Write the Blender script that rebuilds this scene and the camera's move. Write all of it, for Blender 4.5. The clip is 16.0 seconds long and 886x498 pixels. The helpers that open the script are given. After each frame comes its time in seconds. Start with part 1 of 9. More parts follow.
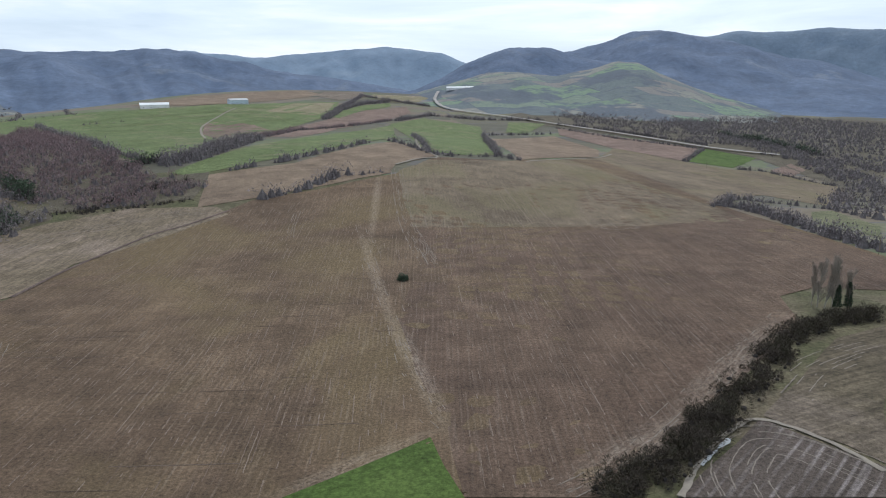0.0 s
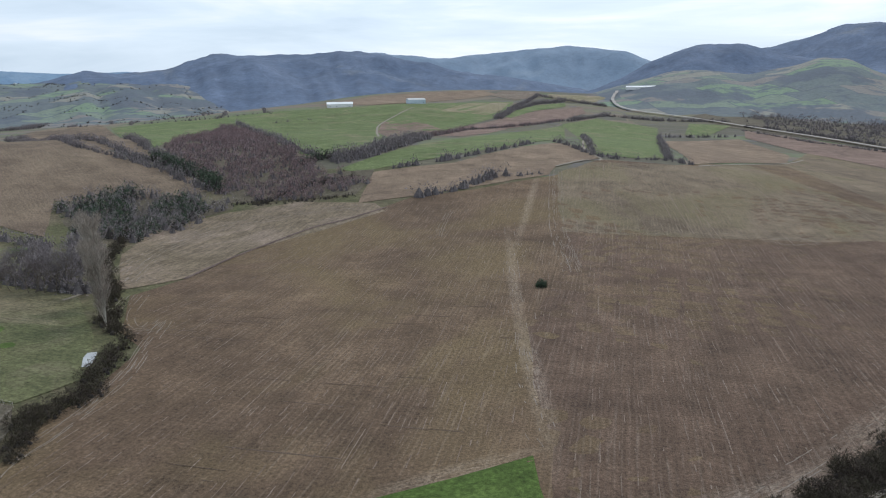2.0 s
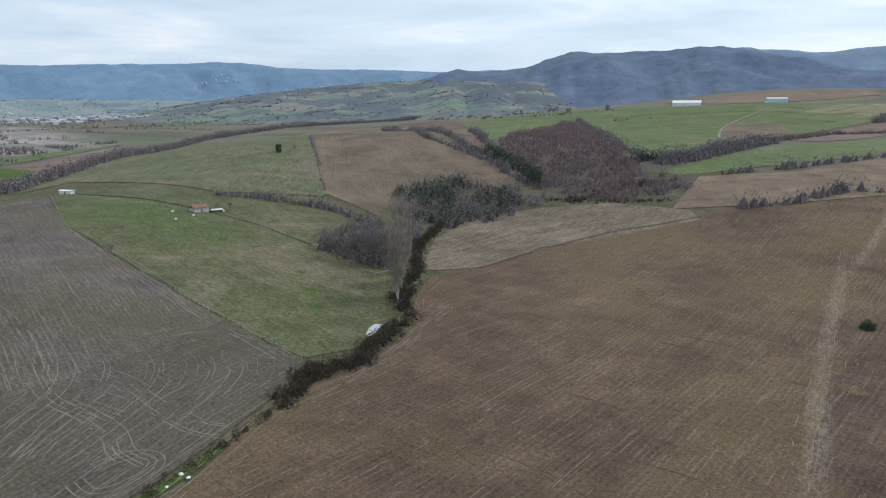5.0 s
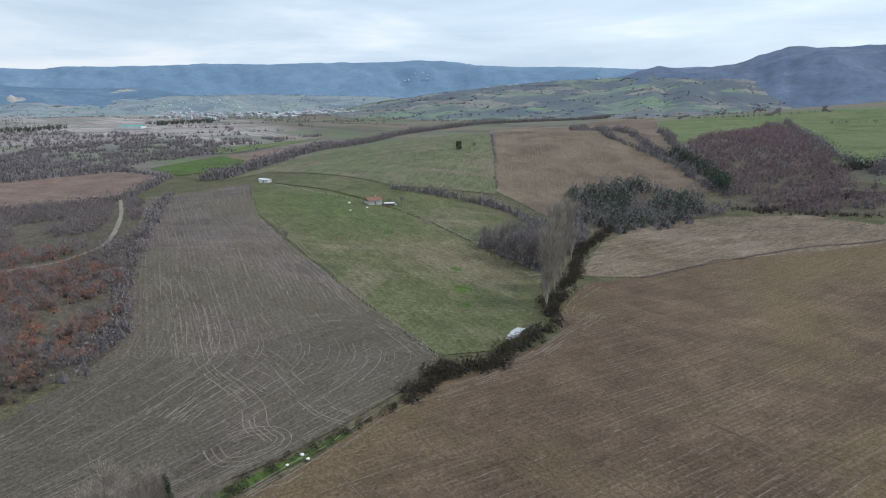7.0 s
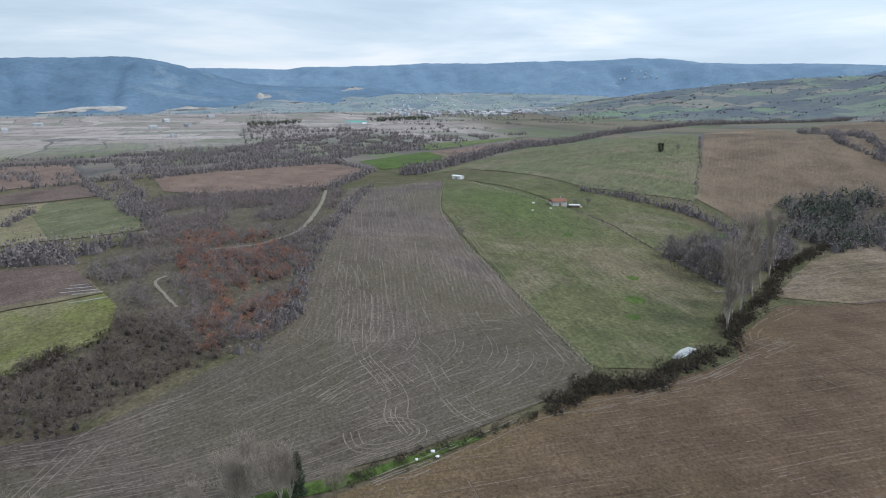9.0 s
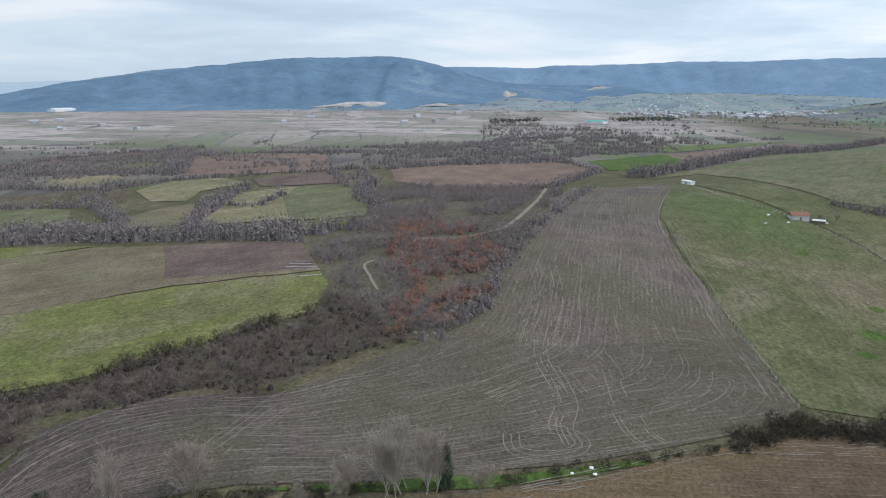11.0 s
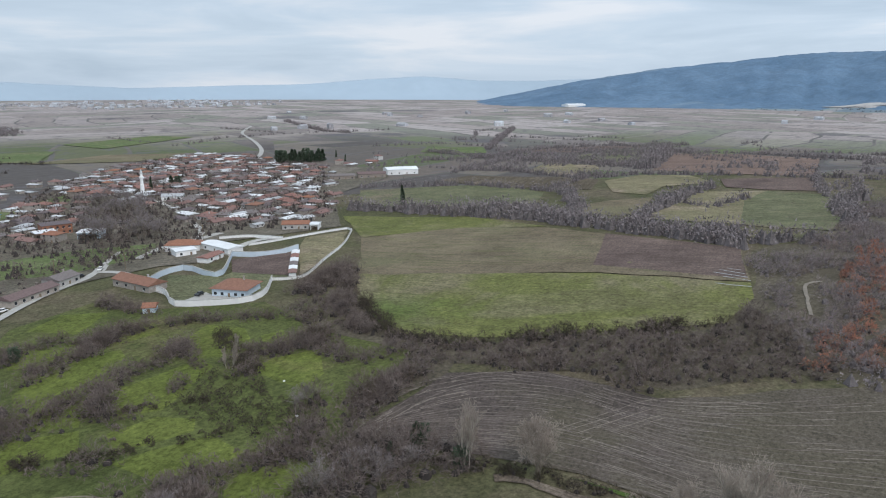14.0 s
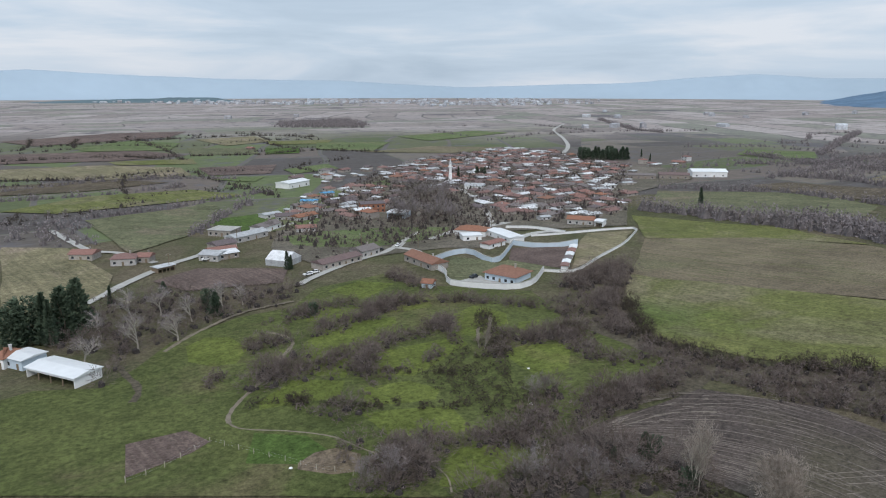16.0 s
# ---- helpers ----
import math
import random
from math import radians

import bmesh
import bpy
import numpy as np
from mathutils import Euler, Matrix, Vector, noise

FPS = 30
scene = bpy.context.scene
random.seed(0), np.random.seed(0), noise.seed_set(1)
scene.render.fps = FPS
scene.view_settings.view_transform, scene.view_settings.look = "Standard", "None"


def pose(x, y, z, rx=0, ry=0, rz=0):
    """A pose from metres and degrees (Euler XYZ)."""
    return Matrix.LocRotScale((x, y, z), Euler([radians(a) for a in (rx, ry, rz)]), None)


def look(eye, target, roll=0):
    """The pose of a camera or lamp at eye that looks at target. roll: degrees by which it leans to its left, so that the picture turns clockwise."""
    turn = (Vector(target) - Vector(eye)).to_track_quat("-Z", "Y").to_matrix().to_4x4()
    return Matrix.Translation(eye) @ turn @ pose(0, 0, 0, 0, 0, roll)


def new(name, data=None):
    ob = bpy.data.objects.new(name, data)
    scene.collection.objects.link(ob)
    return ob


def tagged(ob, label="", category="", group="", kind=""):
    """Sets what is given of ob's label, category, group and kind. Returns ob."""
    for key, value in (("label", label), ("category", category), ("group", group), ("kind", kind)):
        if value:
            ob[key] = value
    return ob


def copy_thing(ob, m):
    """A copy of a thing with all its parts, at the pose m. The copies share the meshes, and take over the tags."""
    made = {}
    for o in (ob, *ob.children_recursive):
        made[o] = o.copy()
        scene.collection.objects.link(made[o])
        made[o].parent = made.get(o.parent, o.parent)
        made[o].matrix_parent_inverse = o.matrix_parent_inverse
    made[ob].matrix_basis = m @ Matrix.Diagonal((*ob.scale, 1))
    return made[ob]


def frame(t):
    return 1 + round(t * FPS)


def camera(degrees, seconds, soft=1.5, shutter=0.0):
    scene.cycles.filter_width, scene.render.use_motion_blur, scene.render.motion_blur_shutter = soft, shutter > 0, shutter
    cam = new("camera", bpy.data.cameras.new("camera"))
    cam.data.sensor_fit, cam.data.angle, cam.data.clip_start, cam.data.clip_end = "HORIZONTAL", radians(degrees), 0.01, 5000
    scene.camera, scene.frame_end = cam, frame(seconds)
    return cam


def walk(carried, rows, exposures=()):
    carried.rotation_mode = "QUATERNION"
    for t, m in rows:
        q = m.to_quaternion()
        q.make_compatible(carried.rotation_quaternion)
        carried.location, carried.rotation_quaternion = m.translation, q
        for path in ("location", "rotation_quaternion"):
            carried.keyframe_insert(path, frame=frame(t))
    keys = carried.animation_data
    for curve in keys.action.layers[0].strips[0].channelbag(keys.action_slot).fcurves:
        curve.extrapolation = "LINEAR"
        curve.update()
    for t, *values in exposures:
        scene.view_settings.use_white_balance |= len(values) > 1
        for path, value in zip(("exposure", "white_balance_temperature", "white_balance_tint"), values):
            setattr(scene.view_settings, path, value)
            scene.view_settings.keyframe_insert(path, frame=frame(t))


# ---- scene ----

# ---- camera: a slow sideways flight that keeps turning to its left ----
cam = camera(64.31, 16.0, soft=1.1)

ROWS = [
    (0.0, 0.03, 0.02, 85.02, 5.26, -13.13, -0.68),
    (0.5, 3.58, 2.26, 85.14, 7.03, -13.12, -0.74),
    (1.0, 7.07, 4.50, 85.24, 10.66, -13.09, -0.77),
    (1.5, 10.45, 6.70, 85.34, 15.22, -13.05, -0.84),
    (2.0, 13.68, 9.09, 85.43, 19.67, -12.98, -0.89),
    (2.5, 16.72, 11.68, 85.50, 24.07, -12.91, -0.77),
    (3.0, 19.55, 14.51, 85.53, 28.49, -12.87, -0.74),
    (3.5, 22.19, 17.58, 85.56, 33.30, -12.85, -0.72),
    (4.0, 24.58, 20.83, 85.58, 38.10, -12.84, -0.69),
    (4.5, 26.61, 24.24, 85.67, 42.91, -12.83, -0.70),
    (7.0, 33.98, 41.81, 86.76, 62.99, -12.88, -0.53),
    (7.5, 34.82, 45.47, 86.94, 66.86, -12.90, -0.54),
    (8.0, 35.15, 49.18, 87.02, 71.28, -12.91, -0.58),
    (8.5, 35.04, 52.91, 86.98, 75.61, -12.88, -0.56),
    (11.0, 31.47, 70.91, 86.34, 99.33, -12.87, 0.02),
    (11.5, 30.08, 74.11, 86.20, 105.00, -12.88, 0.01),
    (12.0, 28.16, 77.06, 86.02, 110.85, -12.88, 0.04),
    (12.5, 25.84, 79.78, 85.74, 117.38, -12.91, 0.05),
    (13.0, 23.17, 82.24, 85.32, 124.17, -13.00, 0.08),
    (13.5, 20.32, 84.45, 84.78, 131.07, -13.03, 0.16),
    (14.0, 17.28, 86.45, 84.17, 137.98, -13.06, 0.18),
    (14.5, 14.10, 88.26, 83.58, 144.72, -13.11, 0.27),
    (15.0, 10.80, 89.79, 82.95, 151.19, -13.17, 0.21),
    (15.5, 7.46, 91.04, 82.31, 157.57, -13.11, 0.17),
    (16.0, 4.13, 92.11, 81.75, 163.20, -13.15, 0.02),
]


def view(x, y, z, yaw, pitch, roll):
    return pose(x, y, z, 90 + pitch, 0, yaw) @ pose(0, 0, 0, 0, 0, roll)


walk(cam, [(t, view(x, y, z, yaw, pitch, roll)) for t, x, y, z, yaw, pitch, roll in ROWS],
     [(0.0, 0.05, 6350, 11), (4.5, -0.02, 6300, 10), (8.0, 0.06, 6200, 9), (12.0, 0.08, 6300, 10), (16.0, -0.05, 6300, 11)])

# ---- world: overcast winter sky ----
world = bpy.data.worlds.new("overcast_sky")
scene.world = world
world.use_nodes = True
wn, wl = world.node_tree.nodes, world.node_tree.links
sky = wn.new("ShaderNodeTexSky")
sky.sky_type, sky.sun_disc = "NISHITA", False
sky.sun_elevation, sky.sun_rotation = radians(48), radians(13)
sky.air_density, sky.dust_density = 1.0, 2.0
coord = wn.new("ShaderNodeTexCoord")
stretch = wn.new("ShaderNodeMapping")
stretch.inputs["Scale"].default_value = (1.0, 1.0, 7.0)
wl.new(coord.outputs["Generated"], stretch.inputs["Vector"])
puffs = wn.new("ShaderNodeTexNoise")
puffs.inputs["Scale"].default_value, puffs.inputs["Detail"].default_value, puffs.inputs["Roughness"].default_value = 2.6, 6, 0.55
puffs.inputs["Distortion"].default_value = 0.4
wl.new(stretch.outputs["Vector"], puffs.inputs["Vector"])
shades = wn.new("ShaderNodeValToRGB")
shades.color_ramp.elements[0].position, shades.color_ramp.elements[0].color = 0.34, (0.505, 0.613, 0.722, 1)
shades.color_ramp.elements[1].position, shades.color_ramp.elements[1].color = 0.66, (0.81, 0.848, 0.895, 1)
middle = shades.color_ramp.elements.new(0.5)
middle.color = (0.61, 0.716, 0.822, 1)
wl.new(puffs.outputs["Fac"], shades.inputs["Fac"])
veil = wn.new("ShaderNodeMixRGB")
veil.inputs["Fac"].default_value = 0.9
dim = wn.new("ShaderNodeVectorMath")
dim.operation = "SCALE"
dim.inputs["Scale"].default_value = 0.1
wl.new(sky.outputs["Color"], dim.inputs[0])
wl.new(dim.outputs["Vector"], veil.inputs["Color1"])
wl.new(shades.outputs["Color"], veil.inputs["Color2"])
side = wn.new("ShaderNodeVectorMath")
side.operation = "DOT_PRODUCT"
side.inputs[1].default_value = (0.25, 0.95, 0.1)
wl.new(coord.outputs["Generated"], side.inputs[0])
glow = wn.new("ShaderNodeMapRange")
glow.inputs["From Min"].default_value, glow.inputs["From Max"].default_value = -1, 1
glow.inputs["To Min"].default_value, glow.inputs["To Max"].default_value = 0.82, 1.11
wl.new(side.outputs["Value"], glow.inputs["Value"])
toward = wn.new("ShaderNodeVectorMath")
toward.operation = "SCALE"
wl.new(veil.outputs["Color"], toward.inputs[0])
wl.new(glow.outputs["Result"], toward.inputs["Scale"])
wl.new(toward.outputs["Vector"], wn["Background"].inputs["Color"])
wn["Background"].inputs["Strength"].default_value = 1.18

sun_data = bpy.data.lights.new("sun", "SUN")
sun_data.energy, sun_data.angle, sun_data.color = 1.7, radians(20), (1.0, 0.95, 0.89)
sun = new("sun", sun_data)
sun.matrix_world = look((0, 0, 500), (-60, -260, 200))


# ---- materials ----
def nodes_of(name, rough=0.95):
    m = bpy.data.materials.new(name)
    m.use_nodes = True
    nt = m.node_tree
    b = nt.nodes["Principled BSDF"]
    b.inputs["Roughness"].default_value = rough
    b.inputs["Specular IOR Level"].default_value = 0.15
    return m, nt, b


def node(nt, kind, **settings):
    n = nt.nodes.new(kind)
    for key, value in settings.items():
        n.inputs[key].default_value = value
    return n


def ramp(nt, fac, stops):
    r = nt.nodes.new("ShaderNodeValToRGB")
    els = r.color_ramp.elements
    while len(els) < len(stops):
        els.new(0.5)
    for e, (p, c) in zip(els, stops):
        e.position, e.color = p, (*c, 1) if len(c) == 3 else c
    nt.links.new(fac, r.inputs["Fac"])
    return r.outputs["Color"]


def grey(v):
    return (v, v, v)


def mixed(nt, fac, a, b, blend="MIX"):
    m = nt.nodes.new("ShaderNodeMixRGB")
    m.blend_type = blend
    for sock, v in ((m.inputs[0], fac), (m.inputs[1], a), (m.inputs[2], b)):
        if isinstance(v, (int, float)):
            sock.default_value = v
        elif isinstance(v, tuple):
            sock.default_value = (*v, 1)
        else:
            nt.links.new(v, sock)
    return m.outputs["Color"]


def place(nt, angle=0.0, scale=(1, 1, 1)):
    g = nt.nodes.new("ShaderNodeNewGeometry")
    mp = nt.nodes.new("ShaderNodeMapping")
    mp.vector_type = "TEXTURE"
    mp.inputs["Rotation"].default_value = (0, 0, radians(angle))
    mp.inputs["Scale"].default_value = scale
    nt.links.new(g.outputs["Position"], mp.inputs["Vector"])
    return mp.outputs["Vector"]


def noise_fac(nt, vec, scale, detail=4, rough=0.55, distort=0.0):
    n = node(nt, "ShaderNodeTexNoise", Scale=scale, Detail=detail, Roughness=rough, Distortion=distort)
    nt.links.new(vec, n.inputs["Vector"])
    return n.outputs["Fac"]


def bumped(nt, b, height, strength, distance):
    bm_ = node(nt, "ShaderNodeBump", Strength=strength, Distance=distance)
    nt.links.new(height, bm_.inputs["Height"])
    nt.links.new(bm_.outputs["Normal"], b.inputs["Normal"])


def soil(name, dark, light, angle, spacing, lines=0.5, pale=(0.30, 0.25, 0.20), patch=0.012, green=None, seed=0.0, bands=()):
    """Bare ploughed earth: fine wandering furrow lines, damp and dry patches, clods."""
    m, nt, b = nodes_of(name)
    straight = place(nt)
    patches = noise_fac(nt, straight, patch, 5, 0.6, 0.6)
    col = ramp(nt, patches, [(0.32, dark), (0.68, light)])
    blots = noise_fac(nt, straight, patch * 5, 4, 0.65, 0.3)
    col = mixed(nt, 0.85, col, ramp(nt, blots, [(0.3, grey(0.68)), (0.7, grey(1.28))]), "MULTIPLY")
    streak = noise_fac(nt, place(nt, angle, (70, 1.3, 1)), 1.0, 4, 0.65)
    col = mixed(nt, 0.5, col, ramp(nt, streak, [(0.3, grey(0.62)), (0.7, grey(1.3))]), "MULTIPLY")
    cross = noise_fac(nt, place(nt, angle + 88, (22, 1.1, 1)), 1.0, 4, 0.7)
    col = mixed(nt, 0.35, col, ramp(nt, cross, [(0.3, grey(0.7)), (0.7, grey(1.3))]), "MULTIPLY")
    if green:
        tint = noise_fac(nt, straight, 0.009, 4, 0.6, 0.8)
        col = mixed(nt, ramp(nt, tint, [(0.47, grey(0.0)), (0.62, grey(0.75))]), col, green)
    turned = place(nt, angle)
    sub = noise_fac(nt, place(nt, angle, (26, 3.0, 1)), 1.0, 4, 0.7)
    where = noise_fac(nt, straight, 0.017, 4, 0.65, 0.5)
    for k, (gap, share) in enumerate(((spacing, 1.0), (spacing * 3.7, 0.8))):
        w = node(nt, "ShaderNodeTexWave", Scale=2 * math.pi / gap / 20, Distortion=5.0 if k == 0 else 3.0, Detail=2.0)
        w.inputs["Detail Scale"].default_value = 0.13 if k == 0 else 0.3
        w.inputs["Phase Offset"].default_value = seed + k
        w.bands_direction = "Y"
        nt.links.new(turned, w.inputs["Vector"])
        edge = ramp(nt, w.outputs["Fac"], [(0.62 if k == 0 else 0.94, grey(0)), (1.0, grey(1))])
        on = ramp(nt, sub, [(0.40, grey(0.0)), (0.62, grey(1))])
        much = ramp(nt, where, [(0.36, grey(0.08)), (0.64, grey(1))])
        f = mixed(nt, 1.0, mixed(nt, 1.0, edge, on, "MULTIPLY"), much, "MULTIPLY")
        col = mixed(nt, mixed(nt, 1.0, f, grey(lines * share), "MULTIPLY"), col, pale)
    for x0, y0, x1, y1, wide in bands:
        # dry trodden soil along a line, frayed at its edges
        long = math.hypot(x1 - x0, y1 - y0)
        turn = math.degrees(math.atan2(y1 - y0, x1 - x0))
        to = nt.nodes.new("ShaderNodeMapping")
        to.vector_type = "TEXTURE"
        to.inputs["Location"].default_value = ((x0 + x1) / 2, (y0 + y1) / 2, 0)
        to.inputs["Rotation"].default_value = (0, 0, radians(turn))
        to.inputs["Scale"].default_value = (long / 2, wide, 1000)
        nt.links.new(place(nt), to.inputs["Vector"])
        reach = nt.nodes.new("ShaderNodeVectorMath")
        reach.operation = "LENGTH"
        nt.links.new(to.outputs[0], reach.inputs[0])
        fray = nt.nodes.new("ShaderNodeMath")
        fray.operation = "ADD"
        nt.links.new(reach.outputs["Value"], fray.inputs[0])
        nt.links.new(noise_fac(nt, place(nt, turn + 90, (1.6, 14, 1)), 1.0, 6, 0.85), fray.inputs[1])
        spots = ramp(nt, noise_fac(nt, place(nt, turn + 90, (0.7, 5, 1)), 1.0, 6, 0.85), [(0.44, grey(0.1)), (0.58, grey(1))])
        mask = ramp(nt, mixed(nt, 1.0, fray.outputs[0], grey(0.5), "MULTIPLY"), [(0.40, grey(0.62)), (0.95, grey(0))])
        col = mixed(nt, mixed(nt, 1.0, mask, spots, "MULTIPLY"), col, pale)
    clods = noise_fac(nt, straight, 1.1, 6, 0.85)
    col = mixed(nt, 0.9, col, ramp(nt, clods, [(0.34, grey(0.38)), (0.66, grey(1.62))]), "MULTIPLY")
    nt.links.new(col, b.inputs["Base Color"])
    bumped(nt, b, clods, 0.8, 0.5)
    return m


def turf(name, dark, light, dry, dry_share=0.5, angle=0.0, stripes=0.25, spots=()):
    """Grass or young crop: clumps, dry patches, drill lines."""
    m, nt, b = nodes_of(name)
    p = place(nt)
    col = ramp(nt, noise_fac(nt, p, 0.03, 6, 0.65, 0.4), [(0.3, dark), (0.7, light)])
    dryness = noise_fac(nt, p, 0.018, 6, 0.68, 0.7)
    lo = 0.72 - 0.4 * dry_share
    col = mixed(nt, ramp(nt, dryness, [(lo, grey(0)), (lo + 0.16, grey(0.85))]), col, dry)
    for x, y, wide, deep, turn, tint in spots:
        # a broad stand of richer or drier growth with frayed edges
        to = nt.nodes.new("ShaderNodeMapping")
        to.vector_type = "TEXTURE"
        to.inputs["Location"].default_value = (x, y, 0)
        to.inputs["Rotation"].default_value = (0, 0, radians(turn))
        to.inputs["Scale"].default_value = (wide, deep, 1000)
        nt.links.new(place(nt), to.inputs["Vector"])
        reach = nt.nodes.new("ShaderNodeVectorMath")
        reach.operation = "LENGTH"
        nt.links.new(to.outputs[0], reach.inputs[0])
        fray = nt.nodes.new("ShaderNodeMath")
        fray.operation = "ADD"
        nt.links.new(reach.outputs["Value"], fray.inputs[0])
        nt.links.new(noise_fac(nt, p, 0.06, 6, 0.75, 0.5), fray.inputs[1])
        mask = ramp(nt, mixed(nt, 1.0, fray.outputs[0], grey(0.5), "MULTIPLY"), [(0.38, grey(0.75)), (0.78, grey(0))])
        col = mixed(nt, mask, col, tint)
    streak = noise_fac(nt, place(nt, angle, (40, 1.6, 1)), 1.0, 3, 0.6)
    col = mixed(nt, stripes * 2, col, ramp(nt, streak, [(0.3, grey(0.66)), (0.7, grey(1.3))]), "MULTIPLY")
    wear = noise_fac(nt, p, 0.11, 5, 0.7, 0.6)
    col = mixed(nt, 0.75, col, ramp(nt, wear, [(0.3, grey(0.68)), (0.7, grey(1.28))]), "MULTIPLY")
    tufts = noise_fac(nt, p, 0.7, 7, 0.82)
    col = mixed(nt, 0.9, col, ramp(nt, tufts, [(0.34, grey(0.36)), (0.66, grey(1.6))]), "MULTIPLY")
    nt.links.new(col, b.inputs["Base Color"])
    bumped(nt, b, tufts, 0.6, 0.35)
    return m


def plain(name, col, var=0.25, scale=0.8, rough=0.9, metal=0.0):
    """A surface of one tint with grain and weathering."""
    m, nt, b = nodes_of(name, rough)
    b.inputs["Metallic"].default_value = metal
    p = place(nt)
    f = noise_fac(nt, p, scale, 6, 0.7)
    lo, hi = tuple(c * (1 - var) for c in col), tuple(min(1, c * (1 + var)) for c in col)
    c1 = ramp(nt, f, [(0.3, lo), (0.7, hi)])
    c1 = mixed(nt, 0.5, c1, ramp(nt, noise_fac(nt, p, scale * 0.12, 3), [(0.3, grey(0.75)), (0.7, grey(1.15))]), "MULTIPLY")
    nt.links.new(c1, b.inputs["Base Color"])
    return m


def varied(name, cols, rough=0.9, grain=1.5):
    """A tint picked at random for each object, with grain."""
    m, nt, b = nodes_of(name, rough)
    info = nt.nodes.new("ShaderNodeObjectInfo")
    n = len(cols)
    c = ramp(nt, info.outputs["Random"], [(i / n, k) for i, k in enumerate(cols)])
    nt.nodes[-1].color_ramp.interpolation = "CONSTANT"
    p = place(nt)
    c = mixed(nt, 0.8, c, ramp(nt, noise_fac(nt, p, grain, 5, 0.75), [(0.25, grey(0.55)), (0.75, grey(1.3))]), "MULTIPLY")
    nt.links.new(c, b.inputs["Base Color"])
    return m


def twigs(name, cols, patch=0.03):
    """Bare twigs or leaves: each spray has its own tint, in drifts."""
    m, nt, b = nodes_of(name, 0.9)
    g = nt.nodes.new("ShaderNodeNewGeometry")
    drift = noise_fac(nt, place(nt), patch, 3, 0.6)
    add = nt.nodes.new("ShaderNodeMath")
    add.operation = "MULTIPLY_ADD"
    add.inputs[1].default_value, add.inputs[2].default_value = 0.24, -0.12
    nt.links.new(g.outputs["Random Per Island"], add.inputs[0])
    both = nt.nodes.new("ShaderNodeMath")
    nt.links.new(add.outputs[0], both.inputs[0])
    nt.links.new(drift, both.inputs[1])
    n = len(cols)
    c = ramp(nt, both.outputs[0], [(0.25 + 0.5 * i / max(1, n - 1), k) for i, k in enumerate(cols)])
    bush = ramp(nt, noise_fac(nt, place(nt), 0.27, 2, 0.5), [(0.32, grey(0.72)), (0.68, grey(1.24))])
    c = mixed(nt, 0.85, c, bush, "MULTIPLY")
    nt.links.new(c, b.inputs["Base Color"])
    return m


def varied_strip(name, cols):
    """Thin crests of turned earth or rows of plants: each broken length has its own tint."""
    m, nt, b = nodes_of(name)
    g = nt.nodes.new("ShaderNodeNewGeometry")
    c = ramp(nt, g.outputs["Random Per Island"], [(i / (len(cols) - 1), k) for i, k in enumerate(cols)])
    clods = noise_fac(nt, place(nt), 1.3, 5, 0.8)
    c = mixed(nt, 0.9, c, ramp(nt, clods, [(0.34, grey(0.45)), (0.66, grey(1.5))]), "MULTIPLY")
    nt.links.new(c, b.inputs["Base Color"])
    return m


def parcels(nt, angle, long, wide, bend, seed):
    """A random value for each of the strip shaped parcels, and the thin line round it."""
    p = place(nt, angle)
    shift = nt.nodes.new("ShaderNodeTexNoise")
    shift.inputs["Scale"].default_value, shift.inputs["Detail"].default_value = 0.0016, 2.0
    nt.links.new(p, shift.inputs["Vector"])
    off = nt.nodes.new("ShaderNodeVectorMath")
    off.operation = "MULTIPLY_ADD"
    off.inputs[1].default_value = (bend, bend, 0)
    nt.links.new(shift.outputs["Color"], off.inputs[0])
    nt.links.new(p, off.inputs[2])
    br = nt.nodes.new("ShaderNodeTexBrick")
    br.offset, br.offset_frequency, br.squash, br.squash_frequency = 0.37, 3, 0.6, 4
    for key, val in (("Scale", 1.0), ("Mortar Size", wide * 0.045), ("Mortar Smooth", 0.6), ("Bias", 0.0), ("Brick Width", long), ("Row Height", wide)):
        br.inputs[key].default_value = val
    br.inputs["Color1"].default_value, br.inputs["Color2"].default_value, br.inputs["Mortar"].default_value = (0, 0, 0, 1), (1, 1, 1, 1), (0.5, 0.5, 0.5, 1)
    nt.links.new(off.outputs[0], br.inputs["Vector"])
    return br.outputs["Color"], br.outputs["Fac"]


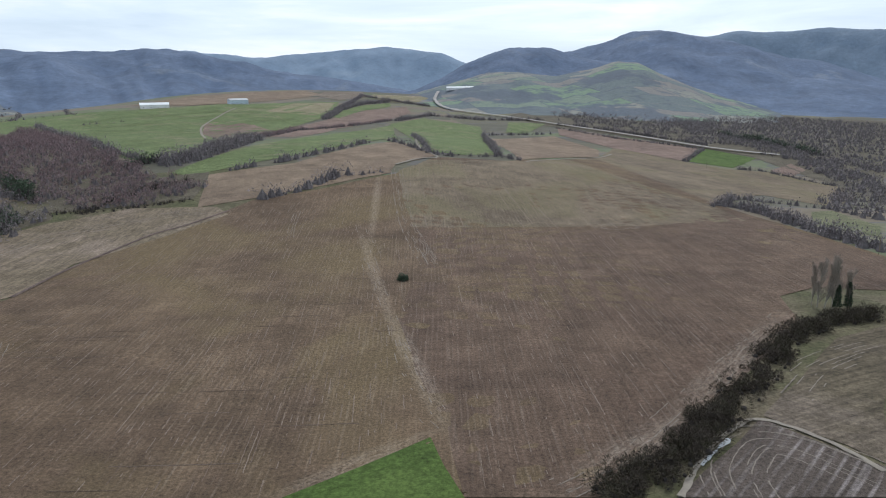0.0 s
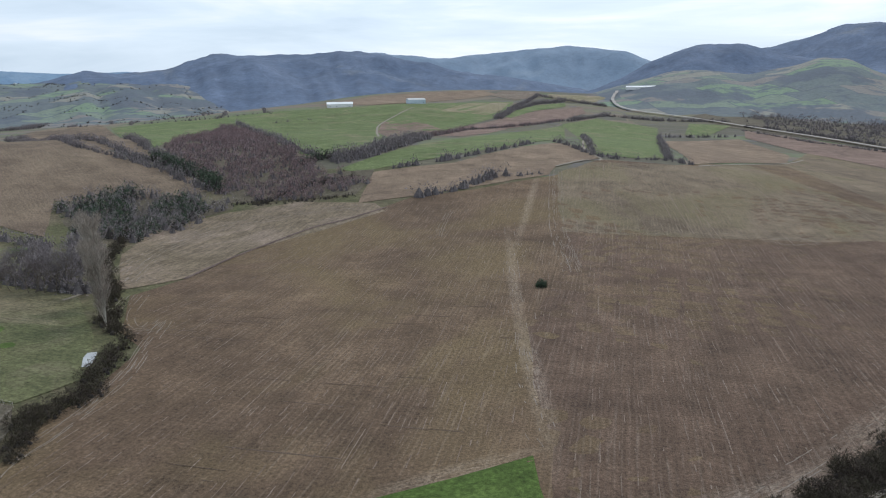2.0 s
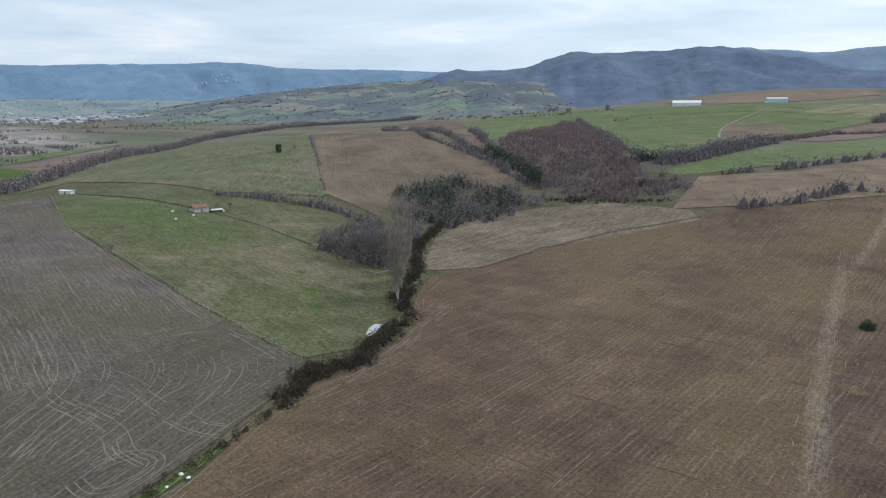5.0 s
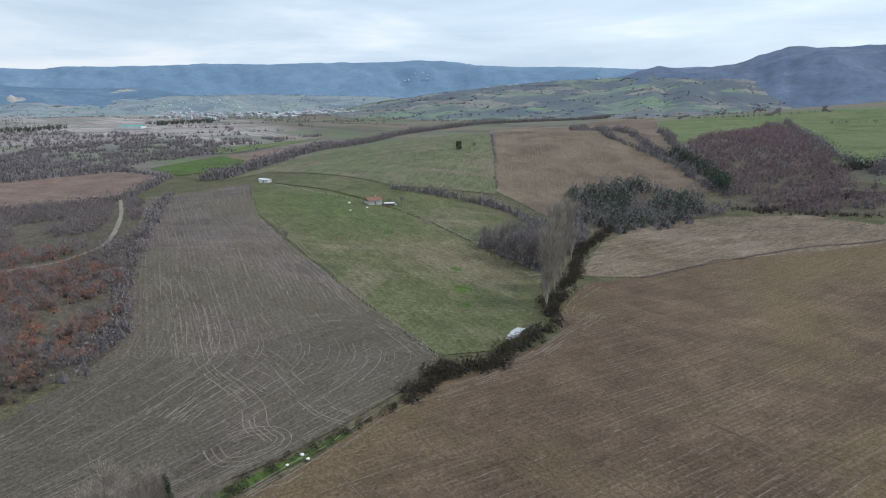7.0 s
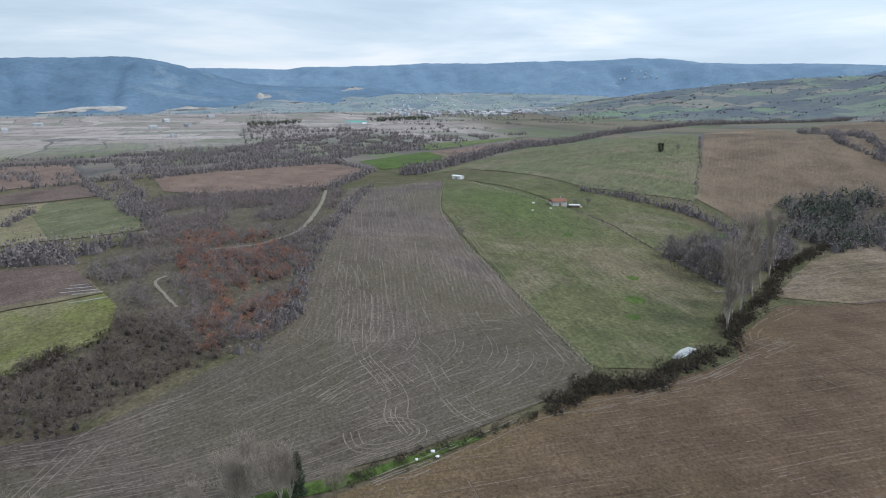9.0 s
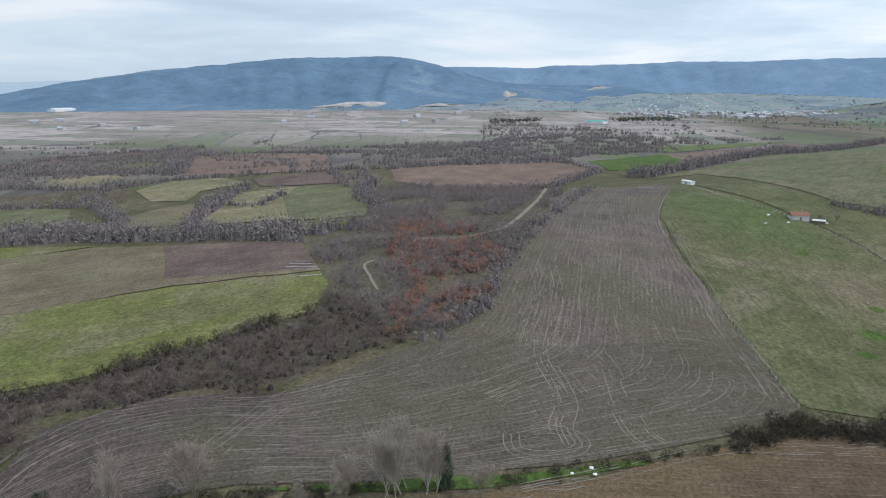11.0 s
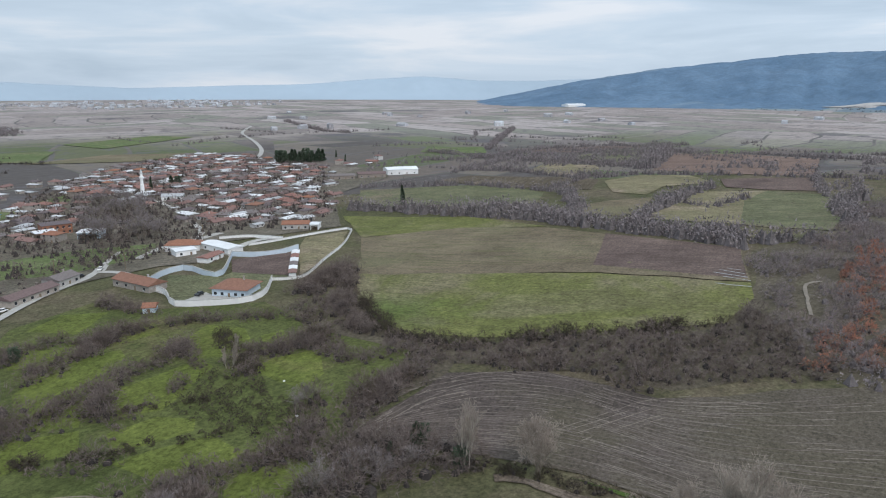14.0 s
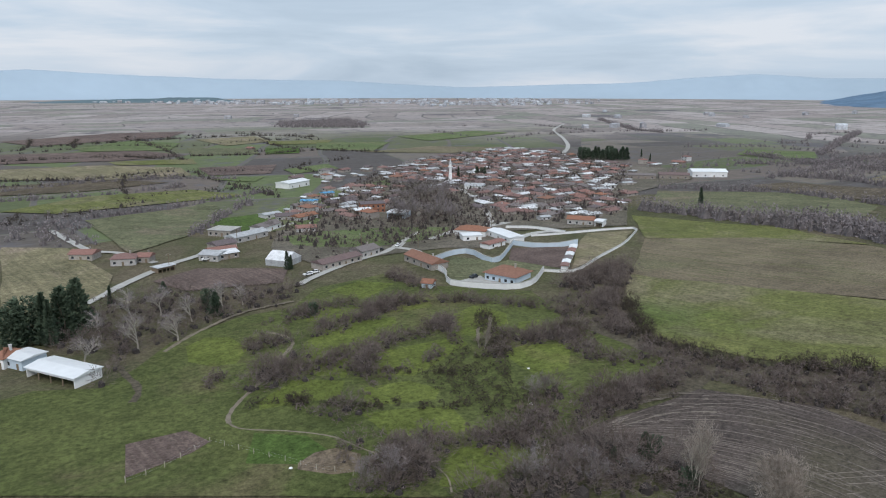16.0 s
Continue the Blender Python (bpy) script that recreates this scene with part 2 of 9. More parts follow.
def patchwork(name, cols, size, angle, hedge=(0.07, 0.06, 0.055), woods=0.4, wood=(0.06, 0.055, 0.05), north=None, near=None):
    """Far farmland: strip parcels of many tints in two lies, hedge lines between them, and woods."""
    m, nt, b = nodes_of(name)
    tint_a, line_a = parcels(nt, angle, size[0], size[1], 260, 0)
    tint_b, line_b = parcels(nt, angle + 68, size[0] * 0.8, size[1] * 1.3, 200, 3)
    v = nt.nodes.new("ShaderNodeTexVoronoi")
    v.inputs["Scale"].default_value = 1.0
    nt.links.new(place(nt, 20, (620, 480, 500)), v.inputs["Vector"])
    which = ramp(nt, v.outputs["Color"], [(0.0, grey(0)), (0.52, grey(1))])
    nt.nodes[-1].color_ramp.interpolation = "CONSTANT"
    tint, line = mixed(nt, which, tint_a, tint_b), mixed(nt, which, line_a, line_b)

    def pick(table):
        out = ramp(nt, tint, [(i / len(table), k) for i, k in enumerate(table)])
        nt.nodes[-1].color_ramp.interpolation = "CONSTANT"
        return out

    c = pick(cols)
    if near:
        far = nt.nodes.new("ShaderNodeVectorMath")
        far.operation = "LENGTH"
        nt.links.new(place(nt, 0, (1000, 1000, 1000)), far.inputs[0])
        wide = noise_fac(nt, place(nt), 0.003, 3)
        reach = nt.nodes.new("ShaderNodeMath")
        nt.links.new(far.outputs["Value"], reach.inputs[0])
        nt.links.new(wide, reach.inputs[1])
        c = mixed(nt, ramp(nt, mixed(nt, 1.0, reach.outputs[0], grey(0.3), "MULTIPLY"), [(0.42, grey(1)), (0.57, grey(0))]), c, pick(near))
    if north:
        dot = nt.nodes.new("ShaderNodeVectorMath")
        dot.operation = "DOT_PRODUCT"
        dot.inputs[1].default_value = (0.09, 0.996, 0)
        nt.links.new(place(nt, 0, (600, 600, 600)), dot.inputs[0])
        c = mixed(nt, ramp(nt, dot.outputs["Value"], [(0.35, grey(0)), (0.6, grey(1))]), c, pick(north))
    some = ramp(nt, noise_fac(nt, place(nt), 0.006, 4, 0.6), [(0.40, grey(0)), (0.48, grey(1))])
    streak = noise_fac(nt, place(nt, angle, (size[0] * 0.6, size[1] * 0.06, 1)), 1.0, 4, 0.7)
    c = mixed(nt, 0.55, c, ramp(nt, streak, [(0.3, grey(0.72)), (0.7, grey(1.26))]), "MULTIPLY")
    c = mixed(nt, mixed(nt, 1.0, line, some, "MULTIPLY"), c, hedge)
    wf = noise_fac(nt, place(nt), 0.0035, 6, 0.65)
    c = mixed(nt, ramp(nt, wf, [(0.62 - 0.25 * woods, grey(0)), (0.66 - 0.25 * woods, grey(0.9))]), c, wood)
    trees = noise_fac(nt, place(nt), 0.028, 4, 0.75)
    c = mixed(nt, ramp(nt, trees, [(0.54, grey(0)), (0.63, grey(0.75))]), c, wood)
    grain = noise_fac(nt, place(nt), 0.12, 4, 0.8)
    c = mixed(nt, 0.6, c, ramp(nt, grain, [(0.3, grey(0.7)), (0.7, grey(1.3))]), "MULTIPLY")
    nt.links.new(c, b.inputs["Base Color"])
    return m


def hillside(name, dark, light, clearing, scale=1.0, depth=1.0):
    """Wooded slopes far off, in tints with haze painted in: stands of trees, gullies and a few clearings."""
    m, nt, b = nodes_of(name)
    p = place(nt)
    col = ramp(nt, noise_fac(nt, p, 0.004 * scale, 6, 0.62, 0.5), [(0.32, dark), (0.68, light)])
    open_land = noise_fac(nt, p, 0.0028 * scale, 5, 0.6, 0.8)
    col = mixed(nt, ramp(nt, open_land, [(0.60, grey(0)), (0.66, grey(0.7))]), col, clearing)
    stands = noise_fac(nt, p, 0.011 * scale, 5, 0.7, 0.6)
    col = mixed(nt, 0.75 * depth, col, ramp(nt, stands, [(0.32, grey(0.68)), (0.68, grey(1.28))]), "MULTIPLY")
    crowns = noise_fac(nt, p, 0.055 * scale, 5, 0.8)
    col = mixed(nt, 0.7 * depth, col, ramp(nt, crowns, [(0.3, grey(0.62)), (0.7, grey(1.38))]), "MULTIPLY")
    nt.links.new(col, b.inputs["Base Color"])
    bumped(nt, b, crowns, 0.3 * depth, 8.0)
    return m


DRY = [(-83, 391, -38, 234, 2.6), (-42, 252, -15, 167, 3.2), (-103, 567, -75, 375, 2.6), (15, 140, 47, 175, 6), (43, 170, 105, 263, 6), (-48, 134, -20, 163, 3)]

MATS = {
    "soil_main": soil("brown_plough_soil", (0.096, 0.066, 0.046), (0.157, 0.110, 0.072), 97, 1.7, 0.25, (0.333, 0.270, 0.206), green=(0.150, 0.111, 0.061), bands=DRY),
    "soil_right": soil("dark_reddish_plough_soil", (0.094, 0.063, 0.047), (0.142, 0.098, 0.070), 95, 1.8, 0.24, (0.315, 0.261, 0.212), seed=3.0, bands=DRY),
    "soil_crest": soil("olive_tan_weathered_soil", (0.120, 0.093, 0.066), (0.190, 0.149, 0.104), 97, 2.2, 0.3, (0.300, 0.250, 0.190), green=(0.150, 0.128, 0.072), seed=7.0, bands=DRY[:2]),
    "soil_pale": soil("dry_pale_soil", (0.120, 0.094, 0.074), (0.200, 0.164, 0.128), 97, 1.2, 0.6, (0.304, 0.260, 0.217), patch=0.05),
    "soil_tan": soil("tan_plough_soil", (0.160, 0.118, 0.086), (0.220, 0.165, 0.118), 20, 3.0, 0.21),
    "soil_red": soil("reddish_plough_soil", (0.152, 0.107, 0.088), (0.211, 0.149, 0.122), 100, 3.0, 0.3),
    "soil_dome": soil("hill_plough_soil", (0.118, 0.088, 0.066), (0.205, 0.158, 0.112), 147, 3.0, 0.24, patch=0.006),
    "soil_grey": soil("grey_plough_soil", (0.086, 0.070, 0.062), (0.133, 0.111, 0.099), 115, 1.7, 0.3, (0.297, 0.259, 0.236), green=(0.101, 0.090, 0.061)),
    "soil_grey_far": soil("grey_plough_soil_upper", (0.102, 0.083, 0.073), (0.158, 0.130, 0.116), 175, 1.7, 0.3, (0.345, 0.300, 0.275), green=(0.118, 0.104, 0.071), seed=1.0),
    "soil_arc": soil("brown_plough_soil_lower", (0.087, 0.070, 0.059), (0.139, 0.112, 0.097), 54, 2.6, 0.8, (0.364, 0.323, 0.309), seed=5.0),
    "soil_olive": soil("olive_plough_soil", (0.138, 0.113, 0.077), (0.196, 0.166, 0.110), 115, 2.2, 0.3, (0.295, 0.253, 0.175), green=(0.142, 0.141, 0.077)),
    "soil_dark": soil("dark_plough_soil", (0.109, 0.080, 0.072), (0.160, 0.119, 0.103), 115, 2.2, 0.25),
    "fallow": turf("fallow_stubble", (0.129, 0.103, 0.068), (0.187, 0.147, 0.106), (0.234, 0.184, 0.147), 0.6, 98, 0.4),
    "fallow_green": turf("olive_fallow", (0.153, 0.141, 0.082), (0.228, 0.201, 0.122), (0.282, 0.225, 0.170), 0.55, 115, 0.35),
    "fallow_brown": turf("brown_fallow", (0.084, 0.069, 0.047), (0.119, 0.097, 0.066), (0.145, 0.117, 0.093), 0.6, 30, 0.45),
    "pasture": turf("grazed_pasture", (0.082, 0.091, 0.044), (0.124, 0.125, 0.063), (0.170, 0.145, 0.099), 0.55, 4, 0.25, [(-374, 168.8, 95, 38, 10, (0.086, 0.118, 0.040)), (-260, 204, 60, 36, 40, (0.158, 0.134, 0.086))]),
    "meadow": turf("green_meadow", (0.066, 0.082, 0.027), (0.108, 0.122, 0.042), (0.140, 0.118, 0.066), 0.5, 30, 0.15),
    "meadow_plot": turf("bright_meadow_plot", (0.088, 0.110, 0.026), (0.132, 0.154, 0.040), (0.150, 0.138, 0.058), 0.4, 30, 0.15),
    "litter": turf("leaf_littered_ground", (0.081, 0.070, 0.051), (0.120, 0.104, 0.076), (0.104, 0.102, 0.057), 0.4, 60, 0.1),
    "rough": turf("rough_grass", (0.070, 0.074, 0.037), (0.102, 0.100, 0.052), (0.133, 0.109, 0.076), 0.7, 60, 0.1),
    "yard": turf("village_yards", (0.101, 0.093, 0.071), (0.146, 0.129, 0.101), (0.186, 0.164, 0.137), 0.6, 10, 0.1),
    "grass_bright": turf("bright_grass", (0.054, 0.091, 0.021), (0.086, 0.127, 0.034), (0.112, 0.119, 0.052), 0.3, 40, 0.2),
    "wheat": turf("winter_crop", (0.094, 0.126, 0.050), (0.138, 0.170, 0.073), (0.182, 0.170, 0.101), 0.5, 165, 0.3),
    "wheat_dull": turf("dull_winter_crop", (0.101, 0.110, 0.060), (0.155, 0.155, 0.089), (0.187, 0.153, 0.113), 0.5, 147, 0.35),
    "wheat_yellow": turf("yellowish_crop", (0.104, 0.118, 0.038), (0.158, 0.164, 0.058), (0.190, 0.168, 0.105), 0.6, 115, 0.22, [(-132.9, -113.5, 34, 20, 118, (0.080, 0.120, 0.026)), (-194.1, -48.7, 45, 16, 118, (0.128, 0.126, 0.058))]),
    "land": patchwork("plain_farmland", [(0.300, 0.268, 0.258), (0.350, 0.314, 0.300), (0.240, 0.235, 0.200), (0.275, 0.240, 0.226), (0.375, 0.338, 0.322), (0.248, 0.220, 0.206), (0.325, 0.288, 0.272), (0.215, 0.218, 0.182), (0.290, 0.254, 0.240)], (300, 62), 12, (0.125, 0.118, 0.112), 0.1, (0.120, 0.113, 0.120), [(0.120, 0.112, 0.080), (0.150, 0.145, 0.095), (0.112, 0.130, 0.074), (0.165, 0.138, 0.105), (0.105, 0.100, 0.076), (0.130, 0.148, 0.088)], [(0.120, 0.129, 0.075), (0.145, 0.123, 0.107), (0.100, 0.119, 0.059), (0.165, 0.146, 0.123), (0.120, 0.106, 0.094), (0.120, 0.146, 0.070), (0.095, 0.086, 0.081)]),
    # both hill patchworks have bluish haze mixed into their parcel tints
    "hills": patchwork("hazed_hill_farmland", [(0.165, 0.205, 0.165), (0.130, 0.155, 0.158), (0.215, 0.215, 0.190), (0.125, 0.146, 0.155), (0.160, 0.220, 0.155), (0.190, 0.182, 0.172)], (190, 70), 25, (0.100, 0.118, 0.140), 0.40, (0.098, 0.116, 0.142)),
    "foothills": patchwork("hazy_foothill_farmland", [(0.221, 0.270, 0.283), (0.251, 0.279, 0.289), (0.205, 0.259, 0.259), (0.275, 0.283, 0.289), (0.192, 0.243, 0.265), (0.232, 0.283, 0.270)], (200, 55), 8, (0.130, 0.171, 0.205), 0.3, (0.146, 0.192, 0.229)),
    "twig_grey": twigs("grey_bare_twigs", [(0.168, 0.146, 0.144), (0.210, 0.184, 0.185), (0.250, 0.221, 0.223), (0.189, 0.160, 0.156)], 0.12),
    "twig_red": twigs("purple_grey_bare_scrub", [(0.165, 0.138, 0.134), (0.209, 0.178, 0.175), (0.244, 0.210, 0.208), (0.198, 0.160, 0.155), (0.225, 0.169, 0.151)], 0.035),
    "twig_rust": twigs("red_brown_bare_wood", [(0.174, 0.123, 0.123), (0.233, 0.161, 0.161), (0.270, 0.200, 0.200), (0.198, 0.150, 0.150)], 0.03),
    # trees on far slopes: the haze before them is put into their colour
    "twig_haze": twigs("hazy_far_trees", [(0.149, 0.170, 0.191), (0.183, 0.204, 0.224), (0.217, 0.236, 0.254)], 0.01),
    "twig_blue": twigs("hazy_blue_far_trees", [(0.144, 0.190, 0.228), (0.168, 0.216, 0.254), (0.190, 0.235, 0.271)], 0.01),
    "twig_fox": twigs("fox_red_dry_leaves", [(0.275, 0.130, 0.092), (0.355, 0.160, 0.108), (0.305, 0.155, 0.120)], 0.06),
    "twig_pale": twigs("pale_bare_twigs", [(0.26, 0.22, 0.185), (0.34, 0.295, 0.25), (0.23, 0.19, 0.16)]),
    "twig_dark": twigs("dark_hedge_twigs", [(0.051, 0.041, 0.033), (0.079, 0.063, 0.052), (0.060, 0.055, 0.033), (0.084, 0.066, 0.058)], 0.15),
    "twig_brown": twigs("brown_bare_twigs", [(0.094, 0.075, 0.064), (0.138, 0.111, 0.098), (0.181, 0.149, 0.137), (0.114, 0.086, 0.076), (0.106, 0.094, 0.066)], 0.10),
    # stems coloured with the shade inside bushes, paler for grey scrub
    "grey_stem_shade": plain("grey_stems_and_inner_shade", (0.135, 0.120, 0.120), 0.4, 0.5),
    "stems": plain("dark_stems_and_inner_shade", (0.054, 0.047, 0.044), 0.4, 0.5),
    "needle": twigs("dark_evergreen_leaves", [(0.045, 0.069, 0.048), (0.079, 0.106, 0.068), (0.060, 0.085, 0.058)]),
    "pale_bark": plain("pale_plane_bark", (0.36, 0.33, 0.28), 0.25, 2.0),
    "pale_wood": plain("pale_fence_timber", (0.40, 0.36, 0.29), 0.2, 2.0),
    "furrow_brown": varied_strip("dry_furrow_crests", [(0.156, 0.117, 0.090), (0.212, 0.167, 0.136), (0.133, 0.098, 0.075)]),
    "furrow_grey": varied_strip("grey_furrow_crests", [(0.160, 0.134, 0.118), (0.225, 0.194, 0.172), (0.135, 0.112, 0.098)]),
    "furrow_green": varied_strip("drilled_crop_rows", [(0.100, 0.110, 0.050), (0.150, 0.150, 0.075), (0.085, 0.100, 0.042)]),
    "scuff": plain("dry_scuffed_soil", (0.222, 0.190, 0.160), 0.35, 0.9),
    "bark": plain("grey_bark", (0.17, 0.145, 0.115), 0.3, 3.0),
    "dirt": plain("pale_dirt", (0.235, 0.208, 0.172), 0.25, 0.4),
    "track_earth": plain("trodden_earth", (0.195, 0.168, 0.128), 0.35, 0.6),
    "concrete": plain("pale_concrete", (0.407, 0.399, 0.374), 0.18, 0.5),
    "asphalt": plain("worn_road", (0.33, 0.31, 0.29), 0.2, 0.3),
    "tile": varied("clay_roof_tiles", [(0.225, 0.140, 0.126), (0.178, 0.130, 0.125), (0.150, 0.125, 0.128), (0.250, 0.158, 0.140), (0.195, 0.172, 0.166), (0.270, 0.150, 0.126)], 0.85, 1.2),
    "orange_tile": varied("orange_roof_tiles", [(0.285, 0.142, 0.095), (0.253, 0.138, 0.100)], 0.85, 1.2),
    "plaster": varied("rendered_wall", [(0.440, 0.420, 0.400), (0.330, 0.300, 0.270), (0.560, 0.545, 0.535), (0.290, 0.250, 0.220), (0.400, 0.360, 0.320), (0.230, 0.200, 0.180)], 0.9, 1.0),
    "white": plain("white_paint", (0.78, 0.78, 0.77), 0.07, 0.5),
    "bluewall": plain("pale_blue_render", (0.55, 0.63, 0.70), 0.06, 0.5),
    "metal": varied("sheet_metal_roof", [(0.62, 0.63, 0.64), (0.50, 0.51, 0.52), (0.70, 0.71, 0.72), (0.42, 0.43, 0.44)], 0.5, 0.5),
    "whitemetal": plain("white_sheet_roof", (0.74, 0.76, 0.77), 0.06, 0.3, 0.45),
    "bluemetal": plain("blue_sheet_metal", (0.10, 0.30, 0.50), 0.12, 0.5, 0.5),
    "greenmetal": plain("green_sheet_roof", (0.06, 0.42, 0.34), 0.1, 0.5, 0.5),
    "glass": plain("dark_window_glass", (0.035, 0.04, 0.045), 0.2, 1.0, 0.12),
    "brick": plain("red_brick", (0.30, 0.14, 0.09), 0.25, 1.5),
    "tyre": plain("black_rubber", (0.03, 0.03, 0.03), 0.2, 2.0),
    "darkpaint": plain("dark_car_paint", (0.04, 0.045, 0.05), 0.1, 1.0, 0.3),
    "wood": plain("weathered_timber", (0.20, 0.155, 0.11), 0.3, 3.0),
    # the pale base colour paints in the sky's reflection on the water
    "water": plain("still_water_sky_sheen", (0.40, 0.42, 0.43), 0.08, 0.3, 0.06),
    # blue distance haze is painted into the base colours of the ridges
    "ridge_near": hillside("hazed_wooded_hillside", (0.085, 0.118, 0.182), (0.128, 0.165, 0.237), (0.157, 0.185, 0.230), 1.0, 0.75),
    "ridge_mid": hillside("haze_blue_wooded_range", (0.140, 0.190, 0.255), (0.172, 0.222, 0.286), (0.188, 0.234, 0.286), 1.0, 0.5),
    "ridge_far": hillside("haze_blue_wooded_ridge", (0.141, 0.222, 0.321), (0.168, 0.255, 0.356), (0.192, 0.275, 0.367), 1.0, 0.45),
    "ridge_blue": hillside("haze_blue_far_range", (0.163, 0.225, 0.304), (0.197, 0.260, 0.341), (0.221, 0.280, 0.347), 1.0, 0.4),
    # white walls dulled and blued by haze painted into the tint
    "far_walls": twigs("haze_pale_walls", [(0.42, 0.46, 0.50), (0.52, 0.56, 0.60), (0.60, 0.63, 0.66)], 0.01),
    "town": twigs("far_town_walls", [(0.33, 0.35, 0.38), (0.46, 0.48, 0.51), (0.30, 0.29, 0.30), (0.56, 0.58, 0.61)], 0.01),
    # dark trees with bluish haze mixed into the tint
    "ridge_dark": plain("hazed_dark_plantation", (0.115, 0.165, 0.185), 0.15, 0.01),
    "quarry": plain("bare_quarry_rock", (0.375, 0.362, 0.350), 0.3, 0.02),
    # the faintest ridge: its colour is mostly painted haze
    "ridge_faint": plain("haze_faint_ridge", (0.355, 0.435, 0.505), 0.06, 0.001),
    "ridge_west": hillside("haze_blue_wooded_mountain", (0.090, 0.152, 0.230), (0.134, 0.209, 0.298), (0.169, 0.237, 0.303), 1.0, 0.6),
}

# ---- the land ----
KNOLLS = [
    (-26, 148, 150, -1.2),
    (0, 450, 200, -7.8),
    (-122, 689, 260, 26.2),
    (169, 363, 200, 2.7),
    (450, 779, 350, -27.0),
    (113, 1295, 450, 2.2),
    (-211, 453, 160, 5.4),
    (-376, 1034, 300, 7.8),
    (-728, 1369, 450, 40.6),
    (-335, 372, 160, -18.1),
    (-523, 670, 260, 14.5),
    (-230, 193, 150, -4.6),
    (-623, 436, 230, 29.6),
    (-415, 221, 150, 18.9),
    (-483, 129, 180, -7.9),
    (-290, 78, 130, 12.1),
    (-299, -26, 170, 8.5),
    (-598, -52, 250, 18.5),
    (-183, 2092, 600, 51.0),
    (1157, 1379, 700, -34.2),
    (-919, 919, 400, 7.9),
    (-125, -217, 200, -0.2),
    (-560, 1440, 300, 7.0),
    (-850, 1800, 260, 28.0),
    (-560, 1950, 280, 29.0),
]


def H(x, y):
    """The height of the land at a place."""
    z = 0.0 * x
    for kx, ky, kr, kh in KNOLLS:
        z = z + kh * np.exp(-((x - kx) ** 2 + (y - ky) ** 2) / kr ** 2)
    return z


HUB = (15.0, 45.0)


def mesh_object(name, verts, faces, material, parent=None, smooth=False):
    me = bpy.data.meshes.new(name)
    me.from_pydata([tuple(v) for v in verts], [], [tuple(f) for f in faces])
    me.materials.append(material)
    if smooth:
        me.polygons.foreach_set("use_smooth", [True] * len(me.polygons))
    ob = new(name, me)
    ob.parent = parent
    return ob


def soup(name, verts, material):
    """One mesh of loose triangles: twigs of the given material over a body of stems with inner shade painted in."""
    twig, body = verts
    every = np.concatenate([twig, body])
    n = len(every) // 3
    me = bpy.data.meshes.new(name)
    me.vertices.add(3 * n)
    me.vertices.foreach_set("co", np.asarray(every, dtype=np.float32).ravel())
    me.loops.add(3 * n)
    me.loops.foreach_set("vertex_index", np.arange(3 * n, dtype=np.int32))
    me.polygons.add(n)
    me.polygons.foreach_set("loop_start", np.arange(0, 3 * n, 3, dtype=np.int32))
    me.materials.append(material)
    me.materials.append(MATS["grey_stem_shade" if material in (MATS["twig_grey"], MATS["twig_red"], MATS["twig_rust"]) else "stems"])
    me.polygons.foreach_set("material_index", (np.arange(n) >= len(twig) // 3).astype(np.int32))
    me.update()
    return new(name, me)


radii = [0.0, 15.0, 30.0]
while radii[-1] < 4950:
    radii.append(min(4950.0, radii[-1] + max(12.0, 0.03 * radii[-1])))
SPOKES = 300
turns = np.linspace(0, 2 * math.pi, SPOKES, endpoint=False)
gx = np.concatenate([[HUB[0]]] + [HUB[0] + r * np.cos(turns) for r in radii[1:]])
gy = np.concatenate([[HUB[1]]] + [HUB[1] + r * np.sin(turns) for r in radii[1:]])
gfaces = [(0, 1 + i, 1 + (i + 1) % SPOKES) for i in range(SPOKES)]
for k in range(len(radii) - 2):
    a, b = 1 + k * SPOKES, 1 + (k + 1) * SPOKES
    gfaces += [(a + i, b + i, b + (i + 1) % SPOKES, a + (i + 1) % SPOKES) for i in range(SPOKES)]
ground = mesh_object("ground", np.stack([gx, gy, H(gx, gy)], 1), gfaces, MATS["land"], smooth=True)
tagged(ground, "rolling farmland with brown and straw coloured parcels", "ground", kind="structure")

LAYER = [0]


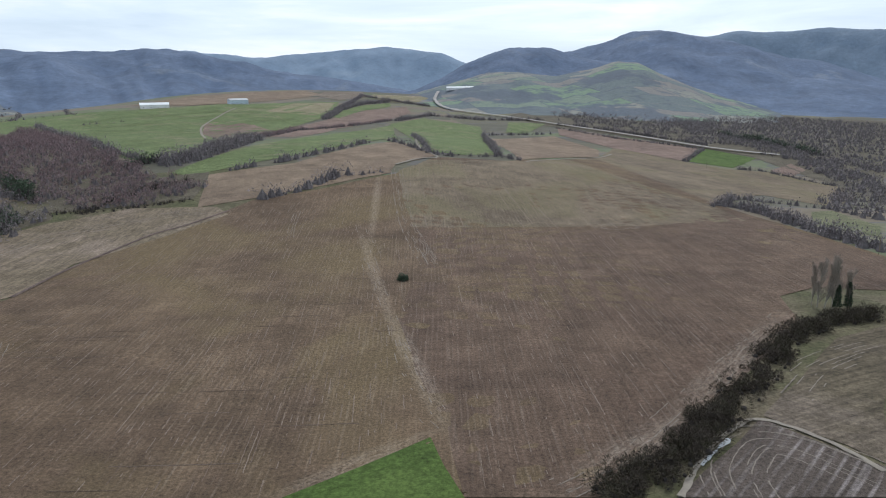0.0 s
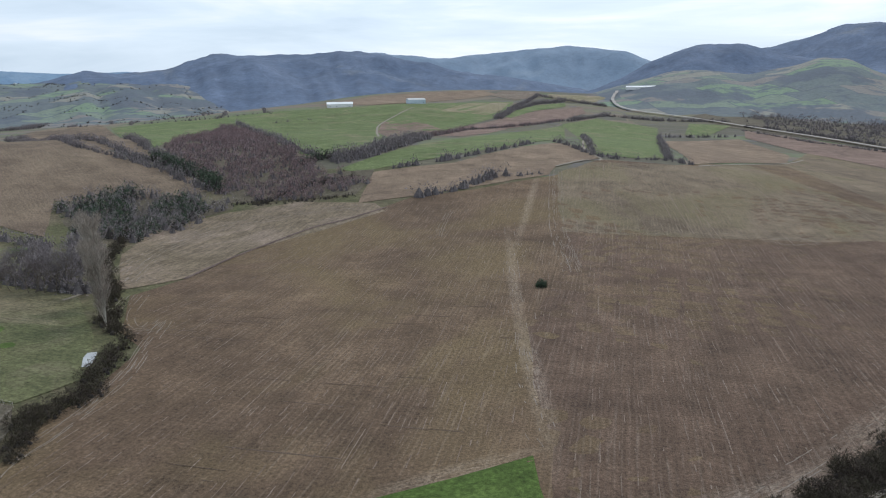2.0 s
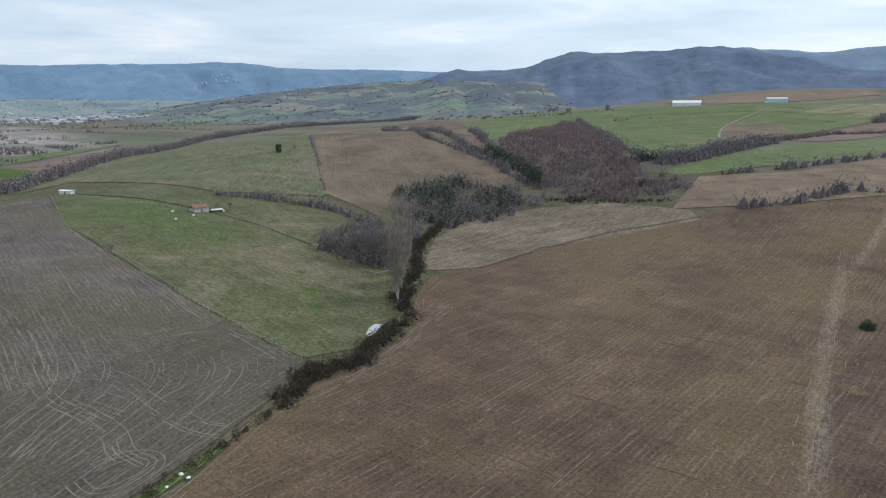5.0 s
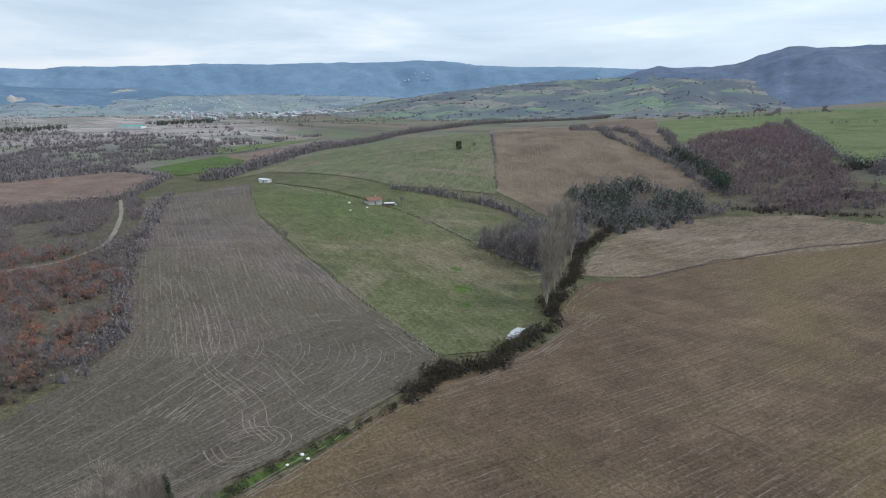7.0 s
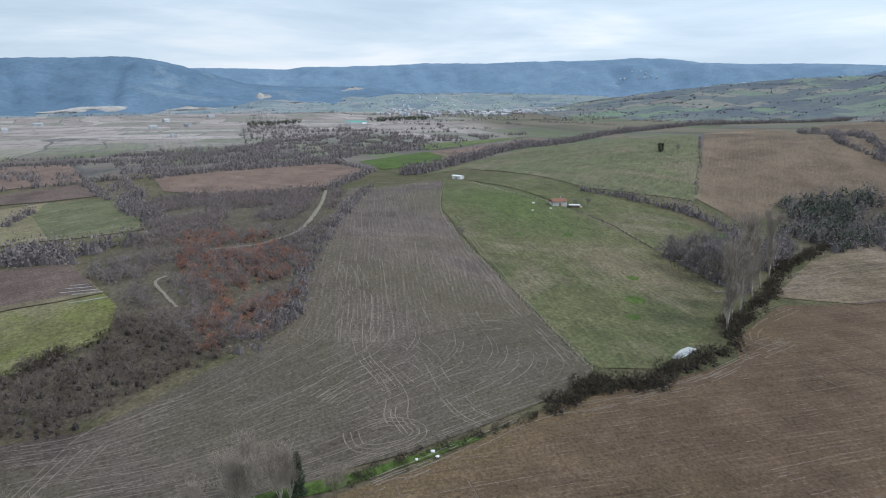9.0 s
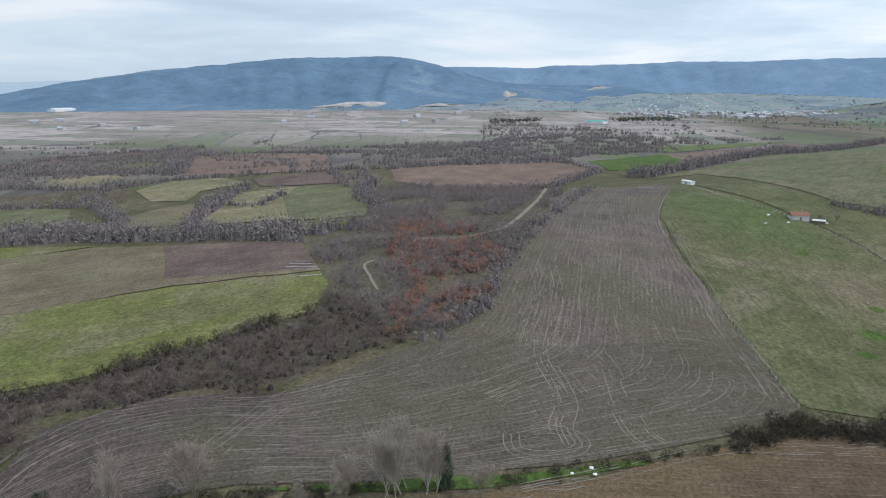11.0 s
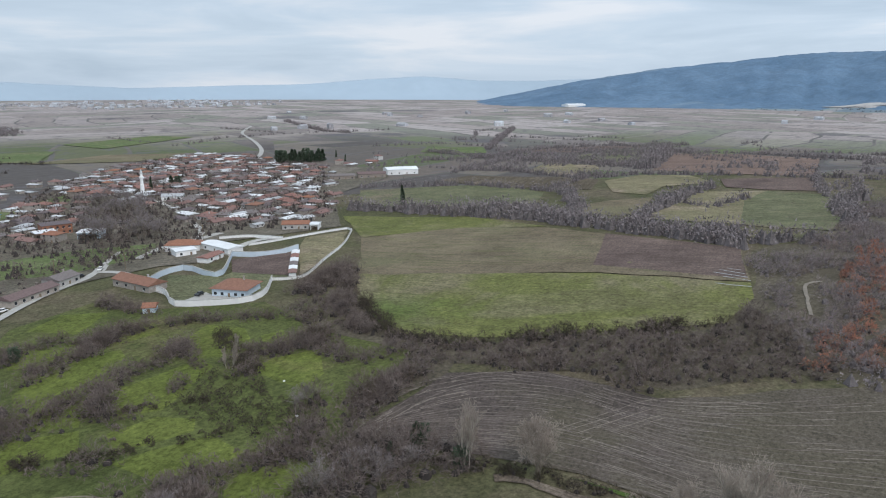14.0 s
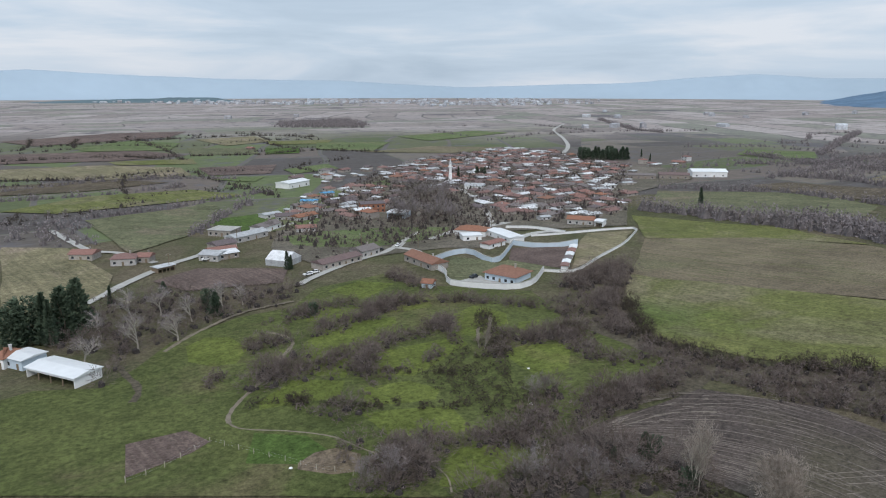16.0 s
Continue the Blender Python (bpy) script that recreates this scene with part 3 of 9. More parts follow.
def drape(name, outline, material, lift=None, step=None):
    """A sheet laid over the land within an outline."""
    pts = np.array(outline)
    far = math.hypot(*(pts.mean(0) - HUB))
    span = max(np.ptp(pts[:, 0]), np.ptp(pts[:, 1]))
    step = step or max(8.0, 0.02 * far, span / 60)
    bm = bmesh.new()
    bm.faces.new([bm.verts.new((x, y, 0)) for x, y in outline])
    bmesh.ops.triangulate(bm, faces=bm.faces[:])
    for axis in (0, 1):
        lo, hi = pts[:, axis].min(), pts[:, axis].max()
        for c in np.arange(math.ceil(lo / step) * step, hi, step):
            co, no = [0, 0, 0], [0, 0, 0]
            co[axis], no[axis] = c, 1
            bmesh.ops.bisect_plane(bm, geom=bm.verts[:] + bm.edges[:] + bm.faces[:], plane_co=co, plane_no=no)
    bmesh.ops.recalc_face_normals(bm, faces=bm.faces[:])
    if sum(f.normal.z for f in bm.faces) < 0:
        bmesh.ops.reverse_faces(bm, faces=bm.faces[:])
    LAYER[0] += 1
    for v in bm.verts:
        d = math.hypot(v.co.x - HUB[0], v.co.y - HUB[1])
        up = lift if lift is not None else 0.12 + 0.0003 * d + 0.003 * LAYER[0]
        v.co.z = H(v.co.x, v.co.y) + up
    for f in bm.faces:
        f.smooth = True
    me = bpy.data.meshes.new(name)
    bm.to_mesh(me)
    bm.free()
    me.materials.append(material)
    return new(name, me)


def field(name, material, label, outline):
    """A parcel with a slightly wavering edge."""
    pts = []
    for (x0, y0), (x1, y1) in zip(outline, outline[1:] + outline[:1]):
        n = max(1, int(math.hypot(x1 - x0, y1 - y0) / 14))
        for i in range(n):
            x, y = x0 + (x1 - x0) * i / n, y0 + (y1 - y0) * i / n
            w = 9.0 if name == "wood_floor" else 0.0 if i == 0 else 1.6
            pts.append((x + w * noise.noise((x * 0.07, y * 0.07, 1)), y + w * noise.noise((x * 0.07, y * 0.07, 9))))
    return tagged(drape(name, pts, MATS[material]), label, "field", kind="structure")


tagged(drape("rough_grassland", [(HUB[0] - 190 + 460 * math.cos(a * math.pi / 20), HUB[1] + 40 + 470 * math.sin(a * math.pi / 20)) for a in range(40)], MATS["rough"], 0.05, 9.0),
       "rough grass between the parcels", "grassland", kind="structure")
field("wood_floor", "litter", "brown leaf litter under the bare wood",
      [(-429.4, 528.5), (-481.1, 577.7), (-556.9, 724.6), (-690.0, 950.0), (-640.0, 925.0), (-384.2, 639.6), (-314.5, 567.9), (-266.3, 524.6), (-235.2, 530.6), (-215.1, 493.2), (-235.1, 462.5), (-263.6, 451.1), (-299, 451.4), (-330.1, 464.2), (-364, 485.5), (-393.8, 499.2)])
field("wood_floor", "litter", "brown leaf litter under the scrub",
      [(-275.4, -41.6), (-321.9, -23.2), (-450.4, -60.1), (-463.4, -33.8), (-482.1, 55.1), (-487.4, 75.2), (-292.8, 57.4), (-239.4, 51), (-194.8, 45.3), (-178.7, 31.6), (-156.8, 7.1), (-141.5, -4), (-132.9, -36.9), (-117.1, -55.3), (-122.5, -66.9), (-144.1, -53.7), (-163.2, -35.8), (-189.3, -10.5), (-218.6, -14.4)])
field("wood_floor", "litter", "brown leaf litter under the grey scrub",
      [(-129, -124.2), (-117.3, -89.8), (-126.1, -63.5), (-111.6, -54.5), (-88.7, -52), (-77.9, -49.8), (-88.6, -66.1), (-91.5, -99.4)])
field("wood_floor", "litter", "brown ground under the valley trees",
      [(-408.1, 383.6), (-397.8, 434.2), (-342.3, 454.1), (-295.4, 429.9), (-301.1, 403.7), (-295.8, 340.5), (-318.6, 328.1), (-358.3, 342.2)])
field("valley_ground", "litter", "brown leaf strewn valley floor under bare trees",
      [(59.6, 1332.8), (2.5, 1504.7), (82.6, 1716.1), (319.3, 2056.3), (549.2, 2046.2), (741.4, 1953.3), (942.9, 1882.2), (303.2, 587.7), (364.4, 813.7), (342.8, 1029.9), (262.9, 1124.1)])
field("ploughed_field", "soil_crest", "brown ploughed slope running down to the valley",
      [(18.3, 663.1), (109.9, 861.4), (149.4, 1020.6), (219.5, 932.8), (266.5, 887.1), (325.3, 892.2), (359.7, 802.8), (332.2, 698.5), (260.8, 577.9), (223.8, 634.9), (179, 582.3), (150.2, 529.2), (123.4, 552.9), (72.1, 595.2)])
field("ploughed_field", "soil_red", "brown ploughed field along the road",
      [(89.4, 1282.5), (185.2, 1178), (284.8, 1089.4), (228.2, 933.4), (149.4, 1020.6), (84.3, 1166.2)])
field("green_field", "grass_bright", "small bright green field beside the road",
      [(292.3, 1086.5), (344.3, 1015.6), (280, 905.2), (228.2, 933.4)])
field("ploughed_field", "soil_red", "small brown field below the valley trees",
      [(324.5, 905.4), (379.8, 984.8), (412.7, 984.8), (337.1, 866.7)])
field("green_field", "wheat_dull", "green strip field among shrubs",
      [(223.3, 532.7), (244.8, 549), (241.8, 470.7), (220.4, 427.6), (210.2, 447.4), (203.8, 481.2)])
field("ploughed_field", "soil_tan", "pale brown ploughed crest behind the barns",
      [(-709.1, 1301.7), (-732.4, 1431.6), (-741.9, 1612.8), (-674.6, 1682.3), (-605.2, 1766), (-519.5, 1821.3), (-457.3, 1752.1), (-498.6, 1564.5), (-529.2, 1403.7), (-597.3, 1295)])
field("ploughed_field", "soil_pale", "pale straw coloured field on the crest",
      [(-467, 1713.9), (-470.5, 1832.5), (-386.9, 1894.3), (-347.6, 1769.7), (-389.4, 1642.9)])
field("fallow_field", "fallow_green", "olive field on the crest",
      [(-338.7, 1760.5), (-346.6, 1841.3), (-198, 1893.3), (-176.7, 1727.3), (-274.3, 1667.5)])
field("hill_pasture", "wheat", "sloping green crop field below the barns",
      [(-477.7, 555), (-726.6, 783), (-933.2, 973.4), (-869.9, 1066.4), (-774.6, 1109.5), (-724.9, 1175.8), (-662.2, 1208.6), (-602.3, 1258.9), (-550.5, 1354.6), (-510, 1382.8), (-416.6, 1544.4), (-379.5, 1600.3), (-338.1, 1384.5), (-319.9, 1217.6), (-323.3, 1006), (-304.7, 818.3), (-311.8, 759.4), (-297.9, 664.6), (-290.7, 587.4), (-313.9, 582.9), (-353.5, 608.2), (-461.7, 721.3), (-615.7, 923.6), (-693.7, 961.3), (-542.8, 707.6)])
field("ploughed_field", "soil_red", "brown bare patch in the green slope",
      [(-388.3, 879.8), (-453.6, 1038.9), (-442.8, 1095.6), (-380.7, 1049.6), (-332.5, 978.3), (-296.3, 777.8), (-323.4, 771.6)])
field("vineyard", "fallow_green", "pale terraced vineyard rows on the green slope",
      [(-434.8, 1261.5), (-445, 1470.4), (-380.9, 1562.9), (-342.9, 1349.6), (-344.9, 1254.9)])
field("ploughed_field", "soil_red", "narrow reddish ploughed strip",
      [(-296.1, 817.4), (-317.7, 1042.9), (-303.5, 1232.2), (-284.1, 1441.6), (-224.9, 1581.2), (-196.1, 1459.2), (-212.9, 1288.8), (-254.1, 1064), (-248.3, 812.9)])
field("green_field", "wheat", "green strip above the reddish field",
      [(-321.6, 1264.3), (-344.4, 1475.6), (-272.1, 1653.8), (-256.6, 1573.5), (-291.2, 1419.3), (-295.3, 1239.7)])
field("green_field", "wheat", "long green winter crop field edged by shrubs",
      [(-268, 539.5), (-261.4, 578.4), (-250.2, 654.9), (-230.5, 754.2), (-231.8, 969.4), (-191.4, 1186.4), (-127.5, 829.1), (-147.7, 713.9), (-173.9, 636), (-200.8, 588.7), (-226.4, 552.3), (-244.6, 528.9)])
field("bramble_ground", "litter", "brown brambles and dead bracken below the wood",
      [(-322.1, 435.9), (-308.7, 483.5), (-267.2, 526.3), (-236.1, 542.3), (-222.1, 503.2), (-216.3, 465), (-259.2, 450.5)])
field("ploughed_field", "soil_dome", "brown ploughed hilltop beyond the round hill",
      [(-1053.9, 891.4), (-1213.4, 1091.8), (-1406.7, 1393.7), (-751.3, 801.7), (-472.9, 550), (-440.5, 534.9), (-469.8, 523.9), (-524.6, 537)])
field("ploughed_field", "soil_main", "broad brown ploughed field with pale tractor lines",
      [(20.3, 137), (50.3, 171.5), (75.4, 209.8), (107.4, 253.4), (112.7, 289.9), (131.6, 303.5), (159.1, 300.1), (192.8, 367.8), (179.6, 455.6), (161.6, 523.6), (141, 634.8), (103.8, 812.3), (1.5, 663.3), (-65.1, 639.6), (-88.4, 555.4), (-135.4, 490.1), (-171.1, 461.6), (-179.8, 437.8), (-220.6, 331.5), (-214.2, 280.4), (-215.6, 242.4), (-181.2, 200.4), (-161.7, 189.8), (-147, 151.6), (-140.8, 126.9), (-130.3, 108.2), (-121.8, 94.5), (-112.6, 80.1), (-105.3, 65.7), (-114.6, 87.2), (-105.1, 62.8), (-100.6, 51.2), (-47.6, 132.3), (-18.9, 161.8), (-8.7, 135.2)])
field("ploughed_field", "soil_right", "darker reddish brown half of the ploughed field",
      [(-8.4, 135.2), (-14.8, 168.2), (-28.1, 205.8), (-41, 255), (-43.6, 350.1), (-53.9, 407.9), (1.4, 422.2), (79.6, 426), (158.3, 512.6), (176.3, 446.9), (190.7, 363.6), (159.1, 300.1), (131.6, 303.5), (112.7, 289.9), (107.4, 253.4), (75.4, 209.8), (50.3, 171.5), (20.3, 137)])
field("ploughed_field", "soil_crest", "olive tan weathered crest of the ploughed field",
      [(-87.6, 568.5), (-68.4, 622.3), (17.5, 674), (63.4, 746), (110.7, 630.9), (132.9, 576.2), (151.8, 534.9), (157, 471.7), (120.6, 456.6), (82.3, 441.4), (1.4, 423.7), (-56.1, 411.5), (-72.8, 484.7)])
field("grass_plot", "grass_bright", "bright green grass plot in the ploughed land",
      [(-47.6, 132.3), (-18.6, 161.8), (-8.4, 135.2), (20, 95), (-60, 95)])
field("fallow_strip", "fallow", "pale mown fallow strip along the valley",
      [(-175.8, 427), (-222.3, 333.8), (-214.2, 280.4), (-227.2, 246.3), (-282.3, 307.5), (-315.5, 372.2), (-291.7, 418.2), (-251.5, 447.1), (-190.8, 444.8)])
field("ploughed_field", "soil_tan", "light brown ploughed field on the crest",
      [(-232, 531.5), (-176.4, 573.1), (-122.3, 736.5), (-93.5, 720.4), (-65.7, 645.9), (-93.6, 589.4), (-93, 555.8), (-137.5, 497.8), (-172.1, 464.3), (-203.6, 444.3)])
field("green_field", "wheat", "green winter crop field below the track",
      [(-199.1, 1203.9), (-158.7, 1356.5), (-47, 1250.2), (-9.6, 700), (-41.2, 670.4), (-82.1, 674.1), (-140.6, 993.4)])
field("ploughed_field", "soil_tan", "reddish brown ploughed field beside the track",
      [(-30.1, 1017.2), (73.8, 1143), (123.7, 972), (109.9, 861.5), (12.3, 681.3)])
field("green_field", "wheat", "small green field beside the road",
      [(2.4, 1363.1), (71.4, 1359.7), (29.4, 1156.9), (-2.4, 1169.3)])
field("fallow_field", "fallow_brown", "olive fallow field with curved tracks beside the hedge",
      [(135.5, 252.5), (112.7, 238.6), (68, 178.1), (82.5, 162.8), (87.2, 154.6)])
field("ploughed_field", "soil_arc", "brown ploughed field with curved pale tracks",
      [(66.7, 176.4), (37, 138), (80.2, 140.5), (86.4, 153.1)])
field("ploughed_field", "soil_dome", "brown ploughed field on a rounded hill",
      [(-1077.6, 706), (-1163.6, 853.7), (-999.2, 814.8), (-470.1, 510.7), (-353, 481.6), (-343.8, 462.8), (-356, 440.6), (-413, 383.4), (-344.7, 313.4), (-407.7, 312.3), (-471.4, 351.2)])
field("green_field", "wheat_dull", "dull green crop field on a rounded hill",
      [(-549.4, 139.1), (-623.9, 193.1), (-746, 306.5), (-1121.3, 582.9), (-659.8, 452.7), (-471.4, 351.2), (-400.1, 307.7), (-425.7, 238.7), (-521.7, 210.3), (-579.6, 187.5)])
field("pasture", "pasture", "fenced olive green pasture with tan patches",
      [(-507.4, 154), (-489.3, 165.5), (-372.7, 200.4), (-326.7, 217), (-234.2, 231.7), (-183.7, 191), (-156.8, 161.4), (-158.7, 138.8), (-189.9, 134.2), (-232, 129.7), (-297, 123.9), (-351.8, 124.2)])
field("pasture", "pasture", "narrow overgrown pasture strip above the fence",
      [(-493.2, 166.5), (-517.7, 209.1), (-414, 233.6), (-362, 275.7), (-299.8, 277.5), (-237.5, 234.7), (-331.5, 219.4), (-382.6, 200.5)])
field("grass_tuft", "grass_bright", "rank dark green grass patch in the pasture",
      [(-321.4, 285.4), (-315.8, 278.2), (-315.5, 271.6), (-320.7, 270.3), (-327.5, 275.4), (-331, 283.2), (-328.1, 287.7)])
field("grass_tuft", "grass_bright", "rank dark green grass patch in the pasture",
      [(-217, 183.6), (-214.4, 179.9), (-215.1, 176.3), (-218.5, 175.2), (-222.2, 177.6), (-223.3, 181.8), (-221, 184.4)])
field("grass_tuft", "grass_bright", "rank dark green grass patch in the pasture",
      [(-244.8, 194), (-242.6, 191.3), (-242.8, 188.5), (-245.2, 187.8), (-248, 189.6), (-249.2, 192.6), (-247.7, 194.6)])
field("grass_tuft", "grass_bright", "rank dark green grass patch in the pasture",
      [(-199.3, 173.3), (-197.8, 171), (-198.4, 168.6), (-200.7, 167.9), (-203, 169.4), (-203.5, 172.1), (-201.9, 173.8)])
field("grass_tuft", "grass_bright", "rank dark green grass patch in the pasture",
      [(-305.8, 185.4), (-303.1, 182.9), (-302.9, 180.2), (-305.3, 179.4), (-308.6, 181.1), (-310.2, 184), (-308.9, 185.9)])
field("grass_tuft", "grass_bright", "rank dark green grass patch in the pasture",
      [(-301.2, 156.4), (-299.3, 154.8), (-299.2, 153.1), (-301, 152.5), (-303.4, 153.5), (-304.5, 155.4), (-303.5, 156.6)])
field("ploughed_field", "soil_grey", "grey brown ploughed field with pale looping tracks",
      [(-79.1, -47.4), (-111.1, -54.1), (-130.1, -34.9), (-137.4, -1.9), (-174.4, 32.7), (-182.2, 48), (-177.9, 74.8), (-198.2, 127.7), (-201.3, 132.2), (-158.1, 137.5), (-146.6, 127.9), (-137.7, 113.8), (-127.1, 94.9), (-117.6, 76.2), (-112.3, 59.9), (-108.3, 57.6), (-102.4, 30.9), (-96.9, 4.7), (-84.1, -20.7), (-67.9, -43.6)])
field("ploughed_field", "soil_grey_far", "upper grey brown ploughed field with long pale furrows",
      [(-174.4, 32.7), (-192.1, 45.8), (-240.2, 52.8), (-285.5, 58.1), (-489.2, 78.5), (-485.7, 93.6), (-504.8, 152.1), (-343.4, 122.3), (-282.2, 122.6), (-228.8, 128.6), (-201.3, 132.2), (-198.2, 127.7), (-177.9, 74.8), (-182.2, 48)])
field("grass_verge", "grass_bright", "green grassy verge along the ditch",
      [(-94.2, 3.4), (-110.9, 62.3), (-122.9, 91.7), (-122.1, 95.4), (-105, 57.9), (-100.3, 39)])
field("ploughed_field", "soil_red", "reddish brown ploughed field between scrub",
      [(-570.1, -75.1), (-684.1, 65.7), (-619.3, 101.7), (-499.7, 59.3), (-465.4, -4.2), (-495, -52.6)])
field("green_field", "grass_bright", "bright green strip field",
      [(-707.8, 99.8), (-892.9, 197.4), (-837.8, 228.4), (-667.9, 182.8), (-617.4, 116.6)])
field("ploughed_field", "soil_red", "brown strip field",
      [(-893, 204.2), (-1162.4, 455.6), (-826.3, 269.9), (-681.1, 184.9)])
field("green_field", "wheat", "pale green strip field",
      [(-1066.8, 204.1), (-1188.4, 438.3), (-935.1, 210.2)])
field("ploughed_field", "soil_olive", "olive brown field with thin new growth",
      [(-202.6, -224.6), (-256.2, -200.9), (-280.6, -157.7), (-279.2, -49), (-233.7, -23.3), (-216.9, -79.4), (-195.7, -110.5), (-156.6, -162.4)])
field("green_field", "wheat_yellow", "green field with yellowish edges",
      [(-156.6, -162.4), (-195.7, -110.5), (-215.5, -78.4), (-232.4, -22.7), (-218.5, -14.8), (-193.1, -12.1), (-166.5, -37.8), (-145.6, -54.8), (-118.9, -91.6), (-132.8, -129.5)])
field("green_field", "wheat_yellow", "light green end of the field",
      [(-235.4, -290.9), (-283.5, -218.4), (-283.3, -159.7), (-255.1, -199.8), (-203.5, -225.7)])
field("ploughed_field", "soil_dark", "dark brown ploughed plot with standing water",
      [(-281.2, -120.3), (-278.1, -48.5), (-236.9, -25.9), (-225.4, -87.2)])
field("ploughed_field", "soil_red", "broad brown field on the far rise",
      [(-783.6, -383.4), (-837.8, -321), (-825.1, -218.7), (-560.7, -125.4), (-546.5, -187.4), (-558.8, -265.1)])
field("green_field", "wheat_dull", "green field behind the hedge",
      [(-274.4, -330.8), (-313, -380.7), (-386.2, -337.4), (-402.7, -297.7), (-388.6, -252), (-346.7, -223.2), (-309.5, -253.4), (-279.6, -290.5)])
field("fallow_field", "fallow_brown", "dull olive strip between hedges",
      [(-397.5, -380.5), (-439.2, -382.9), (-471.3, -313.7), (-474.5, -264.3), (-419.1, -231.1), (-403.6, -287.8), (-394.1, -339.5)])
field("fallow_field", "fallow_green", "pale olive strip between hedges",
      [(-579.3, -407.8), (-582.3, -343.3), (-550.9, -316.7), (-485.5, -305.5), (-494.3, -361.6)])
field("green_field", "wheat_dull", "olive green field before the tree clump",
      [(-700.4, -446.7), (-786.9, -414.2), (-640.8, -321), (-618.6, -425.8)])
field("fallow_field", "fallow_green", "pale green field between hedges",
      [(-467.8, -254.2), (-515.4, -250.3), (-525.7, -210.7), (-491.5, -171.3), (-453.3, -192), (-413.6, -180.2), (-413.9, -208)])
field("fallow_field", "fallow_green", "pale olive field between hedges",
      [(-326.7, -130.2), (-368.1, -136.7), (-441.7, -156), (-465.6, -119.7), (-417, -113), (-332.1, -74.4), (-330.8, -88.5)])
field("green_field", "wheat_dull", "pale green drilled field between hedges",
      [(-332.1, -74.4), (-417, -113), (-465.6, -119.7), (-471.8, -70.4), (-385, -42.4), (-334.9, -32.9), (-329.9, -60.6)])
field("ploughed_field", "soil_olive", "brown olive field between hedges",
      [(-348.1, -191.5), (-378.9, -186.6), (-403.8, -169.2), (-326.8, -133.3), (-330, -175.6)])
field("ploughed_field", "soil_dark", "brown field above the pale field",
      [(-511.7, -176.7), (-548.5, -124.8), (-484.9, -91.4), (-471.3, -122), (-469.8, -151.3)])
field("ploughed_field", "soil_dark", "dark strip field on the plain",
      [(-664.4, -546.6), (-782.6, -553.6), (-875.7, -465.4), (-719.1, -470.2)])
field("green_field", "wheat", "green parcel on the plain",
      [(-571.6, -611), (-634.8, -670.8), (-688.6, -613.8), (-628, -546), (-585.2, -573)])
field("village_ground", "yard", "trodden earth and gardens between the houses",
      [(-13.2, -269.6), (-25.4, -356.4), (-57.3, -444.3), (-101.5, -496.4), (-152.1, -587.6), (-220.1, -681.8), (-343.7, -765.4), (-376.5, -691.3), (-363.5, -588.5), (-386.6, -547), (-428.1, -501.1), (-381.6, -432.3), (-280.9, -371.7), (-214.6, -261.9), (-144.5, -271.5), (-122.8, -233.1), (-98.5, -241.9), (-71.1, -238.1), (-31.1, -227.5)])
field("green_field", "wheat", "green parcel on the plain",
      [(197.2, -926.4), (143.5, -1047), (69.2, -982.1), (76.3, -865.4), (175.9, -879.1)])
field("ploughed_field", "soil_dark", "dark ploughed parcel on the plain",
      [(320.9, -1077.9), (190.9, -1227), (73.8, -1237.9), (92.5, -1102.8), (254.8, -979)])
field("fallow_field", "fallow_green", "olive parcel on the plain",
      [(52.4, -1042.6), (-36.1, -1090.4), (-55.8, -976.8), (7.7, -914.8)])
field("green_field", "wheat_yellow", "yellowish green parcel on the plain",
      [(-47.9, -979.1), (-147.6, -983.2), (-129.5, -912.9), (-52.1, -916.1)])
field("green_field", "wheat", "broad green parcel on the plain",
      [(-115.5, -927.3), (-220, -917.2), (-168.6, -784.4), (-103.6, -828.4)])
field("green_field", "grass_bright", "bright green parcel beside the farm",
      [(-41.8, -863.9), (-84.3, -851.3), (-77.4, -780.6), (-37.2, -777.8)])
field("green_field", "wheat_dull", "dull green parcel on the plain",
      [(57.4, -893.4), (-27.6, -868.1), (-31.1, -786.9), (46.1, -788.4)])
field("fallow_field", "fallow_green", "olive parcel between hedges",
      [(218.9, -688.6), (130.5, -703), (51.5, -658.5), (38, -589.3), (112.1, -579), (196.8, -604.4)])
field("green_field", "wheat_yellow", "pale green parcel between hedges",
      [(129.9, -736.5), (44.5, -747.7), (36.6, -691.4), (113.8, -698)])
field("ploughed_field", "soil_dark", "dark ploughed parcel between hedges",
      [(35.3, -653.6), (-42.6, -662.2), (-32.3, -585.8), (23.2, -584.9)])
field("fallow_field", "fallow_brown", "brown parcel between hedges",
      [(185.5, -561.1), (102.7, -576.2), (54.5, -546.7), (114, -510.5), (170.4, -503.6)])
field("green_field", "wheat", "green parcel below the hamlet",
      [(22.6, -556.2), (-26.1, -565.9), (-14.7, -529.8)])
field("green_field", "wheat", "green parcel beside the houses",
      [(-44.8, -614.7), (-94.1, -652.4), (-99.3, -608.4), (-52.2, -575.4)])
field("ploughed_field", "soil_dark", "dark ploughed parcel on the plain",
      [(263.9, -860.4), (109.6, -867.2), (52.5, -790.3), (125.8, -747.1), (233.6, -744.7)])
field("green_field", "wheat", "green parcel near the road",
      [(-253.6, -1025.8), (-422.4, -1123.2), (-458.3, -1049.5), (-280.7, -921)])
field("ploughed_field", "soil_olive", "brown parcel near the road",
      [(-152.3, -773.5), (-254.4, -827.5), (-371.5, -774.6), (-254.8, -727.7)])
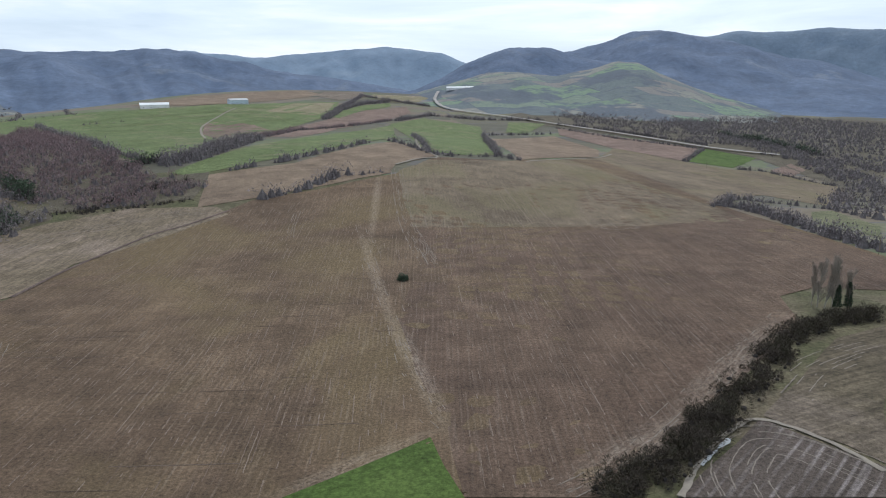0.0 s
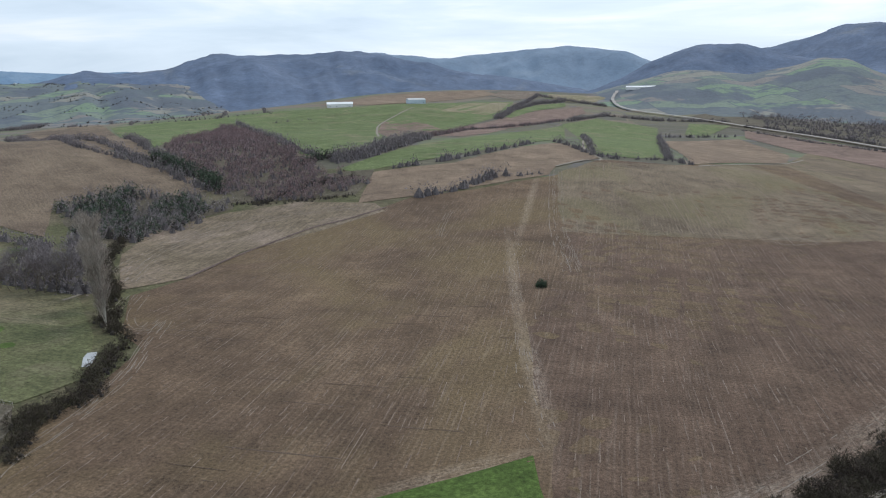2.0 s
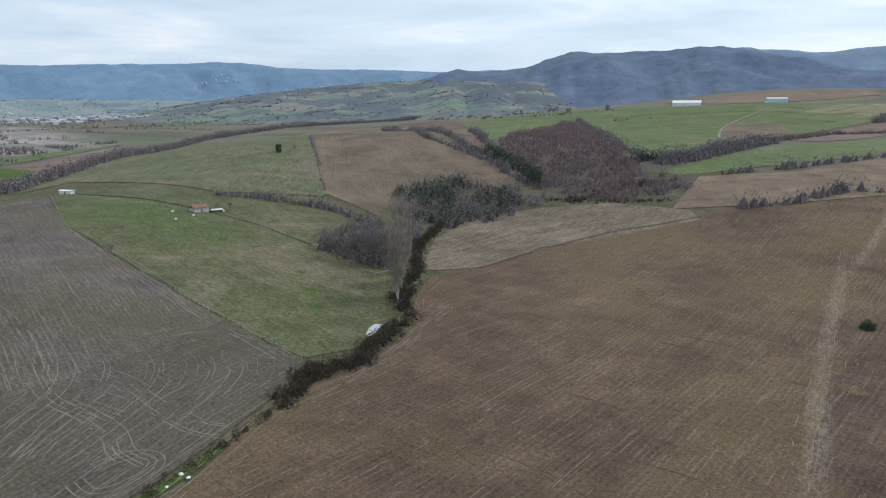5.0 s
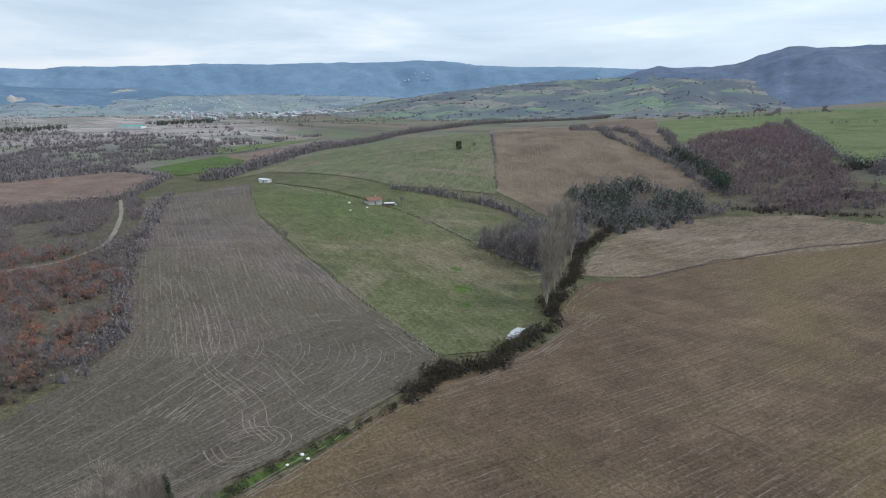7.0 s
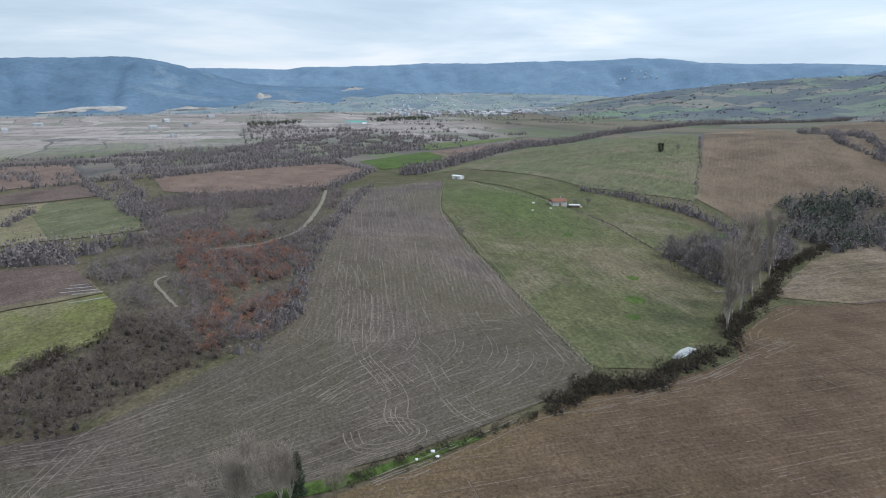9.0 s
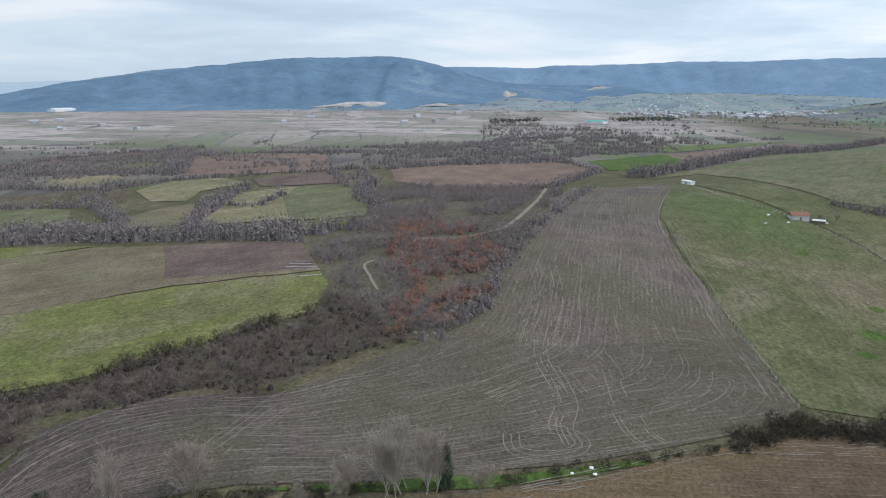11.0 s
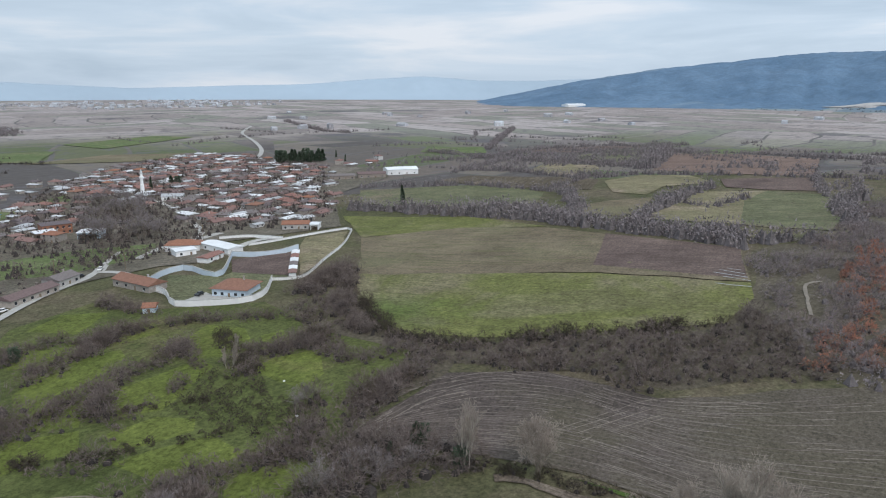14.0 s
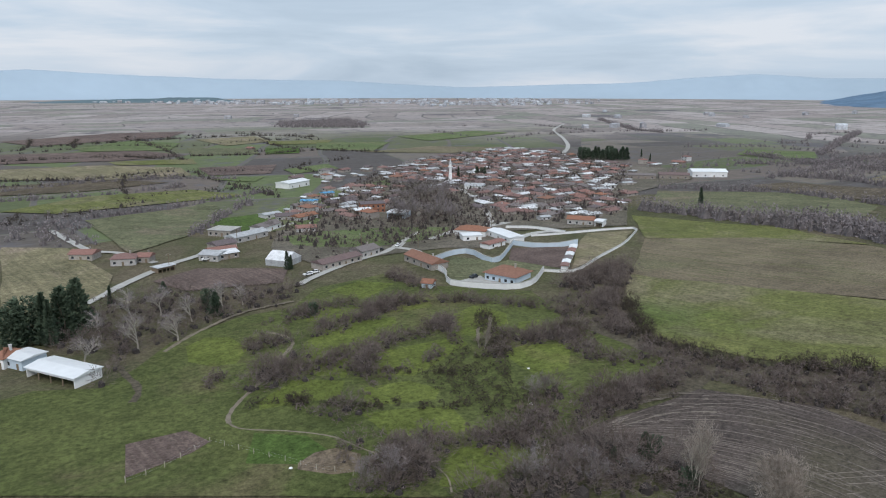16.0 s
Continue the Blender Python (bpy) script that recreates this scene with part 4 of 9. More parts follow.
field("meadow", "meadow", "green grazed meadow with scattered shrubs",
      [(77.4, -100.4), (59.4, -110.6), (42, -107.2), (34.6, -119.3), (26.6, -138.5), (5.3, -158.4), (-15.2, -165.6), (-26.4, -188), (-63.2, -204.1), (-71.3, -177.2), (-107, -154.9), (-103, -117), (-114.2, -73.7), (-81.8, -55.1), (-68.5, -47.3), (-34.3, -28.9), (28.9, -48.8), (64.3, -59.6)])
field("meadow_plot", "meadow_plot", "bright green meadow plot between hedges",
      [(-14.8, -126.1), (-23, -135), (-37.2, -142), (-48.7, -141.8), (-47.3, -129.8), (-41.1, -120.6), (-34.4, -114.9), (-27, -104.6), (-23.1, -93.9), (-11, -100.8)])
field("meadow_plot", "meadow_plot", "green meadow plot beside the lane",
      [(21.4, -134), (15.5, -140.4), (7.9, -138.7), (2.5, -125.9), (6.2, -114.5), (13.2, -114.3), (20, -120)])
field("meadow_plot", "meadow_plot", "small green plot beside the rutted track",
      [(1.4, -111.9), (-4.4, -118.3), (-9.4, -121.7), (-6.1, -107.7), (-1.2, -101.5)])
field("meadow_plot", "meadow_plot", "green meadow plot below the large bush",
      [(1.1, -85.6), (-9.1, -97.1), (-22.7, -92.1), (-19.6, -80.8), (-10.9, -82.2), (1, -80.6)])
field("meadow_plot", "meadow_plot", "green meadow plot above the brambles",
      [(-34.8, -109.7), (-47.7, -112.4), (-64.2, -116.7), (-64.6, -107.8), (-48.8, -94.2), (-42.2, -89.2), (-32.1, -92.9)])
field("meadow_plot", "meadow_plot", "narrow green plot between low hedges",
      [(-24.9, -76), (-27.2, -85.7), (-39.7, -86.4), (-46.5, -78.4), (-43.6, -72.4), (-32.7, -73.3)])
field("meadow_plot", "meadow_plot", "long green meadow plot",
      [(-23.4, -70.1), (-31.9, -70.3), (-45.7, -67.5), (-47.9, -54.4), (-40.1, -52.8), (-27.9, -56.8)])
field("meadow_plot", "meadow_plot", "bright green plot enclosed by thickets",
      [(-32.9, -33.4), (-38.6, -45.1), (-44.9, -47.1), (-55.5, -42.3), (-56, -37.7), (-44.7, -31.4), (-37.7, -30.2)])
field("meadow_plot", "meadow_plot", "green plot under the villa wall",
      [(-61.9, -121.1), (-68.6, -136.9), (-79.3, -145.2), (-87.3, -132.5), (-81.7, -115.2), (-76.8, -108.9), (-64.2, -116.7)])
field("meadow_plot", "meadow_plot", "yellowish green plot beside the shrubs",
      [(-71.8, -97.8), (-80.9, -100.5), (-95.4, -97), (-85.3, -79.1), (-75.9, -75.5), (-73, -84.3)])
field("meadow_plot", "grass_bright", "bright grass beside the fence",
      [(5.2, -54.7), (2.8, -68.4), (-9.1, -63.2), (-13.4, -54.1), (-5.8, -50.9)])
field("meadow_plot", "meadow_plot", "small green plot among shrubs",
      [(-87.7, -121.4), (-95.4, -121.4), (-92.9, -108), (-81, -109.3)])
field("meadow_plot", "meadow_plot", "green plot below the terrace",
      [(-21, -168.1), (-32.6, -156.6), (-41, -158.9), (-33.1, -140.6), (-17.9, -146.7)])
field("meadow_plot", "meadow_plot", "green plot beside the village lane",
      [(-30.3, -182.1), (-44.3, -193.1), (-58.3, -185), (-42.9, -166.9)])
field("meadow_plot", "meadow_plot", "green plot outside the villa wall",
      [(-48, -162.4), (-67, -160.7), (-64.1, -148.3), (-46.1, -146.8)])
field("bare_patch", "fallow", "dry straw coloured patch beside the thicket",
      [(-5.9, -51.4), (-10, -54.8), (-14.9, -55.4), (-19.9, -51), (-18.2, -44), (-12.5, -44.4), (-5.5, -48.8)])
field("vegetable_plot", "soil_dark", "bare brown garden plot in the meadow",
      [(31.6, -71.6), (18.4, -74.6), (12.8, -67.2), (16.7, -63), (29.8, -56.1)])
field("fallow_field", "fallow_green", "olive green field at the edge of the village",
      [(119, -309.3), (86.2, -298.1), (56.3, -233.7), (55.6, -198.8), (88, -190.4)])
field("ploughed_field", "soil_dark", "bare brown plot beside the lane",
      [(38.9, -219), (21.3, -236.3), (-18, -224.1), (-13.8, -200.9), (24.4, -199.7)])
field("green_field", "wheat_dull", "olive green strip field",
      [(91.6, -377.5), (16.2, -420.4), (8.7, -376.9), (29.7, -311.2), (54.4, -277.1)])
field("green_field", "grass_bright", "bright green strip field",
      [(18.7, -355.8), (-19.6, -374.9), (-12.6, -311.1), (8.8, -320.9)])
field("green_field", "wheat_yellow", "long pale green strip field",
      [(150, -425.5), (108.8, -479.6), (34.2, -496.1), (-7.7, -453.3), (113.3, -408.1)])
field("green_field", "wheat", "green grass beside the wall",
      [(-20.9, -295.9), (-64.7, -295.1), (-109.1, -287.4), (-106.7, -268.4), (-60.2, -254.8), (-24.8, -271.4)])
field("lawn", "wheat_dull", "green lawn behind the white wall",
      [(-84, -194.8), (-95.3, -222.2), (-106.2, -212.2), (-110.9, -202.2), (-118.2, -206.4), (-135.3, -179.9), (-125.3, -184.1), (-112, -166.3), (-81.4, -178.1)])
field("vegetable_plot", "soil_dark", "bare dark plot inside the blue wall",
      [(-129, -229.4), (-160.3, -221), (-135.5, -180.9), (-118.2, -206.4)])
field("fallow_field", "fallow_green", "dry grass inside the long wall",
      [(-161.9, -221.7), (-181.8, -248.3), (-208.4, -245.6), (-187.4, -219.5), (-160, -196.4), (-136.2, -178.4)])
field("green_field", "wheat", "green gardens beside the lane",
      [(-19.8, -379.2), (-57.3, -444.3), (-130, -514.4), (-122.2, -479.4), (-73.7, -439.4), (-42.6, -322.6), (-15.7, -310.2)])
field("green_field", "wheat", "green garden below the bare trees",
      [(-40.2, -302.7), (-82.8, -302.9), (-117.2, -291.6), (-110.3, -280.2), (-76, -272.5), (-35.4, -262.7)])
field("yard", "concrete", "pale concrete yard of the villa",
      [(-81.4, -178.1), (-96.1, -184.2), (-96.6, -177.1), (-104, -164), (-100.2, -161.9), (-86.4, -170.8)])


# ---- ridges round the horizon ----
SLOPES = {}


def ridge(name, label, material, crest, depth, toe, seed, rough, spurs=0.22):
    """A range of hills: crest is a row of (bearing, height, distance); its near slope runs down to toe metres in front."""
    az = np.arange(crest[0][0], crest[-1][0] + 0.01, 0.2)
    table = np.array(crest)
    top, far = np.interp(az, table[:, 0], table[:, 1]), np.interp(az, table[:, 0], table[:, 2])
    kernel = np.array([1, 2, 3, 2, 1]) / 9
    top = np.convolve(np.pad(top, 2, "edge"), kernel, "valid")
    rings = 28
    verts, faces = [], []
    for i, a in enumerate(az):
        for j in range(rings + 1):
            s = j / rings * 1.3
            r = far[i] - toe + toe * s
            prof = s * s * (3 - 2 * s) if s < 1 else 1 - (s - 1) ** 2 * 1.5
            x, y = -math.sin(radians(a)) * r, math.cos(radians(a)) * r
            n = noise.fractal((x * 0.0022, y * 0.0022, seed), 0.9, 2.1, 5)
            n2 = noise.fractal((x * 0.012, y * 0.012, seed + 5), 0.8, 2.0, 3)
            low = H(x + HUB[0], y + HUB[1]) - 5
            below = 1.0 - 0.9 * max(0, 1 - abs(s - 1) * 4)
            wander = a + 2.0 * noise.noise((a * 0.15, s * 1.3, seed + 2))
            gully = abs(noise.noise((wander * spurs, s * 0.4, seed))) + 0.4 * abs(noise.noise((wander * spurs * 2.6, s * 0.9, seed + 9)))
            z = low + (top[i] - low) * prof * (1 + rough * n * below) + n2 * depth * min(1, 3 * s)
            z -= (top[i] - low) * 0.20 * max(0.0, 0.55 - gully) * 4 * prof * max(0.0, 1 - prof) * below
            verts.append((x + HUB[0], y + HUB[1], z))
    w = rings + 1
    for i in range(len(az) - 1):
        faces += [(i * w + j, (i + 1) * w + j, (i + 1) * w + j + 1, i * w + j + 1) for j in range(rings)]
    ob = mesh_object(name, verts, faces, MATS[material], smooth=True)
    SLOPES[label] = np.array(verts).reshape(len(az), w, 3)
    return tagged(ob, label, "hills", kind="structure")


ridge("far_ridge", "far wooded ridge in blue haze along the horizon", "ridge_blue",
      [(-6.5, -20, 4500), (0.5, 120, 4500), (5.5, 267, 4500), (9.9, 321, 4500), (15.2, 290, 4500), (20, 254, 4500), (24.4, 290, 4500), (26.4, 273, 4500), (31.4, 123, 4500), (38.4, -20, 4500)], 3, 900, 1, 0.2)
ridge("far_ridge", "long ridge in blue haze beyond the valley town", "ridge_far",
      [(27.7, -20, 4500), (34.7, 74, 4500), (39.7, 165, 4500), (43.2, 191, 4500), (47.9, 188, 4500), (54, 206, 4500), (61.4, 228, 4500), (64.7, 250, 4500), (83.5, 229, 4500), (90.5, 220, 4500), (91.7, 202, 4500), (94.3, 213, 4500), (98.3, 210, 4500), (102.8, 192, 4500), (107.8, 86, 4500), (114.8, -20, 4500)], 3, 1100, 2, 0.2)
ridge("far_ridge", "faint ridge in pale blue haze beyond the plain", "ridge_faint",
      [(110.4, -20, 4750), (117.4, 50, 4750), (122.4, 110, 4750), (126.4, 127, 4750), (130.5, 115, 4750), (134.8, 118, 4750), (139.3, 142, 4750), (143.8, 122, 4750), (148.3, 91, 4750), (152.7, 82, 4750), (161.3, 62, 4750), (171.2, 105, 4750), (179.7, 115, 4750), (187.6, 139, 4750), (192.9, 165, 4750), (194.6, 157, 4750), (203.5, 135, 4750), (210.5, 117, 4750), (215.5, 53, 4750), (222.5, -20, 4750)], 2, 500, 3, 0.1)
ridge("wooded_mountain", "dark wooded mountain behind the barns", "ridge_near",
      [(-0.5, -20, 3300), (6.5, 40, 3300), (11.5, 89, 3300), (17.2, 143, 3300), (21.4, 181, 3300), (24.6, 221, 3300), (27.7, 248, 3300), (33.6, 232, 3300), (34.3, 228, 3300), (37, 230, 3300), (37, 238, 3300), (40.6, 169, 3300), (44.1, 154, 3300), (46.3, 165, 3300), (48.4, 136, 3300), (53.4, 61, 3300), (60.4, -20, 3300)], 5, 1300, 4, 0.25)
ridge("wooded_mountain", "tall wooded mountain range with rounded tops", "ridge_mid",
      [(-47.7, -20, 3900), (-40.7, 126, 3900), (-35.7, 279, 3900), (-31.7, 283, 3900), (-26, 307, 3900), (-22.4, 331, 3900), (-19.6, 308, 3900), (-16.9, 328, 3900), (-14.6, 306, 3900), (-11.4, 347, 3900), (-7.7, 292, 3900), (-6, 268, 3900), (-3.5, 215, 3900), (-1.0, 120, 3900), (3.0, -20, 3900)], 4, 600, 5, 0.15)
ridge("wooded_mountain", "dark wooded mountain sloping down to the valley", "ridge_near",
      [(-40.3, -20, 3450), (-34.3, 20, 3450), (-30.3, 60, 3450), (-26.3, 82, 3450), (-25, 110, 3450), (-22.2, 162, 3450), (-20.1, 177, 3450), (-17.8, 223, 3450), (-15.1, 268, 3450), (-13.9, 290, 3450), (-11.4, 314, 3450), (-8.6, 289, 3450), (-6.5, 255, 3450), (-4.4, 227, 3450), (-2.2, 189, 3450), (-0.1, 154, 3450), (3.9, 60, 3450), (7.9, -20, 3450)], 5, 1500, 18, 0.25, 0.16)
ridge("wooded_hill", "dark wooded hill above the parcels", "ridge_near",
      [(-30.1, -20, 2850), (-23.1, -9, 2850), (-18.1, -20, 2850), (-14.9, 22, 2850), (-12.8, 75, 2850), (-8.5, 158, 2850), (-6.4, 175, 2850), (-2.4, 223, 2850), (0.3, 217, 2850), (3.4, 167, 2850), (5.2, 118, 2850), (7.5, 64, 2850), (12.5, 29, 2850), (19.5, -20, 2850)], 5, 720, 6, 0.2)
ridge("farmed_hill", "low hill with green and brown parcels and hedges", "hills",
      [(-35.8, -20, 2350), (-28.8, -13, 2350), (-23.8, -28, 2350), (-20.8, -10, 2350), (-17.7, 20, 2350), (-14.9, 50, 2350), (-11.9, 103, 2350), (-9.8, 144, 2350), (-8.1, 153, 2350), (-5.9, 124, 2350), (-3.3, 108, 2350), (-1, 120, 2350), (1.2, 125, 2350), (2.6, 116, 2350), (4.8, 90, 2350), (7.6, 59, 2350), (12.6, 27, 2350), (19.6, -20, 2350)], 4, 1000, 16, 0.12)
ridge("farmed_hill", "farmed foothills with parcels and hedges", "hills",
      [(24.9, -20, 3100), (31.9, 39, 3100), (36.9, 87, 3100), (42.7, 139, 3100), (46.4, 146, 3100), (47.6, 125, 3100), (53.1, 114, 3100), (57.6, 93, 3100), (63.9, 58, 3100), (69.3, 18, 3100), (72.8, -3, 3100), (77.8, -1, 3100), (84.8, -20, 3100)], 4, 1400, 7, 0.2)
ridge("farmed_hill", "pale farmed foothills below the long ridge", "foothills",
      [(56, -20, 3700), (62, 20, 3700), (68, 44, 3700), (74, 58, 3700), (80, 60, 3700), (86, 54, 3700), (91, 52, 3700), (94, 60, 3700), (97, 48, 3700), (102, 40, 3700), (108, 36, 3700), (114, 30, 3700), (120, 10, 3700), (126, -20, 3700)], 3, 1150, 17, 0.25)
ridge("wooded_mountain", "long wooded mountain in blue haze above the plain", "ridge_west",
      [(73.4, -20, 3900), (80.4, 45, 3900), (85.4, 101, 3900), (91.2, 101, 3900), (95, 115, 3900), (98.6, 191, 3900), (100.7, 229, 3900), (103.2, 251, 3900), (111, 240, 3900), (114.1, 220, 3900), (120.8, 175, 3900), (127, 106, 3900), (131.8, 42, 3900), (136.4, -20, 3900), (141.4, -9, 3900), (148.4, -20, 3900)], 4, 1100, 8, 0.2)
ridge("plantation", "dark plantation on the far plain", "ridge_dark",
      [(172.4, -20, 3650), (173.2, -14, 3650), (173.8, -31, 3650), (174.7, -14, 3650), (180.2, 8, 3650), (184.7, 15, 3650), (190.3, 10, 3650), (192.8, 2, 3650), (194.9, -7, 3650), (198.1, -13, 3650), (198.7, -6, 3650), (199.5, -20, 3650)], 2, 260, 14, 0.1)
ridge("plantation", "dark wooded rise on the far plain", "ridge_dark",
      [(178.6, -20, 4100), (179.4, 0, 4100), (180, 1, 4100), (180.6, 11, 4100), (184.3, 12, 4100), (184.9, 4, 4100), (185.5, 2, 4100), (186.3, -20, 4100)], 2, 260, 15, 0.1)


def on_slope(of, x, y):
    """The height of a far slope at a place, from its nearest corners."""
    flat = SLOPES[of].reshape(-1, 3)
    d = (flat[:, 0] - x) ** 2 + (flat[:, 1] - y) ** 2
    k = np.argpartition(d, 4)[:4]
    w = 1 / (d[k] + 1.0)
    return float((flat[k, 2] * w).sum() / w.sum()) if d[k[0]] < 120 ** 2 else -100.0


def scree(label, x, y, z, along, up, seed):
    """A lumpy bare face of rock and spoil, facing the plain."""
    rng = np.random.default_rng(seed)
    out = Vector((x - HUB[0], y - HUB[1], 0)).normalized()
    side = Vector((-out.y, out.x, 0))
    verts, faces, n, m = [], [], 16, 7
    for i in range(n + 1):
        for j in range(m + 1):
            u, v = i / n - 0.5, j / m
            tall = up * (1 - (2 * u) ** 2) * (0.75 + 0.4 * noise.noise((u * 4, seed, 0)))
            q = Vector((x, y, z)) + side * along * u * (1 - 0.25 * v) + out * (v * up * 1.6 + 14 * noise.noise((u * 6, v * 3, seed)))
            verts.append((q.x, q.y, z - 6 + tall * v))
    w = m + 1
    faces = [(i * w + j, (i + 1) * w + j, (i + 1) * w + j + 1, i * w + j + 1) for i in range(n) for j in range(m)]
    return tagged(mesh_object("quarry", verts, faces, MATS["quarry"]), label, "quarry", kind="structure")


scree("pale quarry face below the mountain", -3290, -165, 34, 190, 52, 1)
scree("pale spoil heaps beside the quarry", -3180, -60, 30, 330, 14, 2)
scree("pale quarry cut high on the ridge", -3600, 262, 84, 170, 24, 3)
scree("long pale stripped bench below the mountain", -2880, -735, 16, 560, 26, 4)
scree("pale stripped ground beside the bench", -2960, -420, 18, 260, 14, 5)


# ---- shrubs and woods ----
RNG = np.random.default_rng(7)
PATHS = [[(-481.7, 62.2), (-379.4, 57.3), (-308, 49), (-284.9, 36.3), (-277.3, 24.3), (-276.4, 8.9)], [(-245.3, -3), (-239.7, -6.3), (-225.6, -0.1), (-212.7, 6.2)]]


def spray(cx, cy, cz, radius, height, count, blade, upright=0.3, rng=RNG):
    """Corners of the triangles of shrubs: a lumpy body, dark for the shade inside, and short twigs all over its rounded
    crown.
    """
    n = len(cx)
    near = blade < 0.2
    count, blade = (int(count * 1.15), blade * 0.72) if near else (int(count * 0.72), blade * 1.18)
    tot = n * count
    k = np.repeat(np.arange(n), count)
    th = rng.uniform(0, 2 * np.pi, tot)
    zz = rng.uniform(0.0, 1.0, tot) ** 0.8
    edge = np.sqrt(np.clip(1 - (1.45 * zz - 0.5) ** 2, 0.04, 1))
    lobes = 1 + 0.22 * np.sin(3 * th + 1.7 * k) + 0.14 * np.sin(5 * th + 9 * zz + k)
    depth = rng.uniform(0.5, 1, tot) ** 0.5
    bx = cx[k] + radius[k] * edge * lobes * depth * np.cos(th)
    by = cy[k] + radius[k] * edge * lobes * depth * np.sin(th)
    bz = cz[k] + height[k] * zz * (0.84 + 0.12 * np.sin(2 * th + k))
    d = np.stack([np.cos(th) * edge, np.sin(th) * edge, upright + 1.1 * (zz - 0.3)], 1)
    d += rng.normal(0, 0.55, (tot, 3))
    d /= np.linalg.norm(d, axis=1, keepdims=True)
    ln = (height[k] * (rng.uniform(0.14, 0.36, tot) if near else rng.uniform(0.09, 0.21, tot)))[:, None]
    side = np.cross(d, rng.normal(0, 1, (tot, 3)))
    side /= np.linalg.norm(side, axis=1, keepdims=True) + 1e-9
    wd = (blade * rng.uniform(0.6, 1.5, tot))[:, None]
    base = np.stack([bx, by, bz], 1)
    twig = np.stack([base - side * wd, base + side * wd, base + d * ln], 1).reshape(-1, 3)
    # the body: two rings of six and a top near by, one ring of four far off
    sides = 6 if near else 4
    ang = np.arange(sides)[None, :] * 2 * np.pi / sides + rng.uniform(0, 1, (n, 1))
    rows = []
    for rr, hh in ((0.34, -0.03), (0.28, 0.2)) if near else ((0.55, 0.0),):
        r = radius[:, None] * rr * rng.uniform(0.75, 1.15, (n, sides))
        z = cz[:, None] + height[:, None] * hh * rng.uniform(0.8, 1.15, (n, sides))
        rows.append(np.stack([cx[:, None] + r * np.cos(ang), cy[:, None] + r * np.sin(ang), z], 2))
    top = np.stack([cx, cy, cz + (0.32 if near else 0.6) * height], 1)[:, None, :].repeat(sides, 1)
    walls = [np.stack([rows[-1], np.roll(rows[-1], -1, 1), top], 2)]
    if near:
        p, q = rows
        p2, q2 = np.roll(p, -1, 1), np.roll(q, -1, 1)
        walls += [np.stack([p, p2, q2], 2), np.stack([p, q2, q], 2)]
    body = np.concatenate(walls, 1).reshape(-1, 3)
    return twig, body


def inside(px, py, outline):
    """Which points lie within an outline."""
    res = np.zeros(len(px), bool)
    for (x0, y0), (x1, y1) in zip(outline, outline[1:] + outline[:1]):
        hitrow = (y0 > py) != (y1 > py)
        cut = x0 + (py - y0) * (x1 - x0) / ((y1 - y0) or 1e-9)
        res ^= hitrow & (px < cut)
    return res


def scatter(outline, gap, rng=RNG):
    pts = np.array(outline)
    lo, hi = pts.min(0), pts.max(0)
    xs, ys = np.meshgrid(np.arange(lo[0], hi[0], gap), np.arange(lo[1], hi[1], gap))
    px, py = xs.ravel() + rng.uniform(-0.6, 0.6, xs.size) * gap, ys.ravel() + rng.uniform(-0.6, 0.6, xs.size) * gap
    wx = np.array([noise.noise((x * 0.05, y * 0.05, 21)) for x, y in zip(px, py)])
    wy = np.array([noise.noise((x * 0.05, y * 0.05, 27)) for x, y in zip(px, py)])
    keep = inside(px + 2.6 * gap * wx, py + 2.6 * gap * wy, outline)
    return px[keep], py[keep]


def wood(name, label, material, outline, gap, size, count, blade, thin=0.0, category="wood"):
    px, py = scatter(outline, gap)
    for line in PATHS:
        for (x0, y0), (x1, y1) in zip(line, line[1:]):
            d2 = (x1 - x0) ** 2 + (y1 - y0) ** 2
            f = np.clip(((px - x0) * (x1 - x0) + (py - y0) * (y1 - y0)) / d2, 0, 1)
            keep = np.hypot(px - x0 - f * (x1 - x0), py - y0 - f * (y1 - y0)) > 4.2
            px, py = px[keep], py[keep]
    if thin:
        dens = np.array([noise.noise((x * 0.03, y * 0.03, 3)) for x, y in zip(px, py)])
        keep = dens > -0.35 + thin
        px, py = px[keep], py[keep]
    n = len(px)
    if not n:
        return None
    lump = np.array([noise.noise((x * 0.06, y * 0.06, 8)) for x, y in zip(px, py)])
    h = size * RNG.uniform(0.55, 1.25, n) * (1 + 0.45 * lump)
    verts = spray(px, py, H(px, py), h * RNG.uniform(0.42, 0.68, n), h, count, blade)
    return tagged(soup(name, verts, MATS[material]), label, category, kind="stuff")


